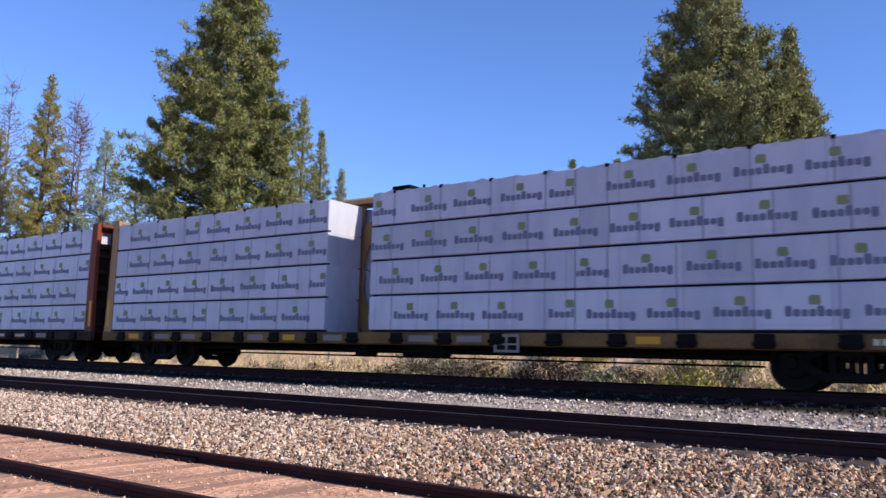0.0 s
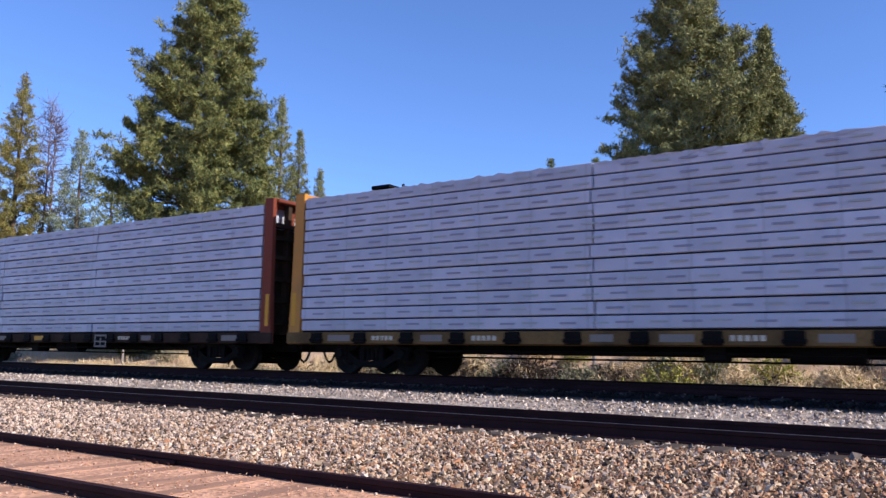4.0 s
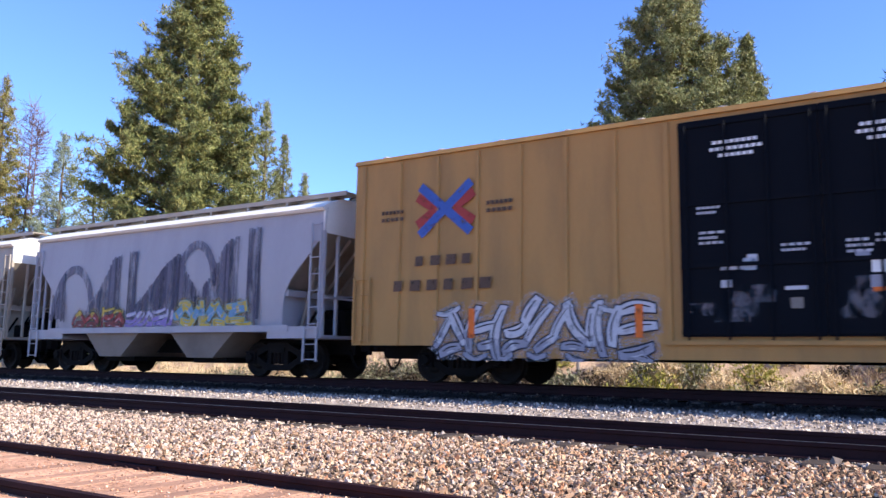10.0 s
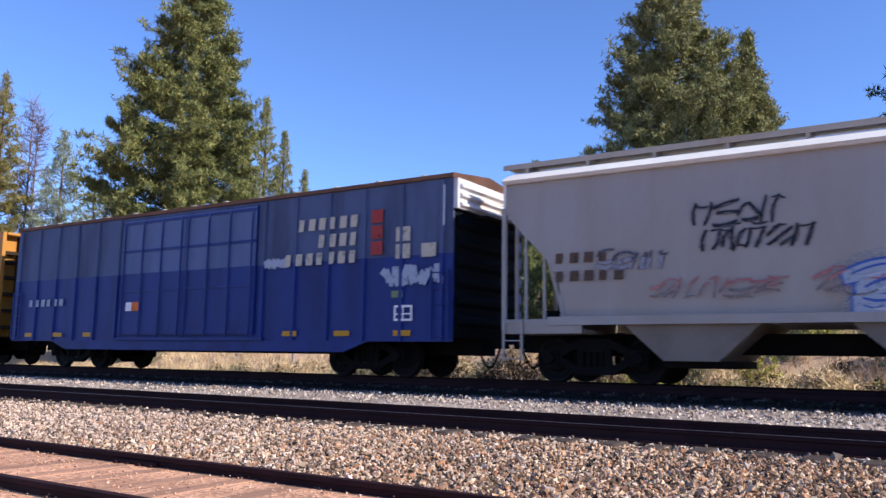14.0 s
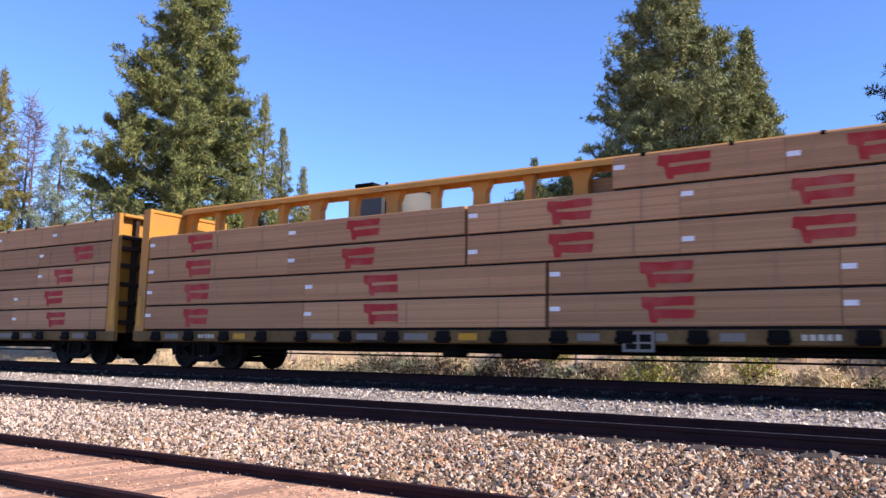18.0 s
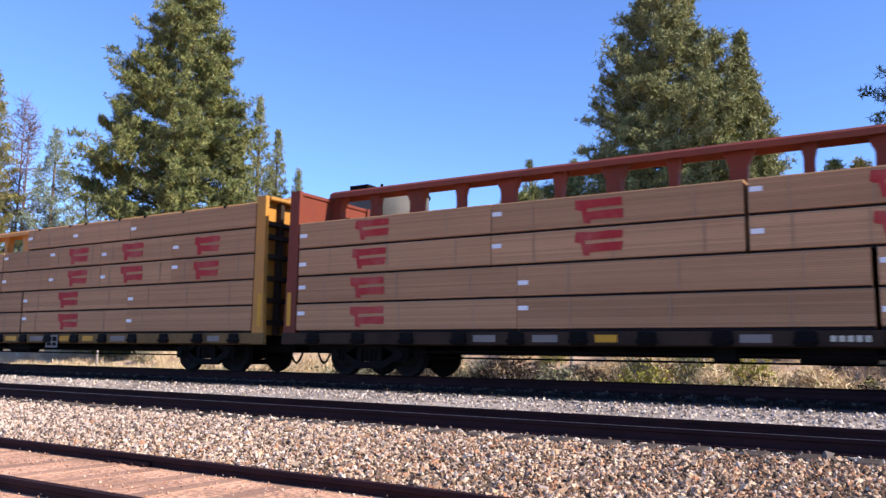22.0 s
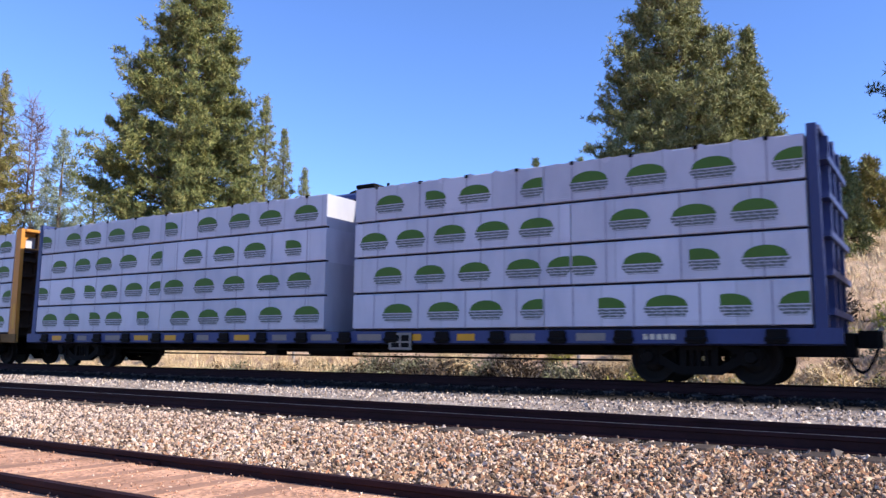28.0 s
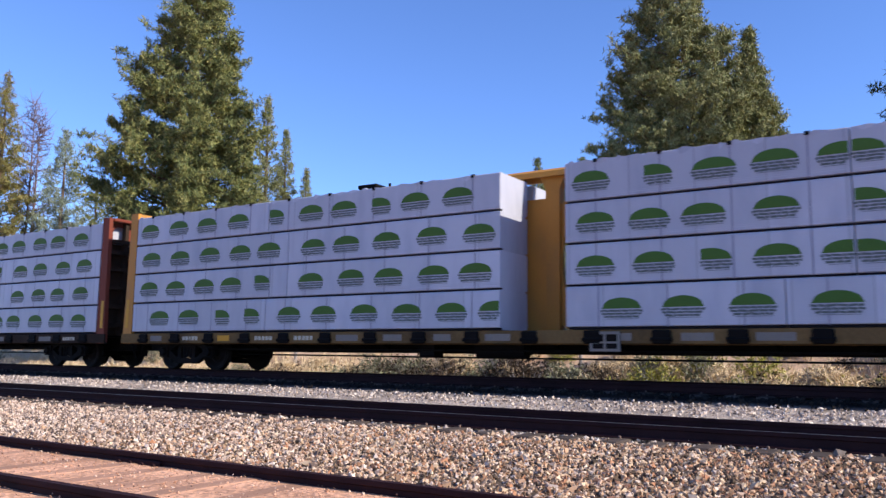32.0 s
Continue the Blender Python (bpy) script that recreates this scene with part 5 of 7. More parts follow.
GUARD = Form().prism([(-0.010, -0.055), (-0.010, 0.008), (0.06, 0.008), (0.07, 0.016), (-0.018, 0.016), (-0.018, -0.055)], -0.038, 0.038, "x").mesh("corner_guard", STEEL_DARK)
LINES = {}


def line_mesh(L):
    """Fine printed lines along the foot of a pack."""
    if L not in LINES:
        LINES[L] = Form().box(-L / 2, L / 2, -0.0015, 0, -0.006, 0.006).box(-L / 2, L / 2, -0.0015, 0, 0.03, 0.036).mesh("printed_line", PRINT_GREY)
    return LINES[L]


PRINT_GREY = material("pale_grey_print", (0.45, 0.45, 0.52), 0.6)


FOLDS = {}


def fold_mesh(L, kind):
    """Plastic puckered into small uneven tents along a top edge."""
    if (L, kind) not in FOLDS:
        rng = random.Random(int(L * 10) + 97 * kind)
        f = Form()
        x = -L / 2
        while x < L / 2 - 0.5:
            w, h, d = rng.uniform(0.12, 0.5), rng.choice((0.005, 0.01, 0.02, 0.035)), rng.uniform(0.0, 0.10)
            k = rng.uniform(0.25, 0.75) * w
            lean = rng.uniform(-0.04, 0.02)
            vs = [(x, -0.03, -0.012), (x + w, -0.03, -0.012), (x + k, -0.040 + lean * 0.2, h), (x + k, 0.16, h * 0.5), (x, 0.16, -0.012), (x + w, 0.16, -0.012), (x + k * 0.7, -0.040, -0.03 - d)]
            f.face_set(vs, [(0, 6, 2), (6, 1, 2), (1, 5, 3, 2), (4, 0, 2, 3)])
            x += w + rng.choice((0.0, 0.0, 0.05, 0.4))
        FOLDS[L, kind] = f.mesh("loose_wrap", WRAP)
    return FOLDS[L, kind]


def wrapped_load(x_left, prints, seed, gap_at=0.5, opening=1.4, half=HALF_LOAD):
    """Four tiers of white-wrapped packs on both sides of the beam, parted in the middle."""
    rng = random.Random(seed)
    tier = (TIER_TOP - DECK) / 4
    L = 2 * half
    phase = [rng.uniform(0, 1.2) for _ in range(4)]
    a1 = L * gap_at - opening / 2
    b0 = L * gap_at + opening / 2
    far = []
    for t in range(4):
        z0 = DECK + t * tier
        for s, e in ((0.0, a1), (b0, L)):
            cut = s + (e - s) * rng.choice([0.44, 0.5, 0.56])
            for u, w in ((s, cut - 0.02), (cut, e)):
                ob = bundle("white plastic-wrapped lumber pack with printed marks on a flat car", "wrapped lumber packs", x_left + u, x_left + w, -SIDE, -0.16, z0, z0 + tier, WRAP)
                hl = (w - u) / 2
                # the print runs on along each tier at an even pitch, and is cut where the wrap ends
                at_x = (phase[t] - u) % 1.2 - hl
                while at_x < hl:
                    up = (0.36 if prints == "word" else 0.385) + rng.uniform(-0.015, 0.015)
                    if at_x < 0.48 - hl:
                        if at_x > 0.12 - hl:
                            part("printed_mark", CUT[prints][1], None, ob, at=((0.22 if prints == "word" else 0.13) - hl, -0.622, up))
                    elif at_x > hl - 0.48:
                        part("printed_mark", CUT[prints][0], None, ob, at=(hl - (0.07 if prints == "word" else 0.11), -0.622, up))
                    else:
                        part("printed_mark", rng.choice(WORD if prints == "word" else DOMES), None, ob, at=(at_x + rng.uniform(-0.02, 0.02), -0.622, up))
                    at_x += 1.2 if prints == "word" else rng.choice((1.02, 1.12, 1.2))
                part("printed_line", line_mesh(round(w - u - 0.05, 1)), None, ob, at=(0, -0.6205, 0.11))
                n = max(2, round((w - u) / 1.25))
                if t == 3:
                    tagged(part("loose_wrap", fold_mesh(round(w - u - 0.1, 1), rng.randrange(3)), None, ob, "loose plastic puckered along the top edge", at=(0, -0.585, tier)), kind="stuff")
                    for k in range(n):
                        part("corner_guard", GUARD, None, ob, at=(-hl + (k + 0.5) * (w - u) / n, -0.62, tier))
                for k in range(n):
                    part("strap", STRAP, None, ob, at=(-hl + (k + 0.5) * (w - u) / n, -0.6215, 0))
            far.append((x_left + s + rng.uniform(0, 0.1), x_left + e, z0, z0 + tier, WRAP))
    far_stack("white plastic-wrapped lumber packs on the far side of a flat car", far)


def thin_load(x_left, length, seed):
    """Twelve thin tiers of white-wrapped packs."""
    rng = random.Random(seed)
    tiers = 12
    tier = (TIER_TOP - DECK) / tiers
    far = []
    for t in range(tiers):
        z0 = DECK + t * tier
        cuts = [0, length * 0.34 + rng.uniform(-0.05, 0.05), length * 0.62 + rng.uniform(-0.05, 0.05), length]
        for u, w in zip(cuts, cuts[1:]):
            ob = bundle("thin white-wrapped lumber pack with small printed marks", "thin lumber packs", x_left + u, x_left + w - 0.03, -SIDE + rng.uniform(0, 0.045), -0.16, z0, z0 + tier, WRAP)
            k = -(w - u) / 2 + rng.uniform(0.3, 1.0)
            while k < (w - u) / 2 - 0.5:
                part("printed_mark", rng.choice(WORD_PAIRS), None, ob, at=(k, -0.622, tier * rng.uniform(0.5, 0.6)))
                k += rng.uniform(1.1, 1.35)
            if t == tiers - 1:
                tagged(part("loose_wrap", fold_mesh(round(w - u - 0.2, 1), rng.randrange(3)), None, ob, "loose plastic puckered along the top edge", at=(0, -0.585, tier)), kind="stuff")
        far.append((x_left, x_left + length, z0, z0 + tier, WRAP))
    far_stack("thin white-wrapped lumber packs on the far side of a flat car", far)


PRINT_SOFT = material("faded_blue_grey_print", (0.25, 0.26, 0.33), 0.6)
FAINT = material("faint_green_grey_print", (0.34, 0.37, 0.38), 0.6)
WORD_PAIRS = [Form().box(-0.17, 0.17, -0.012, 0, -0.020, 0.020).box(q, q + 0.34, -0.012, 0, -0.018 + r, 0.020 + r, 1).mesh("printed_mark", [PRINT_SOFT, FAINT]) for q, r in ((0.34, 0.01), (0.42, -0.008), (0.5, 0.0))]


def bare_load(x_left, seed, low, high, top, stamps):
    """Bare lumber in five tiers, the fifth over the forward part only. low, high, top: where the packs of the two lowest, the two
    next and the last tier begin; stamps: tier by tier from the deck up, where the red stamps sit, in metres from the load's rear."""
    rng = random.Random(seed)
    tier = (TIER_TOP - DECK) / 5
    L, far = 2 * HALF_LOAD, []
    for t, (starts, stamped) in enumerate(zip((low, low, high, high, top), stamps)):
        z0 = DECK + t * tier
        for u, w in zip(starts, (*starts[1:], L)):
            gap = rng.uniform(0.05, 0.10) if 9 < w < 13 else 0.012
            ob = bundle("bare brown lumber pack with red stamps on a flat car", "bare lumber packs", x_left + u, x_left + w - gap, -SIDE + rng.uniform(0, 0.02), -0.16, z0, z0 + tier, LUMBER)
            hl = (w - gap - u) / 2
            for q in stamped:
                if u <= q < w:
                    part("red_stamp", rng.choice(STAMP), None, ob, at=(q - u - hl, -0.6225, tier * rng.uniform(0.52, 0.57)))
            if t == 4:
                for k in range(max(2, round((w - u) / 1.6))):
                    part("corner_guard", GUARD, None, ob, at=(-hl + 0.6 + k * 1.6, -0.62, tier))
            for k in range(3):
                part("steel_band", BAND, None, ob, at=(-hl + (w - u) * (0.16 + 0.33 * k + rng.uniform(-0.03, 0.03)), -0.6215, 0))
            part("paper_tag", TAG, None, ob, at=(-hl + 0.13, -0.6225, tier * rng.uniform(0.45, 0.72)))
        far.append((x_left + starts[0] - (1.1 if t == 4 else 0), x_left + L, z0, z0 + tier, LUMBER))
    far_stack("bare brown lumber packs on the far side of a flat car", far)


# ---- box cars ----
def boxcar(x_left, x_right, top, paint, label, door_paint, ribs, door_at, door_w, seed, bottom=0.80, upper=None, split=2.66, over=0.06, stand=0.045, end_paint=None, roof_paint=None, marked=True):
    L = x_right - x_left
    H, W = L / 2, 1.56
    car = thing("box_car", label, "freight car", "cars of the train")
    if upper:
        part("side_wall", Form().box(-H, H, -W, -W + 0.06, bottom, split), paint, car)
        part("upper_wall", Form().box(-H, H, -W, -W + 0.06, split, top), upper, car, "weathered grey-blue upper wall")
    else:
        part("side_wall", Form().box(-H, H, -W, -W + 0.06, bottom, top), paint, car)
    part("side_wall", Form().box(-H, H, W - 0.06, W, bottom, top), paint, car)
    part("floor", Form().box(-H, H, -W + 0.06, W - 0.06, 0.92, 1.05), STEEL_DARK, car)
    roof = Form().prism([(-W - over, top - 0.02), (-W - over + 0.04, top + 0.08), (0, top + 0.26), (W + over - 0.04, top + 0.08), (W + over, top - 0.02)], -H - 0.02, H + 0.02, "x")
    r = part("roof", roof, roof_paint or ROOF, car)
    for k in range(13):
        x = -H + 0.8 + k * (L - 1.6) / 12
        part("roof_rib", Form().prism([(-W, top + 0.06), (-W, top + 0.11), (0, top + 0.30), (W, top + 0.11), (W, top + 0.06), (0, top + 0.26)], x - 0.05, x + 0.05, "x"), ROOF, r)
    for s in (-1, 1):
        end = part("end_wall", Form().box(min(s * H, s * (H - 0.06)), max(s * H, s * (H - 0.06)), -W + 0.06, W - 0.06, bottom + 0.1, top), end_paint or paint, car)
        for z in [bottom + 0.45 + k * (top - bottom - 1.0) / 6 for k in range(7)]:
            f = Form().prism([(s * H, z - 0.14), (s * (H + 0.09), z - 0.05), (s * (H + 0.09), z + 0.05), (s * H, z + 0.14)], -W + 0.15, W - 0.15)
            part("end_rib", f, end_paint or paint, end)
    # sills
    deep = Form().prism([(-H + 2.2, bottom), (H - 2.2, bottom), (H - 2.9, bottom - 0.24), (-H + 2.9, bottom - 0.24)], -W, -W + 0.05)
    part("side_sill", deep, paint, car)
    part("side_sill", Form().prism([(-H + 2.2, bottom), (H - 2.2, bottom), (H - 2.9, bottom - 0.24), (-H + 2.9, bottom - 0.24)], W - 0.05, W), paint, car)
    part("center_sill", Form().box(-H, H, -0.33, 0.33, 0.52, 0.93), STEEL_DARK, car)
    # outer posts, left and right of the doors
    d0, d1 = door_at - H, door_at - H + door_w
    outline, crown = [(-0.055, -W), (-0.04, -W - stand), (0.04, -W - stand), (0.055, -W)], top - (0.06 if over else 0.03)
    stretches = ((bottom + 0.02, split, paint), (split, crown, upper)) if upper else ((bottom + 0.02, crown, paint),)
    ribbing = [Form().prism(outline, z0, z1, "z").mesh("post", mat) for z0, z1, mat in stretches]
    for a, b in ((-H + 0.25, d0 - 0.2), (d1 + 0.2, H - 0.25)):
        n = max(2, round((b - a) / ribs))
        for k in range(n + 1):
            for rib in ribbing:
                part("post", rib, None, car, at=(a + k * (b - a) / n, 0, 0))
    for q in range(2):
        a = d0 + q * door_w / 2 + (0.03, 0.006)[q]
        b = d0 + (q + 1) * door_w / 2 - (0.006, 0.03)[q]
        door = part("door", Form().box(a, b, -W - 0.07, -W - 0.012, bottom + 0.16, top - 0.12), door_paint, car, "plug door")
        if upper:
            part("door_panel", Form().box(a + 0.01, b - 0.01, -W - 0.074, -W - 0.0702, split, top - 0.14), BLUE_DOOR, door, "bleached light blue upper panel")
        for z in (bottom + 0.2, bottom + 1.35, bottom + 2.45, top - 0.25):
            part("rail", Form().box(a, b, -W - 0.10, -W - 0.071, z, z + 0.07), door_paint, door)
        for k in range(4):
            x = a + 0.12 + k * (b - a - 0.24) / 3
            part("locking_bar", Form().tube((x, -W - 0.11, bottom + 0.1), (x, -W - 0.11, top - 0.2), 0.022, 6), door_paint, door)
        if not marked:
            continue
        marks("marking", door, a + 0.55, a + 1.45, top - 0.72, top - 0.66, -W - 0.0715, WHITE, 9, "white stencil")
        marks("marking", door, a + 0.6, a + 1.38, top - 0.60, top - 0.54, -W - 0.0715, WHITE, 8)
        marks("marking", door, a + 0.7, a + 1.3, top - 0.84, top - 0.78, -W - 0.0715, WHITE, 6)
        rng = random.Random(seed + q)
        for k in range(5):
            x, z = rng.uniform(a + 0.1, b - 0.8), bottom + rng.uniform(0.35, 0.75)
            panel("smear", door, x, x + rng.uniform(0.4, 0.7), z, z + rng.uniform(0.2, 0.45), -W - 0.0708 - 0.0001 * k, SMEAR, "chalky grey smear", 0.001)
        for k in range(3):
            x, z = rng.uniform(a + 0.15, b - 0.6), bottom + rng.uniform(1.6, 2.7)
            for j in range(2 + k % 2):
                marks("marking", door, x, x + rng.uniform(0.3, 0.5), z - 0.09 * j, z - 0.09 * j + 0.045, -W - 0.0725, INK["white"], rng.randint(3, 5), "white stencil")
        for k in range(7):
            x, z = rng.uniform(a + 0.2, b - 0.5), rng.uniform(bottom + 0.5, bottom + 1.5)
            panel("placard", door, x, x + rng.uniform(0.08, 0.35), z, z + rng.uniform(0.05, 0.22), -W - 0.0715, rng.choice([WHITE, DIRTY_PAD, INK["pale"], INK["grey"], INK["white"], WHITE, INK["orange"]]))
    part("door_track", Form().box(d0 - 0.3, d1 + 0.3, -W - 0.08, -W - 0.002, bottom + 0.02, bottom + 0.09), paint, car)
    ladder(car, H - 0.28, -W - 0.06, bottom + 0.05, bottom + 1.5, 0.42, paint)
    ladder(car, -H + 0.28, -W - 0.06, bottom + 0.05, bottom + 1.5, 0.42, paint)
    truck(car, -H + 2.6)
    truck(car, H - 2.6)
    couplers(car, H + 0.05)
    rides(car, (x_left + x_right) / 2)
    return car, H, W


def ladder(car, x, y, z0, z1, w, mat):
    f = Form()
    for q in (-w / 2, w / 2):
        f.box(x + q - 0.02, x + q + 0.02, y - 0.02, y + 0.02, z0, z1)
    n = max(2, round((z1 - z0) / 0.38))
    for k in range(n + 1):
        z = z0 + 0.05 + k * (z1 - z0 - 0.1) / n
        f.tube((x - w / 2, y, z), (x + w / 2, y, z), 0.013, 6)
    return part("ladder", f, mat, car)


# ---- covered hoppers ----
def hopper(x_left, x_right, paint, label, posts=False, bay_paint=None, top=4.05, slope=None):
    L = x_right - x_left
    H, W = L / 2, 1.53
    slope = slope or SLOPE
    car = thing("covered_hopper", label, "freight car", "cars of the train")
    cut = [(-H, top), (-H, 3.45), (-H + 0.50, 2.88), (-H + 0.95, 2.45), (-H + 1.22, 2.0), (-H + 1.30, 1.24), (H - 1.30, 1.24), (H - 1.22, 2.0), (H - 0.95, 2.45), (H - 0.50, 2.88), (H, 3.45), (H, top)]
    if posts:
        cut = [(-H, top), (-H, 3.78), (-H + 1.36, 2.48), (-H + 1.36, 1.24), (H - 1.36, 1.24), (H - 1.36, 2.48), (H, 3.78), (H, top)]
    for s in (-1, 1):
        bulge = 0.0 if posts else 0.10
        # the side, bowed outwards between sill and eave
        f = Form()
        rows = 10
        levels = [1.24 + (top - 1.24) * k / rows for k in range(rows + 1)]

        def reach(z):
            pts = sorted([(b, a) for a, b in cut if a > 0])
            for (b0, a0), (b1, a1) in zip(pts, pts[1:]):
                if b0 <= z <= b1:
                    return a0 + (a1 - a0) * (z - b0) / max(1e-6, b1 - b0)
            return H

        def out(z):
            return s * (W + bulge * math.sin(math.pi * (z - 1.24) / (top - 1.24)) - bulge)
        for q in (0.0, 0.04):
            f.v += [(sx * reach(z), out(z) - s * q, z) for z in levels for sx in (-1, 1)]
        m = 2 * (rows + 1)
        for k in range(rows):
            i = 2 * k
            f.f += [(i, i + 1, i + 3, i + 2), (m + i + 2, m + i + 3, m + i + 1, m + i), (i, i + 2, m + i + 2, m + i), (i + 1, m + i + 1, m + i + 3, i + 3)]
        f.s = [0] * len(f.f)
        side = part("side_sheet", f, paint, car, smooth=not posts)
        if posts:
            for k in range(11):
                x = -H + 0.3 + k * (L - 0.6) / 10
                zb = 1.24 if abs(x) < H - 1.36 else 2.48 + (abs(x) - H + 1.36)
                part("post", Form().prism([(x - 0.09, s * W), (x - 0.06, s * (W + 0.07)), (x + 0.06, s * (W + 0.07)), (x + 0.09, s * W)], zb + 0.05, top - 0.03, "z"), paint, side)
    eave, rise = (0.0, 0.3) if posts else (0.06, 1.0)
    lift = -0.26 if posts else 0.0
    roof = Form().prism([(-W, top - 0.06), (-W - eave, top), (-W + 0.18, top + 0.14 * rise), (-0.9, top + 0.30 * rise), (0, top + 0.36 * rise), (0.9, top + 0.30 * rise), (W - 0.18, top + 0.14 * rise), (W + eave, top), (W, top - 0.06)], -H, H, "x")
    r = part("roof", roof, EAVE, car)
    board = Form()
    for s in (-1, 1):
        board.box(-H - 0.25, H + 0.25, s * 0.75 - 0.28, s * 0.75 + 0.28, top + lift + 0.42, top + lift + 0.45).box(-H - 0.25, H + 0.25, s * 1.03 - 0.01, s * 1.03 + 0.01, top + lift + 0.36, top + lift + 0.47)
        for k in range(9):
            x = -H + 0.3 + k * (L - 0.6) / 8
            board.box(x - 0.03, x + 0.03, s * 0.75 - 0.28, s * 0.75 + 0.26, top + lift * 0.8 + 0.26, top + lift + 0.42)
    part("running_board", board, GREY, r)
    # where the sloping end starts, how far it runs in and where it ends
    high, deep, low = (3.75, 1.30, 2.45) if posts else (3.45, 1.22, 2.16)
    for s in (-1, 1):
        x = s * H
        # upper end wall, sloping floor plate, end posts, ladder and platform
        part("end_wall", Form().box(min(x, x - s * 0.05), max(x, x - s * 0.05), -W + 0.04, W - 0.04, high, top), EAVE, car)
        part("slope_sheet", Form().prism([(x, high), (x - s * deep, low), (x - s * (deep + 0.03), low + 0.05), (x - s * 0.05, high + 0.05)], -W + 0.04, W - 0.04), slope, car, "dusty sloping end sheet toned for sun and shade")
        part("end_plate", Form().box(min(x - s * (deep + 0.03), x - s * (deep + 0.07)), max(x - s * (deep + 0.03), x - s * (deep + 0.07)), -W + 0.04, W - 0.04, 1.04, low + 0.04), paint, car)
        for y in (-W + 0.06, W - 0.06):
            part("end_post", Form().box(x - s * 0.02 - 0.04, x - s * 0.02 + 0.04, y - 0.04, y + 0.04, 1.0, high + 0.05), paint, car)
        # posts, braces and a cross-beam under the sloping sheet, with the hand brake's wheel
        for y in (-0.95, 0.95):
            part("end_post", Form().box(x - s * 0.04 - 0.035, x - s * 0.04 + 0.035, y - 0.03, y + 0.03, 1.0, high + 0.05), paint, car)
            part("brace", Form().prism([(x - s * 1.20, 1.06), (x - s * 1.11, 1.06), (x - s * 0.66, 2.70), (x - s * 0.75, 2.66)], y - 0.03, y + 0.03), slope, car)
        for y in (-0.5, 0.0, 0.5):
            part("slope_rib", Form().prism([(x - s * 0.03, high - 0.03), (x - s * deep, low), (x - s * (deep - 0.04), low - 0.08), (x - s * 0.01, high - 0.12)], y - 0.025, y + 0.025), slope, car)
        part("cross_beam", Form().box(min(x - s * 1.10, x - s * 1.24), max(x - s * 1.10, x - s * 1.24), -W + 0.06, W - 0.06, low - 0.18, low - 0.04), paint, car)
        part("air_valve", Form().block(min(x - s * 0.5, x - s * 0.9), max(x - s * 0.5, x - s * 0.9), -0.75, -0.35, 1.04, 1.45, 0.04).tube((x - s * 0.7, -0.55, 1.4), (x - s * 1.2, -0.1, 1.75), 0.03, 6), STEEL_DARK, car)
        if s > 0:
            part("brake_gear", Form().block(x - 1.15, x - 0.45, -0.15, 0.85, 1.04, 1.72, 0.06), STEEL_DARK, car, "black grimy brake gear")
            part("air_tank", Form().lathe([(-0.45, 0.03), (-0.43, 0.20), (0.43, 0.20), (0.45, 0.03)], 14, "x").moved(x - 0.75, 0.55, 1.88), STEEL_DARK, car)
            for q in (-0.9, -0.4, 0.3):
                part("brake_rod", Form().tube((x - 1.15, q, 1.06), (x - 0.8, q + 0.2, 1.7), 0.035, 6), STEEL_DARK, car)
            part("brake_cylinder", Form().lathe([(-0.5, 0.03), (-0.48, 0.26), (0.5, 0.26), (0.52, 0.03)], 14).moved(x - 0.92, 0.2, 1.34), STEEL_DARK, car)
            part("handrail", Form().box(x - 0.06, x, -W, W, 1.9, 1.95), paint, car)
        else:
            for q in (0.5, 0.9):
                part("end_post", Form().box(x + q - 0.025, x + q + 0.025, -W + 0.05, -W + 0.10, 1.24, 3.45 - q), paint, car)
        if s > 0:
            wheel = Form()
            for q in range(14):
                a, b = 2 * math.pi * q / 14, 2 * math.pi * (q + 1) / 14
                wheel.tube((x + 0.10, 0.62 + 0.27 * math.cos(a), 2.55 + 0.27 * math.sin(a)), (x + 0.10, 0.62 + 0.27 * math.cos(b), 2.55 + 0.27 * math.sin(b)), 0.018, 5)
                if q % 3 == 0:
                    wheel.tube((x + 0.06, 0.62, 2.55), (x + 0.10, 0.62 + 0.27 * math.cos(a), 2.55 + 0.27 * math.sin(a)), 0.014, 4)
            wheel.box(x - 0.03, x + 0.06, 0.50, 0.74, 2.30, 2.80)
            part("brake_wheel", wheel, STEEL_DARK, car)
        plat = Form().box(min(x, x - s * 1.7), max(x, x - s * 1.7), -W, W, 0.96, 1.04).box(min(x, x - s * 1.7), max(x, x - s * 1.7), -W, -W + 0.06, 0.96, 1.24).box(min(x, x - s * 1.7), max(x, x - s * 1.7), W - 0.06, W, 0.96, 1.24)
        part("platform", plat, paint, car)
        if slope is SLOPE:
            ladder(car, x - s * 0.20, -W - 0.02, 1.24, 3.7, 0.30, paint)
        ladder(car, x - s * 0.26, -W - 0.05, 0.42, 1.22, 0.40, paint)
    part("side_sill", Form().box(-H + 1.0, H - 1.0, -W - 0.03, -W + 0.04, 1.12, 1.28), paint, car)
    part("side_sill", Form().box(-H + 1.0, H - 1.0, W - 0.04, W + 0.03, 1.12, 1.28), paint, car)
    part("center_sill", Form().box(-H - 0.1, H + 0.1, -0.33, 0.33, 0.60, 0.98), STEEL_DARK, car)
    bay_paint = bay_paint or BAY
    for c in (-2.0, 1.75):
        f = Form().prism([(c - 1.22, 1.14), (c + 1.22, 1.14), (c + 0.48, 0.47), (c - 0.48, 0.47)], -W + 0.1, W - 0.1)
        bay = part("discharge_bay", f, bay_paint, car)
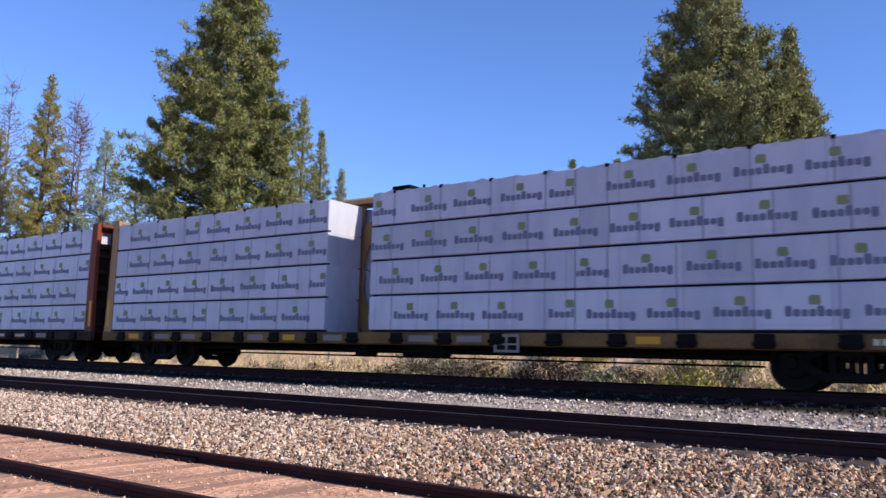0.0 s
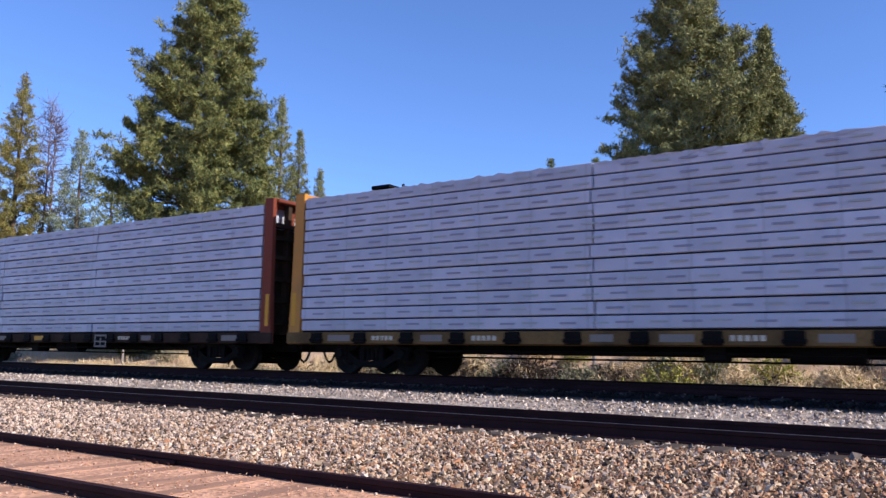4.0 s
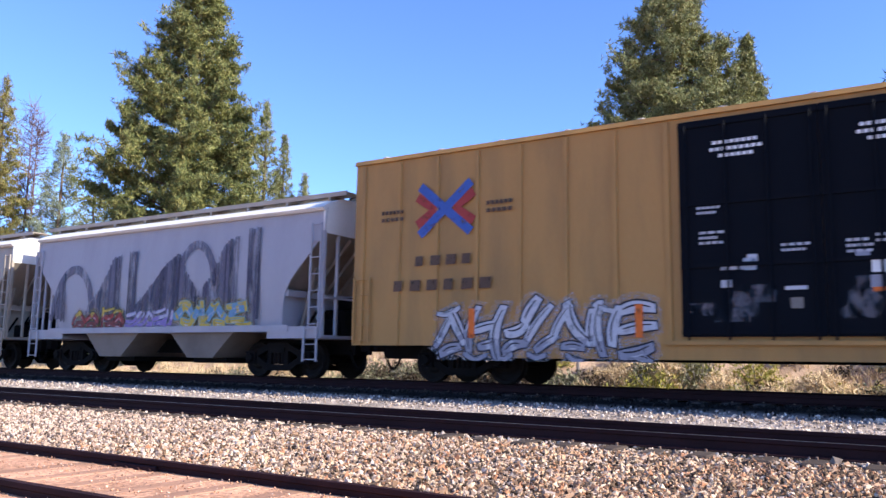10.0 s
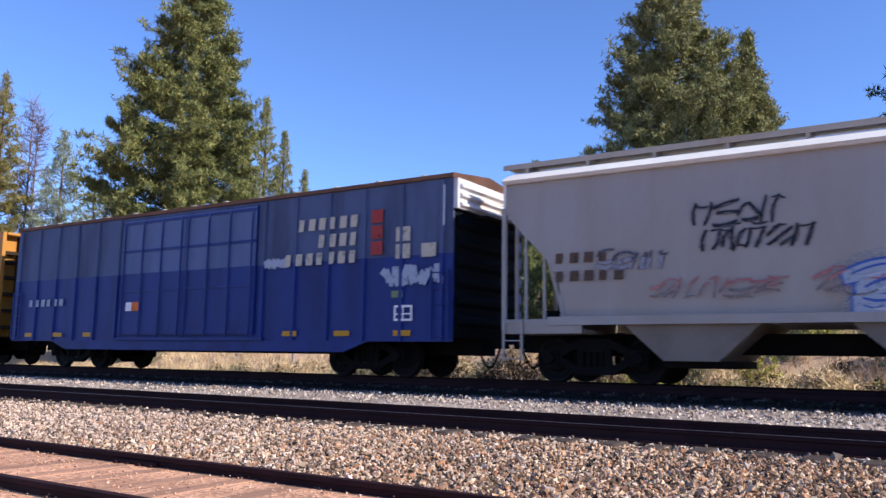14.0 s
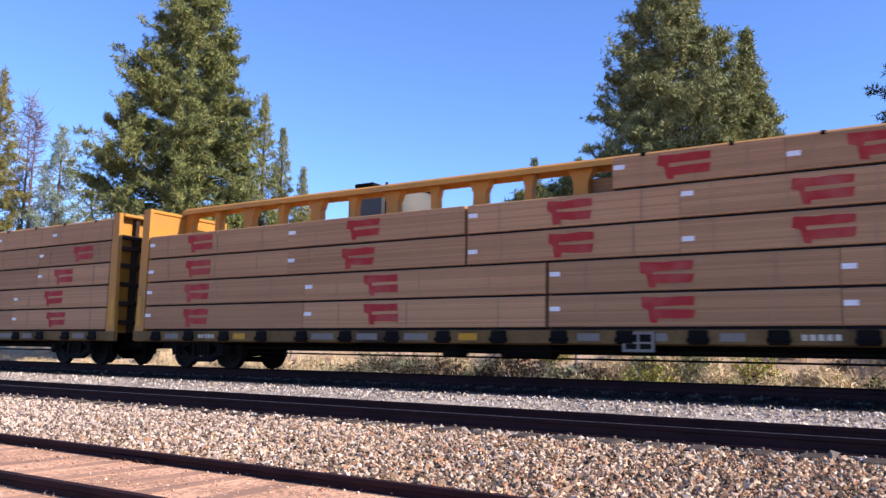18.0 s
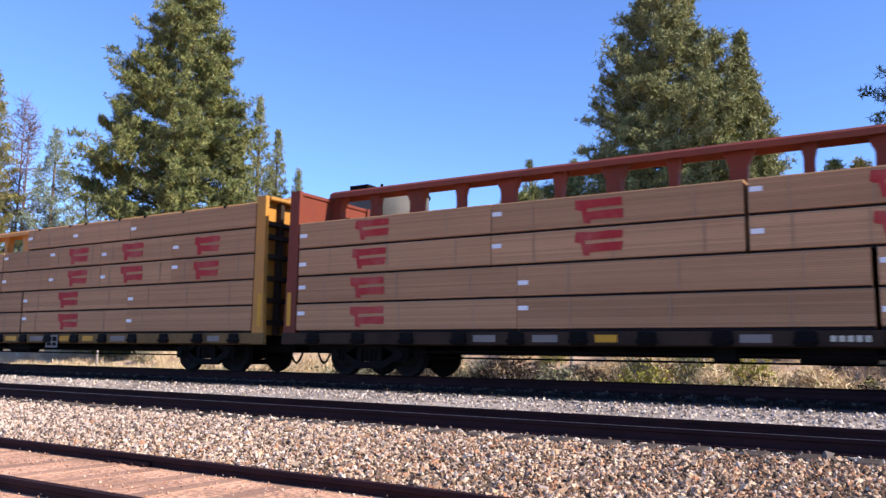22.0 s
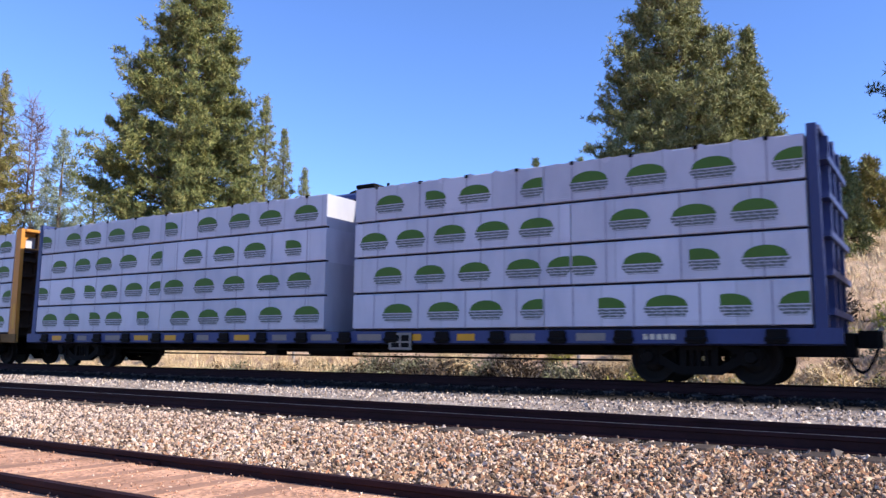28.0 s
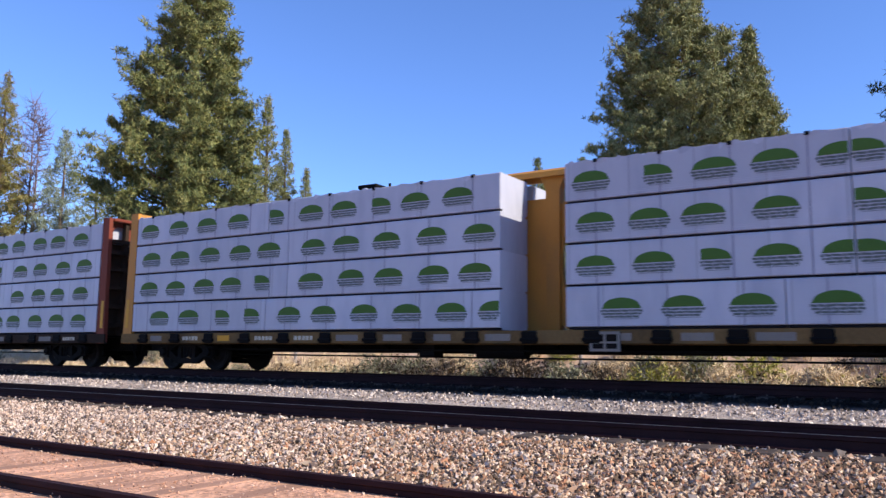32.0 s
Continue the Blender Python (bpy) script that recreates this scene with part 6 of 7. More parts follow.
        part("outlet_gate", Form().block(c - 0.62, c + 0.62, -1.1, 1.1, 0.34, 0.48, 0.02), STEEL_DARK, bay)
    truck(car, -H + 1.75)
    truck(car, H - 1.75)
    couplers(car, H + 0.05)
    rides(car, (x_left + x_right) / 2)
    return car, H, W


def shift_paint(car, dx):
    """Slides the lettering, graffiti and strips of a car along its side."""
    for ob in car.children:
        if ob.name.split(".")[0] in ("graffiti", "marking", "reflective_strip", "notice_box"):
            ob.location.x += dx


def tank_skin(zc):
    """Black paint with brown dust and painted sky light from the crown down to an uneven edge."""
    m = material("black_tank_paint_with_dusty_skylit_top", (0.0085, 0.0085, 0.009), 0.6, 0, 0.2, 4, 0.08, (0.022, 0.02, 0.018), 0.5, (0.4, 1, 1), gloss=0.15)
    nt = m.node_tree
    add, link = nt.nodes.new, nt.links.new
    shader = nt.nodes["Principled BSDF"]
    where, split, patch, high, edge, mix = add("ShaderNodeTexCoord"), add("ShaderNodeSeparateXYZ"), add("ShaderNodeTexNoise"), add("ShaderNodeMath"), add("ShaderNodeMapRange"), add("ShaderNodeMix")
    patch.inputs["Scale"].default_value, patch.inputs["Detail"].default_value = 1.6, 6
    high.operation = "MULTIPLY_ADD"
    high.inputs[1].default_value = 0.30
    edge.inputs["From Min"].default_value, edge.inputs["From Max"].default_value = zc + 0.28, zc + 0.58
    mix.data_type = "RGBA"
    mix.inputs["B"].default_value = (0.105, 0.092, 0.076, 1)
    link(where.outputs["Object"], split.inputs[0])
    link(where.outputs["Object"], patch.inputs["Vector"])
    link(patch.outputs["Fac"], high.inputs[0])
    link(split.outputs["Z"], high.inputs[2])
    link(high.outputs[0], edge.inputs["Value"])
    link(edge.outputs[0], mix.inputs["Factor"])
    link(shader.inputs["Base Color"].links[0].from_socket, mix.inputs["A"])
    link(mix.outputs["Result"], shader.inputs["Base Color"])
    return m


def tank_car(x_left, x_right):
    H = (x_right - x_left) / 2
    car = thing("tank_car", "black tank car with graffiti and orange markings on the main line", "freight car", "cars of the train")
    R, zc = 1.42, 2.30
    prof = [(-H + 0.58 - 0.55 * math.cos(a), R * math.sin(a)) for a in [math.pi / 2 * k / 8 for k in range(9)]]
    prof[0] = (prof[0][0], 0.02)
    prof += [(-p, r) for p, r in reversed(prof)]
    shell = Form().lathe(prof, 40, "x").moved(0, 0, zc)
    part("tank", shell, tank_skin(zc), car, "black tank with a dusty top painted lighter for sky light", smooth=True)
    dome = Form().lathe([(zc + R - 0.1, 0.45), (zc + R + 0.28, 0.45), (zc + R + 0.34, 0.40), (zc + R + 0.34, 0.02)], 20, "z")
    part("manway", dome, BLACK, car)
    rail = Form()
    for x in (-1.6, 1.6):
        for y in (-0.7, 0.7):
            rail.tube((x, y, zc + R - 0.2), (x, y, zc + R + 0.75), 0.02, 6)
    for y in (-0.7, 0.7):
        rail.tube((-1.6, y, zc + R + 0.75), (1.6, y, zc + R + 0.75), 0.02, 6).tube((-1.6, y, zc + R + 0.45), (1.6, y, zc + R + 0.45), 0.016, 6)
    part("safety_rail", rail, STEEL_DARK, car)
    for s in (-1, 1):
        f = Form().box(s * (H - 2.0) - 0.5, s * (H - 2.0) + 0.5, -1.1, 1.1, 0.72, 1.30)
        part("saddle", f, STEEL_DARK, car)
        f = Form().box(min(s * (H - 3.2), s * H), max(s * (H - 3.2), s * H), -0.36, 0.36, 0.55, 0.98).box(min(s * H, s * (H - 0.5)), max(s * H, s * (H - 0.5)), -1.45, 1.45, 0.92, 0.99)
        for y in (-1.42, 1.42):
            f.tube((s * (H - 0.06), y, 0.95), (s * (H - 0.06), y, 2.0), 0.02, 6)
        f.tube((s * (H - 0.06), -1.42, 2.0), (s * (H - 0.06), 1.42, 2.0), 0.02, 6)
        part("stub_sill", f, STEEL_DARK, car)
    ladder(car, 0.0, -1.47, 0.6, zc + R, 0.42, STEEL_DARK)
    pipe = Form().tube((-H + 2.5, -0.9, 0.62), (H - 2.5, -0.9, 0.62), 0.03, 6).tube((-H + 2.5, -0.5, 0.5), (H - 2.5, -0.5, 0.5), 0.03, 6).block(-0.5, 0.5, -0.5, 0.5, 0.45, 0.95)
    part("brake_rod", pipe, STEEL_DARK, car)
    truck(car, -H + 1.9)
    truck(car, H - 1.9)
    couplers(car, H + 0.02)
    rides(car, (x_left + x_right) / 2)
    return car, H


# ---- the train, car by car from its head ----
centrebeam(-22.42, YELLOW_PALE, "tan-yellow", seed=1, drop=0.17)
wrapped_load(-22.42, "word", 101, 0.43, 1.42)
centrebeam(-46.20, RED, "red-brown", seed=2, drop=0.17)
wrapped_load(-46.20, "word", 102, 0.444, 0.92)
centrebeam(-69.90, YELLOW, "yellow", seed=3, drop=0.17)
thin_load(-69.90, 2 * HALF_LOAD, 103)
centrebeam(-90.31, RED, "red-brown", half=9.48, seed=4, drop=0.17)
thin_load(-90.31, 18.96, 104)

# faded yellow box car
car, H, W = boxcar(-110.70, -91.69, 4.90, YELLOW_PALE, "faded yellow box car with blue-black doors and graffiti", DOOR_NAVY, 0.95, 9.5 - 2.50, 5.0, 5, roof_paint=YELLOW_PALE)
part("end_sheet", Form().box(H, H + 0.10, -W + 0.02, W - 0.02, 4.42, 4.87), ROOF, car, "pale sheet across the top of the end")
y = -W - 0.047
f = Form()
for a in (4.98, 5.68, 6.38):
    f.prism([(a, 3.50), (a + 0.30, 3.50), (a + 0.52, 4.05), (a + 0.10, 4.05)], y - 0.004, y)
part("painted_mark", f, INK["maroon"], car, "faded dark red painted mark")
words(car, "Railcar Pooling Experts", 3.8, 8.05, 3.12, y, INK["brown"], "dark faded lettering")
graffiti(car, 2.60, 7.75, 0.56, 1.62, y, 6, 0.24, ["gold", "gold", "red", "red"], "black", "sky", 51, "gold and red graffiti with a black rim and blue halo")
block_piece(car, -6.80, -4.35, 0.56, 1.76, y)
scribble(car, 2.8, 3.7, 3.6, 4.0, y, "brown", 53)
scribble(car, 2.6, 4.0, 1.9, 2.5, y, "red", 54, 0.03)
scribble(car, 8.3, 9.3, 2.6, 3.2, y, "red", 55, 0.03)
crossed_mark(car, -7.85, -6.45, 3.13, 4.34, y)
letters(car, -8.75, -7.3, 2.38, 2.56, y, INK["brown"], 4)
letters(car, -8.70, -6.4, 1.92, 2.10, y, INK["brown"], 6)
panel("reflective_strip", car, 8.0, 9.0, 0.86, 1.0, y, DECAL_YELLOW)
notice(car, 7.2, 7.62, 1.28, 1.62, y - 0.008, WHITE, "white stencilled box")

# dark red-brown box car
car, H, W = boxcar(-130.70, -111.78, 4.92, BROWN, "dark red-brown box car with graffiti along its sill", BROWN, 0.85, 9.46 - 2.40, 4.82, 6, over=0.0, stand=0.09, roof_paint=BROWN)
part("end_sheet", Form().box(H, H + 0.10, -W + 0.02, W - 0.02, 4.52, 4.89), ROOF, car, "pale sheet across the top of the end")
y = -W - 0.093
part("roof_fascia", Form().prism([(-W - 0.05, 4.86), (-W - 0.05, 5.06), (-W + 0.3, 5.12), (-W + 0.3, 4.86)], -5.42, 4.78, "x"), RUST, car, "dark rusted fascia over the doors")
graffiti(car, -9.35, -5.90, 0.62, 1.95, y, 4, 0.36, ["sky", "pale", "teal"], "navy", "cream", 61, "blue and green-grey graffiti on a cream patch")
graffiti(car, -5.40, -2.30, 0.60, 2.10, y, 4, 0.33, ["white", "white", "pale"], "navy", "cream", 62, "white graffiti with a dark rim")
graffiti(car, 2.60, 8.45, 0.58, 2.05, y, 7, 0.25, ["pink", "pink", "violet", "blue"], "navy", "teal", 63, "pink and violet graffiti with a teal halo")
scribble(car, 2.7, 3.35, 2.5, 2.85, y, "teal", 64, 0.06)
for k in range(4):
    panel("notice_panel", car, -9.2 + k * 0.85, -8.75 + k * 0.85, 1.95 - 0.5 * (k % 2), 2.18 - 0.5 * (k % 2), y - 0.012, INK["cream"])
for k in range(3):
    marks("marking", car, 7.85 + 0.5 * (k % 2), 8.4 + 0.5 * (k % 2), 1.78 + 0.16 * k, 1.86 + 0.16 * k, y - 0.012, INK["cream"], 3)
notice(car, 7.95, 8.42, 1.42, 1.72, y - 0.012, WHITE, "white stencilled box")
for x in (-8.9, -6.3, -3.4, 3.2, 6.1, 8.6):
    panel("reflective_strip", car, x, x + 0.5, 0.88, 1.0, y - 0.014, DECAL_YELLOW)

# golden yellow box car
car, H, W = boxcar(-151.02, -131.67, 4.92, YELLOW_BOX, "golden yellow box car with blue-black doors and graffiti", DOOR_NAVY, 0.95, 9.675 - 2.28, 4.68, 7, roof_paint=YELLOW_BOX)
part("end_sheet", Form().box(H, H + 0.10, -W + 0.02, W - 0.02, 4.44, 4.89), ROOF, car, "pale sheet across the top of the end")
y = -W - 0.047
plate = panel("name_plate", car, 6.25, 8.60, 3.50, 4.02, y, INK["navy"], "dark blue painted panel with white shapes", 0.008)
f = Form()
for a in (6.42, 7.12, 7.80):
    f.prism([(a, 3.58), (a + 0.34, 3.58), (a + 0.62, 3.94), (a + 0.10, 3.94)], y - 0.012, y - 0.008)
part("painted_mark", f, WHITE, plate)
words(car, "Railcar Pooling", 6.36, 8.44, 2.95, y, INK["brown"], "dark slanted lettering")
words(car, "Experts", 6.86, 7.93, 2.66, y, INK["brown"], "dark slanted lettering")
letters(car, 6.96, 7.93, 2.36, 2.50, y, INK["brown"], 7)
graffiti(car, 6.25, 8.75, 0.62, 1.80, y, 3, 0.44, ["white", "pale", "pale"], "navy", None, 71, "pale blue bubble graffiti with a dark rim")
graffiti(car, 2.55, 6.05, 0.62, 1.40, y, 6, 0.17, ["pale", "cream"], "grey", None, 72, "faded grey graffiti")
graffiti(car, -7.35, -2.75, 0.52, 1.70, y, 7, 0.20, ["white", "white", "grey"], "black", None, 73, "white and grey-teal graffiti")
crossed_mark(car, -7.93, -6.51, 3.13, 4.25, y)
letters(car, -7.97, -6.40, 2.49, 2.70, y, INK["brown"], 4)
letters(car, -8.53, -5.94, 1.96, 2.19, y, INK["brown"], 6)
for x0 in (-8.89, -6.21):
    marks("marking", car, x0, x0 + 0.62, 3.52, 3.60, y, INK["brown"], 5)
    marks("marking", car, x0, x0 + 0.62, 3.68, 3.76, y, INK["brown"], 6)
for x in (-6.6, -3.1, 3.0, 5.7, 8.95):
    panel("reflective_strip", car, x, x + 0.14, 0.95, 1.55, y - 0.012, INK["orange"], "upright orange strip")

# covered hoppers
car, H, W = hopper(-163.84, -152.0, GREY_COOL, "pale grey covered hopper with purple graffiti")
y = -W - 0.012
GREYED = ["plum", "plum_dark", "plum_pale", "plum"]
arch(car, -5.0, -2.9, 1.7, 1.45, y, INK["plum_pale"], 0.26, "washed purple arch of spray paint")
drips(car, [(-5.1, 1.6), (-4.7, 2.3), (-4.35, 3.0), (-4.3, 1.7)], 1.5, y - 0.002, GREYED, 80, "purple-grey run-down spray paint")
drips(car, [(-3.3, 1.8), (-2.6, 2.5), (-2.1, 3.3), (-1.75, 3.35)], 1.5, y - 0.002, GREYED, 84, "purple-grey run-down spray paint")
drips(car, [(-1.4, 3.4), (-1.04, 3.42)], 1.4, y - 0.002, GREYED, 85, "purple-grey run-down spray paint")
drips(car, [(-1.0, 1.9), (-0.3, 2.5), (0.2, 3.0), (0.7, 3.3), (1.0, 2.8), (1.5, 2.2)], 1.5, y - 0.002, GREYED, 86, "purple-grey run-down spray paint")
arch(car, 0.6, 2.25, 2.3, 1.25, y, INK["plum_pale"], 0.24, "washed purple arch of spray paint")
drips(car, [(1.3, 1.9), (2.0, 2.6), (2.5, 3.4), (3.0, 3.6)], 1.5, y - 0.002, GREYED, 87, "purple-grey run-down spray paint")
drips(car, [(3.32, 3.7), (3.78, 3.75)], 1.3, y - 0.002, GREYED, 88, "purple-grey run-down spray paint")
graffiti(car, -3.84, -1.40, 1.28, 1.80, y - 0.006, 4, 0.14, ["gold", "red", "maroon"], "black", None, 81, "dark red graffiti letters")
graffiti(car, -1.35, 0.66, 1.28, 1.75, y - 0.006, 5, 0.08, ["white", "violet"], "violet", None, 82, "thin white and violet graffiti")
graffiti(car, 0.75, 3.35, 1.28, 1.95, y - 0.006, 4, 0.18, ["gold", "sky", "gold"], "teal", None, 83, "yellow and light blue graffiti")
shift_paint(car, 0.14)
car, H, W = hopper(-176.60, -165.30, GREY, "pale beige covered hopper with rust stains and faded graffiti")
for x, z1 in ((-4.97, 2.45), (-2.24, 1.89), (-0.27, 1.90), (1.69, 1.92), (4.25, 2.36)):
    panel("reflective_strip", car, x, x + 0.13, 1.45, z1, y, DECAL_YELLOW, "upright yellow strip")
letters(car, -4.6, -3.0, 1.95, 2.12, y, INK["grey"], 6)
letters(car, -4.6, -3.7, 2.35, 2.50, y, INK["grey"], 4)
scribble(car, -3.1, -1.9, 1.3, 1.5, y, "pink", 91, 0.06)
scribble(car, -3.9, -2.2, 1.9, 2.1, y, "grey", 92, 0.05)
arch(car, -1.9, 1.9, 1.36, 0.95, y, INK["washed"], 0.20, "washed grey arch of paint")
scribble(car, -1.2, 1.2, 1.45, 1.85, y - 0.004, "washed_teal", 93, 0.14, "washed-out green paint")
notice(car, 2.56, 2.98, 1.50, 1.76, y, INK["black"], "dark stencilled box")
shift_paint(car, 0.45)
car, H, W = hopper(-189.20, -178.12, WHITE_CAR, "weathered white ribbed covered hopper with dark letter shapes", True, slope=SLOPE_SUNLIT)
y = -W - 0.075
def uprights(x, z0, z1, n, ink):
    """One plain bar, or two side by side, the size of a painted letter."""
    f = Form()
    for q in range(n):
        a = x + 0.08 + 0.27 * q + (0.12 if n == 1 else 0)
        f.prism([(a - 0.06, z0), (a + 0.065, z0), (a + 0.075, z1), (a - 0.06, z1)], y - 0.004, y)
    part("marking", f, ink, car, "dark upright painted bar")


for x, n in zip((-2.34, -1.30, -0.20, 0.62, 1.60), (2, 2, 1, 2, 2)):
    uprights(x, 3.22, 3.62, n, INK["black"])
for x, n in zip((-3.31, -2.36, -1.40, -0.40, 0.62, 1.60, 2.58), (1, 2, 2, 1, 1, 1, 2)):
    uprights(x, 2.58, 3.0, n, INK["black" if x > -3 else "grey"])
letters(car, -4.49, -3.85, 2.42, 2.66, y, INK["grey"], 2)
letters(car, -4.46, -2.72, 1.93, 2.15, y, INK["grey"], 6)
letters(car, -1.45, 1.63, 2.05, 2.26, y, INK["pale"], 8)
graffiti(car, -4.4, 1.7, 1.30, 1.92, y, 9, 0.20, ["grey", "plum_pale", "violet"], "plum_pale", None, 94, "washed grey and violet graffiti")
scribble(car, -5.7, -4.8, 3.6, 3.9, y, "black", 95, 0.05)
scribble(car, 2.4, 3.7, 2.0, 2.3, y, "black", 96, 0.05)
for x in (-3.87, -1.2, 0.75, 3.2):
    panel("reflective_strip", car, x, x + 0.15, 1.40, 1.92, y - 0.01, DECAL_YELLOW, "upright yellow strip")
notice(car, 3.4, 3.83, 1.45, 1.76, y - 0.005, WHITE, "white stencilled box")
shift_paint(car, 0.14)
car, H, W = hopper(-202.08, -190.70, GREY_PLAIN, "pale grey covered hopper with light blue graffiti", slope=SLOPE_SUNLIT)
y = -W - 0.012
graffiti(car, -2.1, -0.6, 2.80, 3.30, y, 4, 0.045, ["black", "black"], "black", None, 97, "thin dark grey sprayed letters")
graffiti(car, -2.0, -0.1, 2.35, 2.80, y, 5, 0.045, ["black", "black"], "black", None, 98, "thin dark grey sprayed letters")
graffiti(car, 0.40, 3.90, 1.30, 2.15, y, 5, 0.30, ["pale", "pale"], "blue", None, 99, "light blue bubble graffiti")
letters(car, -4.77, -3.6, 2.30, 2.50, y, INK["brown"], 4)
letters(car, -4.77, -3.3, 1.95, 2.15, y, INK["brown"], 5)
graffiti(car, -2.9, -0.7, 1.55, 1.95, y, 5, 0.035, ["salmon", "washed"], "washed", None, 100, "faded reddish tag")
graffiti(car, -0.2, 1.2, 1.55, 2.0, y, 3, 0.04, ["salmon", "washed"], "washed", None, 103, "faded reddish tag")
graffiti(car, -3.9, -2.6, 2.12, 2.5, y, 4, 0.05, ["black", "grey"], "grey", None, 104, "dark sprayed letters")
scribble(car, 3.2, 5.0, 1.4, 1.9, y, "red", 102, 0.02)
shift_paint(car, 0.25)

# blue box car
# near-black end paint stands in for shade below the white top
car, H, W = boxcar(-219.71, -203.25, 4.30, BLUE, "blue box car with a weathered grey-blue upper half", BLUE, 1.0, 8.23 - 2.78, 5.33, 12, 0.80, BLUE_PALE, end_paint=DOOR_NAVY, roof_paint=RUST, stand=0.06, marked=False)
part("end_sheet", Form().box(H, H + 0.10, -W + 0.02, W - 0.02, 3.62, 4.27), RUSTY_WHITE, car, "rust-streaked white upper end")
for z in (3.70, 3.90, 4.10):
    part("end_rib", Form().prism([(H + 0.10, z - 0.07), (H + 0.17, z - 0.02), (H + 0.17, z + 0.02), (H + 0.10, z + 0.07)], -W + 0.1, W - 0.1), RUSTY_WHITE, car)
part("end_platform", Form().block(H + 0.10, H + 0.45, -0.9, 0.9, 3.46, 3.52, 0.01), STEEL_DARK, car)
y = -W - 0.047
letters(car, 3.9, 5.8, 3.40, 3.68, y, INK["cream"], 6, "cream letter shapes")
letters(car, 4.54, 5.8, 2.98, 3.28, y, INK["cream"], 4)
letters(car, 3.5, 5.8, 2.58, 2.86, y, INK["cream"], 7)
for k in range(3):
    panel("marking", car, 6.1, 6.42, 2.72 + 0.36 * k, 3.02 + 0.36 * k, y, INK["red"], "faded red letter shape")
for a, b, lo, hi in ((6.79, 7.17, 2.6, 2.92), (6.79, 7.17, 2.98, 3.30), (7.47, 7.84, 2.6, 2.9)):
    panel("paint_patch", car, a, b, lo, hi, y, INK["cream"], "square cream paint patch")
scribble(car, 6.5, 8.0, 2.0, 2.45, y, "pale", 121, 0.16, "pale brushed-over paint")
scribble(car, 2.8, 3.6, 2.55, 2.8, y, "pale", 122, 0.10, "pale brushed-over paint")
panel("sticker", car, -2.15, -1.82, 1.62, 1.86, -W - 0.115, INK["orange"], "orange sticker")
panel("sticker", car, -2.41, -2.16, 1.62, 1.86, -W - 0.115, WHITE, "white sticker")
notice(car, 6.78, 7.26, 1.24, 1.58, y, WHITE, "white stencilled box")
panel("sticker", car, 6.70, 7.0, 1.75, 1.90, y, PRINT_LIME, "green sticker")
letters(car, -7.3, -5.4, 1.84, 2.05, y, INK["pale"], 6)
for x in (-7.4, -5.9, -4.4, 3.5, 5.1, 6.77):
    panel("reflective_strip", car, x, x + 0.45, 0.92, 1.04, y, DECAL_YELLOW)

# bare lumber
UP, DOWN = (0, 5.25, 10.35, 14.82, 18.62), (0, 5.85, 12.22, 17.38)
centrebeam(-243.60, YELLOW, "yellow", seed=20, drop=0.08, solid=True)
bare_load(-243.60, 200, (0, 3.6, 6.12, 10.02, 12.44, 17.3), (0, 5.48, 10.02, 12.44, 17.3), (11.8, 16.1),
          ((2.1, 5.06, 11.44, 13.78), (2.05, 5.06, 11.44, 13.78), (2.02, 11.41, 13.8, 19.6), (2.08, 7.82, 11.36, 13.76, 19.6), (17.4, 20.4)))
centrebeam(-267.60, YELLOW, "yellow", seed=21, drop=0.08, solid=True)
bare_load(-267.60, 201, DOWN, UP, (13.55, 16.62, 19.75),
          ((2.05, 8.14, 14.57, 19.58), (2.04, 8.12, 14.55, 19.61), (2.04, 7.43, 12.68, 17.16, 20.84), (2.07, 7.56, 12.65, 17.17, 20.87), (14.9, 18.06, 21.08)))
centrebeam(-291.60, YELLOW, "yellow", seed=22, drop=0.08, solid=True)
bare_load(-291.60, 202, DOWN, UP, (13.55, 16.12, 19.25),
          ((8.17, 14.7, 19.76), (2.19, 8.16, 14.7, 19.56), (1.2, 7.54, 12.7, 20.01), (1.21, 7.56, 12.65, 20.91), (14.95,)))
centrebeam(-315.55, RED, "red-brown", seed=23, drop=0.08, solid=True)
bare_load(-315.55, 203, DOWN, (0, 5.25, 10.3, 14.12, 17.93), (13.5, 16.7, 19.75),
          ((2.1, 14.67), (2.08, 13.66), (2.1, 7.57, 12.67, 16.52, 20.18), (2.17, 7.59, 12.65, 16.52, 20.2), (14.85, 18.07, 21.06)))
centrebeam(-339.30, YELLOW, "yellow", seed=24, drop=0.08, solid=True)
bare_load(-339.30, 204, DOWN, (0, 7.05, 10.92, 13.5, 16.05, 19.16), (12.22, 14.6, 17.32),
          ((2.0, 8.17, 14.65), (2.04, 8.16, 14.58), (5.05, 9.38, 14.95, 17.48, 20.51), (5.09, 9.4, 14.95, 17.46, 20.51), ()))
centrebeam(-363.09, RED, "red-brown", seed=25, drop=0.08, solid=True)
bare_load(-363.09, 205, (0, 5.93, 12.33, 17.47, 19.95), (0, 5.3, 11.08, 15.6, 19.95), (17.5,),
          ((2.17, 8.27, 14.71, 18.85, 21.28), (2.19, 8.23, 14.74, 18.88, 21.26), (2.21, 7.62, 17.94, 21.24), (1.47, 5.34, 11.54, 16.07, 20.32), (19.69,)))

# black tank car
car, H = tank_car(-381.9, -364.2)


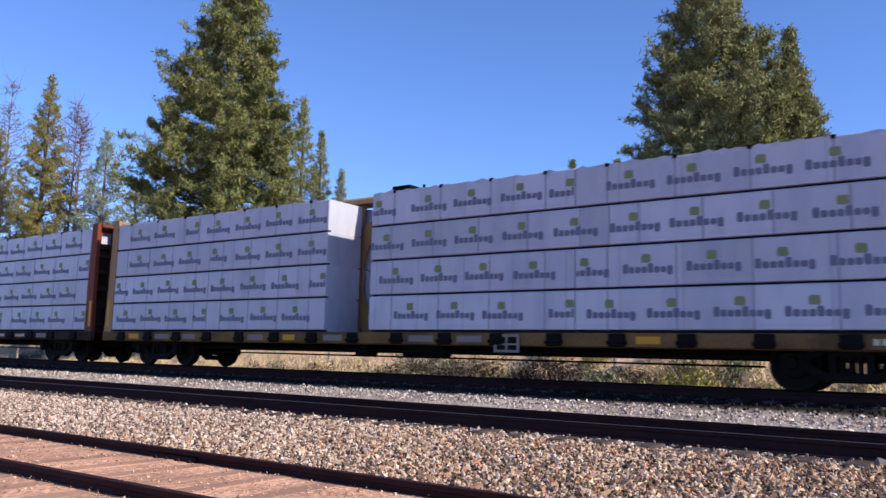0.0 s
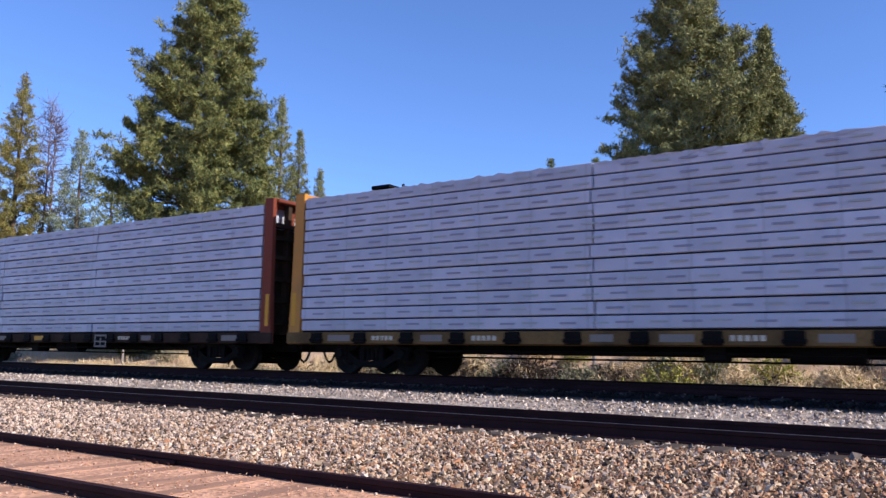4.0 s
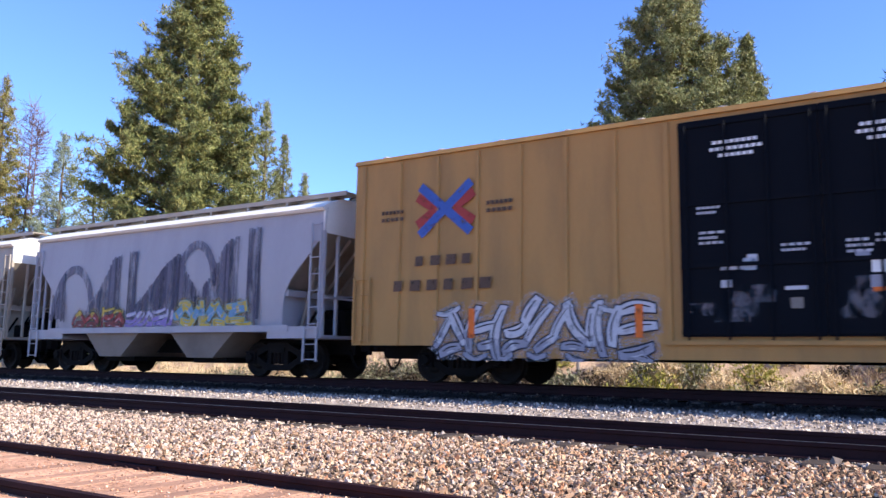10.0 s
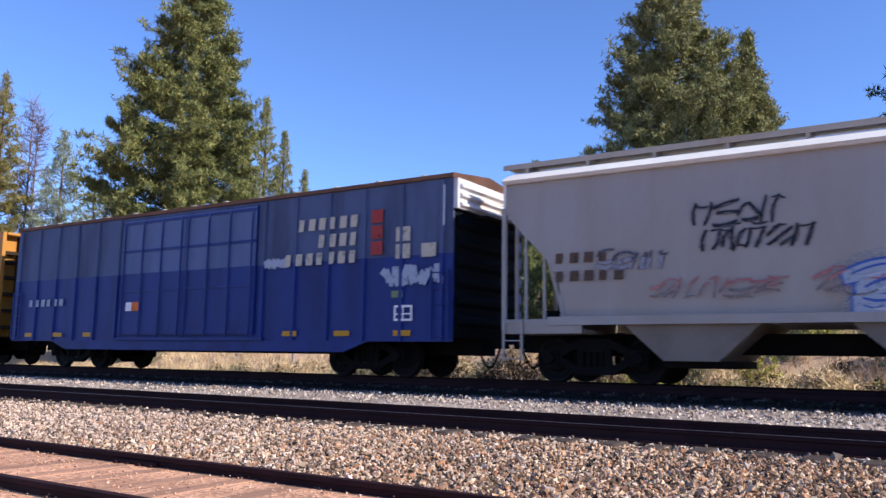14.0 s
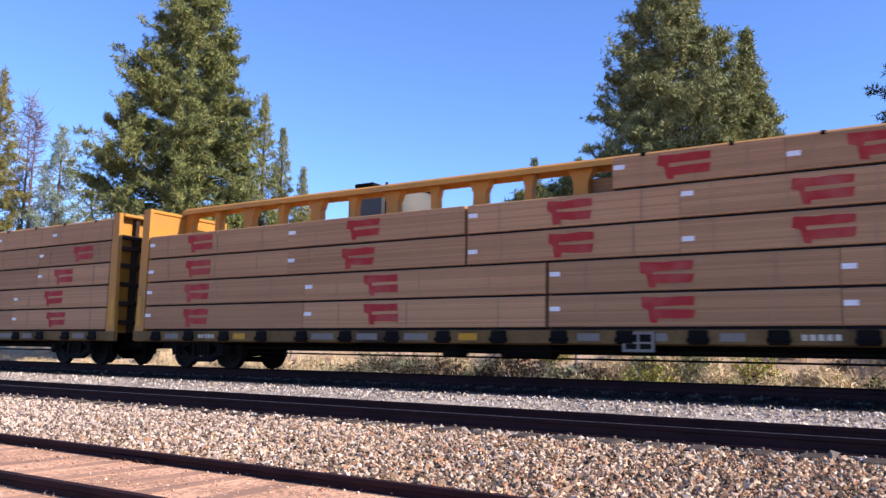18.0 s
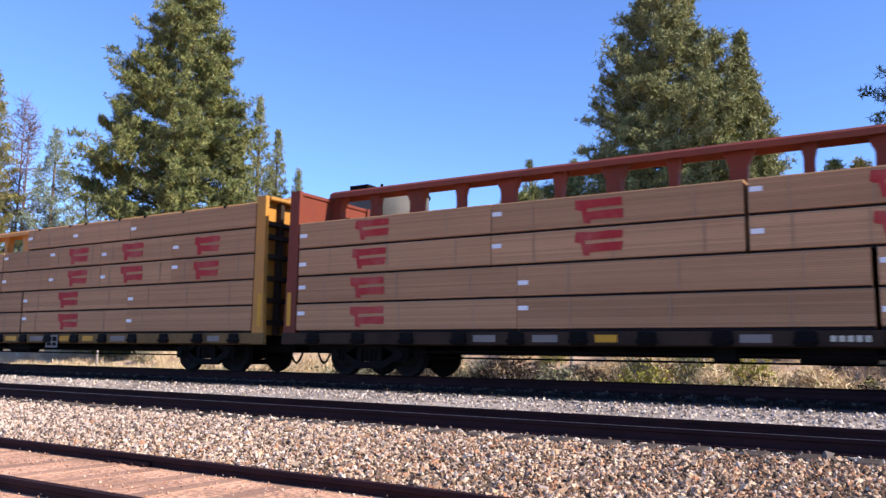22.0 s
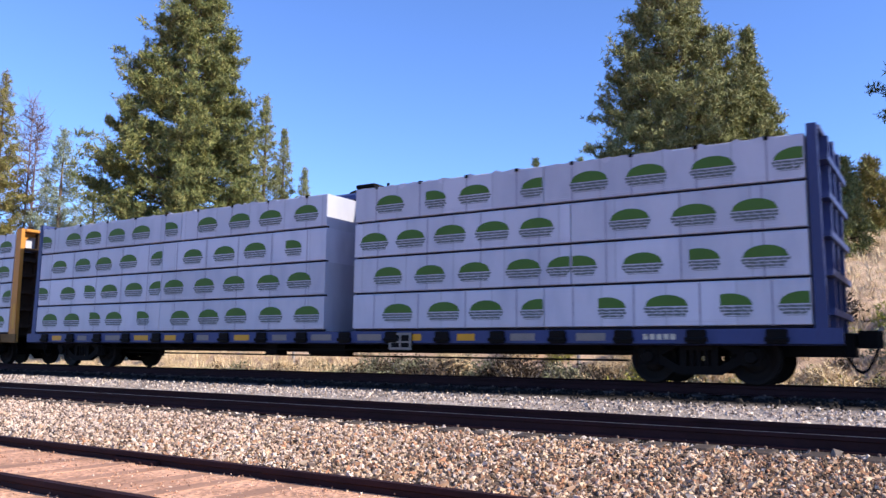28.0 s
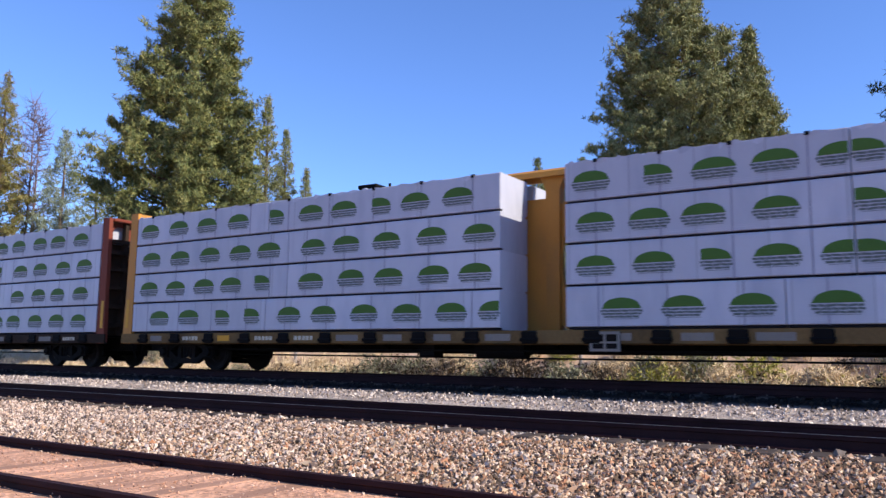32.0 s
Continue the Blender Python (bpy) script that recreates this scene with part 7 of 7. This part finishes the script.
def laid_round(ob, R=1.42, zc=2.30):
    """Lays a flat marking on the tank's round side."""
    for v in ob.data.vertices:
        proud = 1.435 + v.co.y
        v.co.y = -math.sqrt(max(0.05, R * R - (v.co.z - zc) ** 2)) - 0.012 + max(-0.02, proud)
    return ob


y = -1.435
for x, z0, z1 in ((-8.35, 1.85, 2.75), (-5.1, 2.15, 2.60), (0.85, 2.15, 2.60), (4.6, 2.1, 2.65), (7.4, 2.1, 2.75)):
    laid_round(panel("marking", car, x, x + 0.12, z0, z1, y, DECAL_YELLOW, "upright yellow bar"))
for x0, x1, n, z0, z1 in ((-7.47, -7.02, 4, 1.98, 2.18), (-6.81, -6.05, 6, 1.95, 2.15)):
    for i in range(n):
        w = (x1 - x0) / n
        laid_round(panel("marking", car, x0 + i * w, x0 + (i + 0.76) * w, z0, z1, y, INK["gold"], "orange letter bar"))
for row in range(3):
    laid_round(panel("marking", car, -7.47, -7.1 + 0.05 * row, 1.82 - 0.11 * row, 1.86 - 0.11 * row, y, INK["gold"], "orange small print"))
    laid_round(panel("marking", car, -6.4, -6.0 - 0.06 * row, 1.80 - 0.11 * row, 1.84 - 0.11 * row, y, INK["gold"], "orange small print"))
TAGS = ((-8.5, -7.6, 1.65, 2.80, 2, 0.07, ["white", "pale"], "grey", 191), (-6.9, -6.0, 1.62, 1.9, 3, 0.05, ["grey", "grey"], "grey", 192), (-5.0, -3.5, 2.14, 2.42, 4, 0.07, ["pale", "grey"], "grey", 193),
        (-4.7, -3.8, 1.88, 2.06, 4, 0.045, ["white", "pale"], "grey", 194), (-5.7, -4.9, 1.60, 1.88, 3, 0.05, ["grey", "grey"], "grey", 195), (-5.1, -3.9, 1.36, 1.52, 4, 0.04, ["pale", "grey"], "grey", 196),
        (-3.4, -2.2, 1.65, 1.85, 3, 0.05, ["white", "pale"], "grey", 202), (-2.0, -0.2, 2.2, 2.5, 4, 0.05, ["grey", "pale"], "grey", 203),
        (1.0, 3.05, 2.38, 2.56, 6, 0.04, ["grey", "pale"], "grey", 197), (1.0, 3.0, 2.10, 2.28, 5, 0.05, ["pale", "grey"], "grey", 198), (4.75, 5.7, 2.1, 2.35, 3, 0.05, ["grey", "pale"], "grey", 199), (0.9, 2.0, 1.62, 1.78, 3, 0.04, ["grey", "grey"], "grey", 204))
for x0, x1, z0, z1, n, fat, fills, rim, seed in TAGS:
    laid_round(graffiti(car, x0, x1, z0, z1, y, n, fat, fills, rim, None, seed, "pale sprayed tag on black steel"))
laid_round(panel("marking", car, 3.2, 3.98, 2.06, 2.28, y, DECAL_YELLOW, "yellow panel"))
laid_round(panel("marking", car, 6.25, 7.32, 2.08, 2.40, y, DIRTY_PAD, "grey painted panel"))
laid_round(notice(car, 5.8, 6.3, 1.50, 1.75, y, INK["grey"], "grey stencilled box"))

# lumber in printed wrap
for i, (x, paint, word, g, w) in enumerate(((-406.25, NAVY, "dark blue", 0.549, 0.88), (-430.1, YELLOW, "yellow", 0.56, 0.94), (-453.95, YELLOW, "yellow", 0.562, 1.46), (-477.9, RED, "red-brown", 0.5, 1.0))):
    centrebeam(x, paint, word, seed=40 + i, closed=(i == 0), drop=0.17, sill_paint=NAVY if i == 0 else None)
    wrapped_load(x, "dome", 300 + i, g, w)

motions()
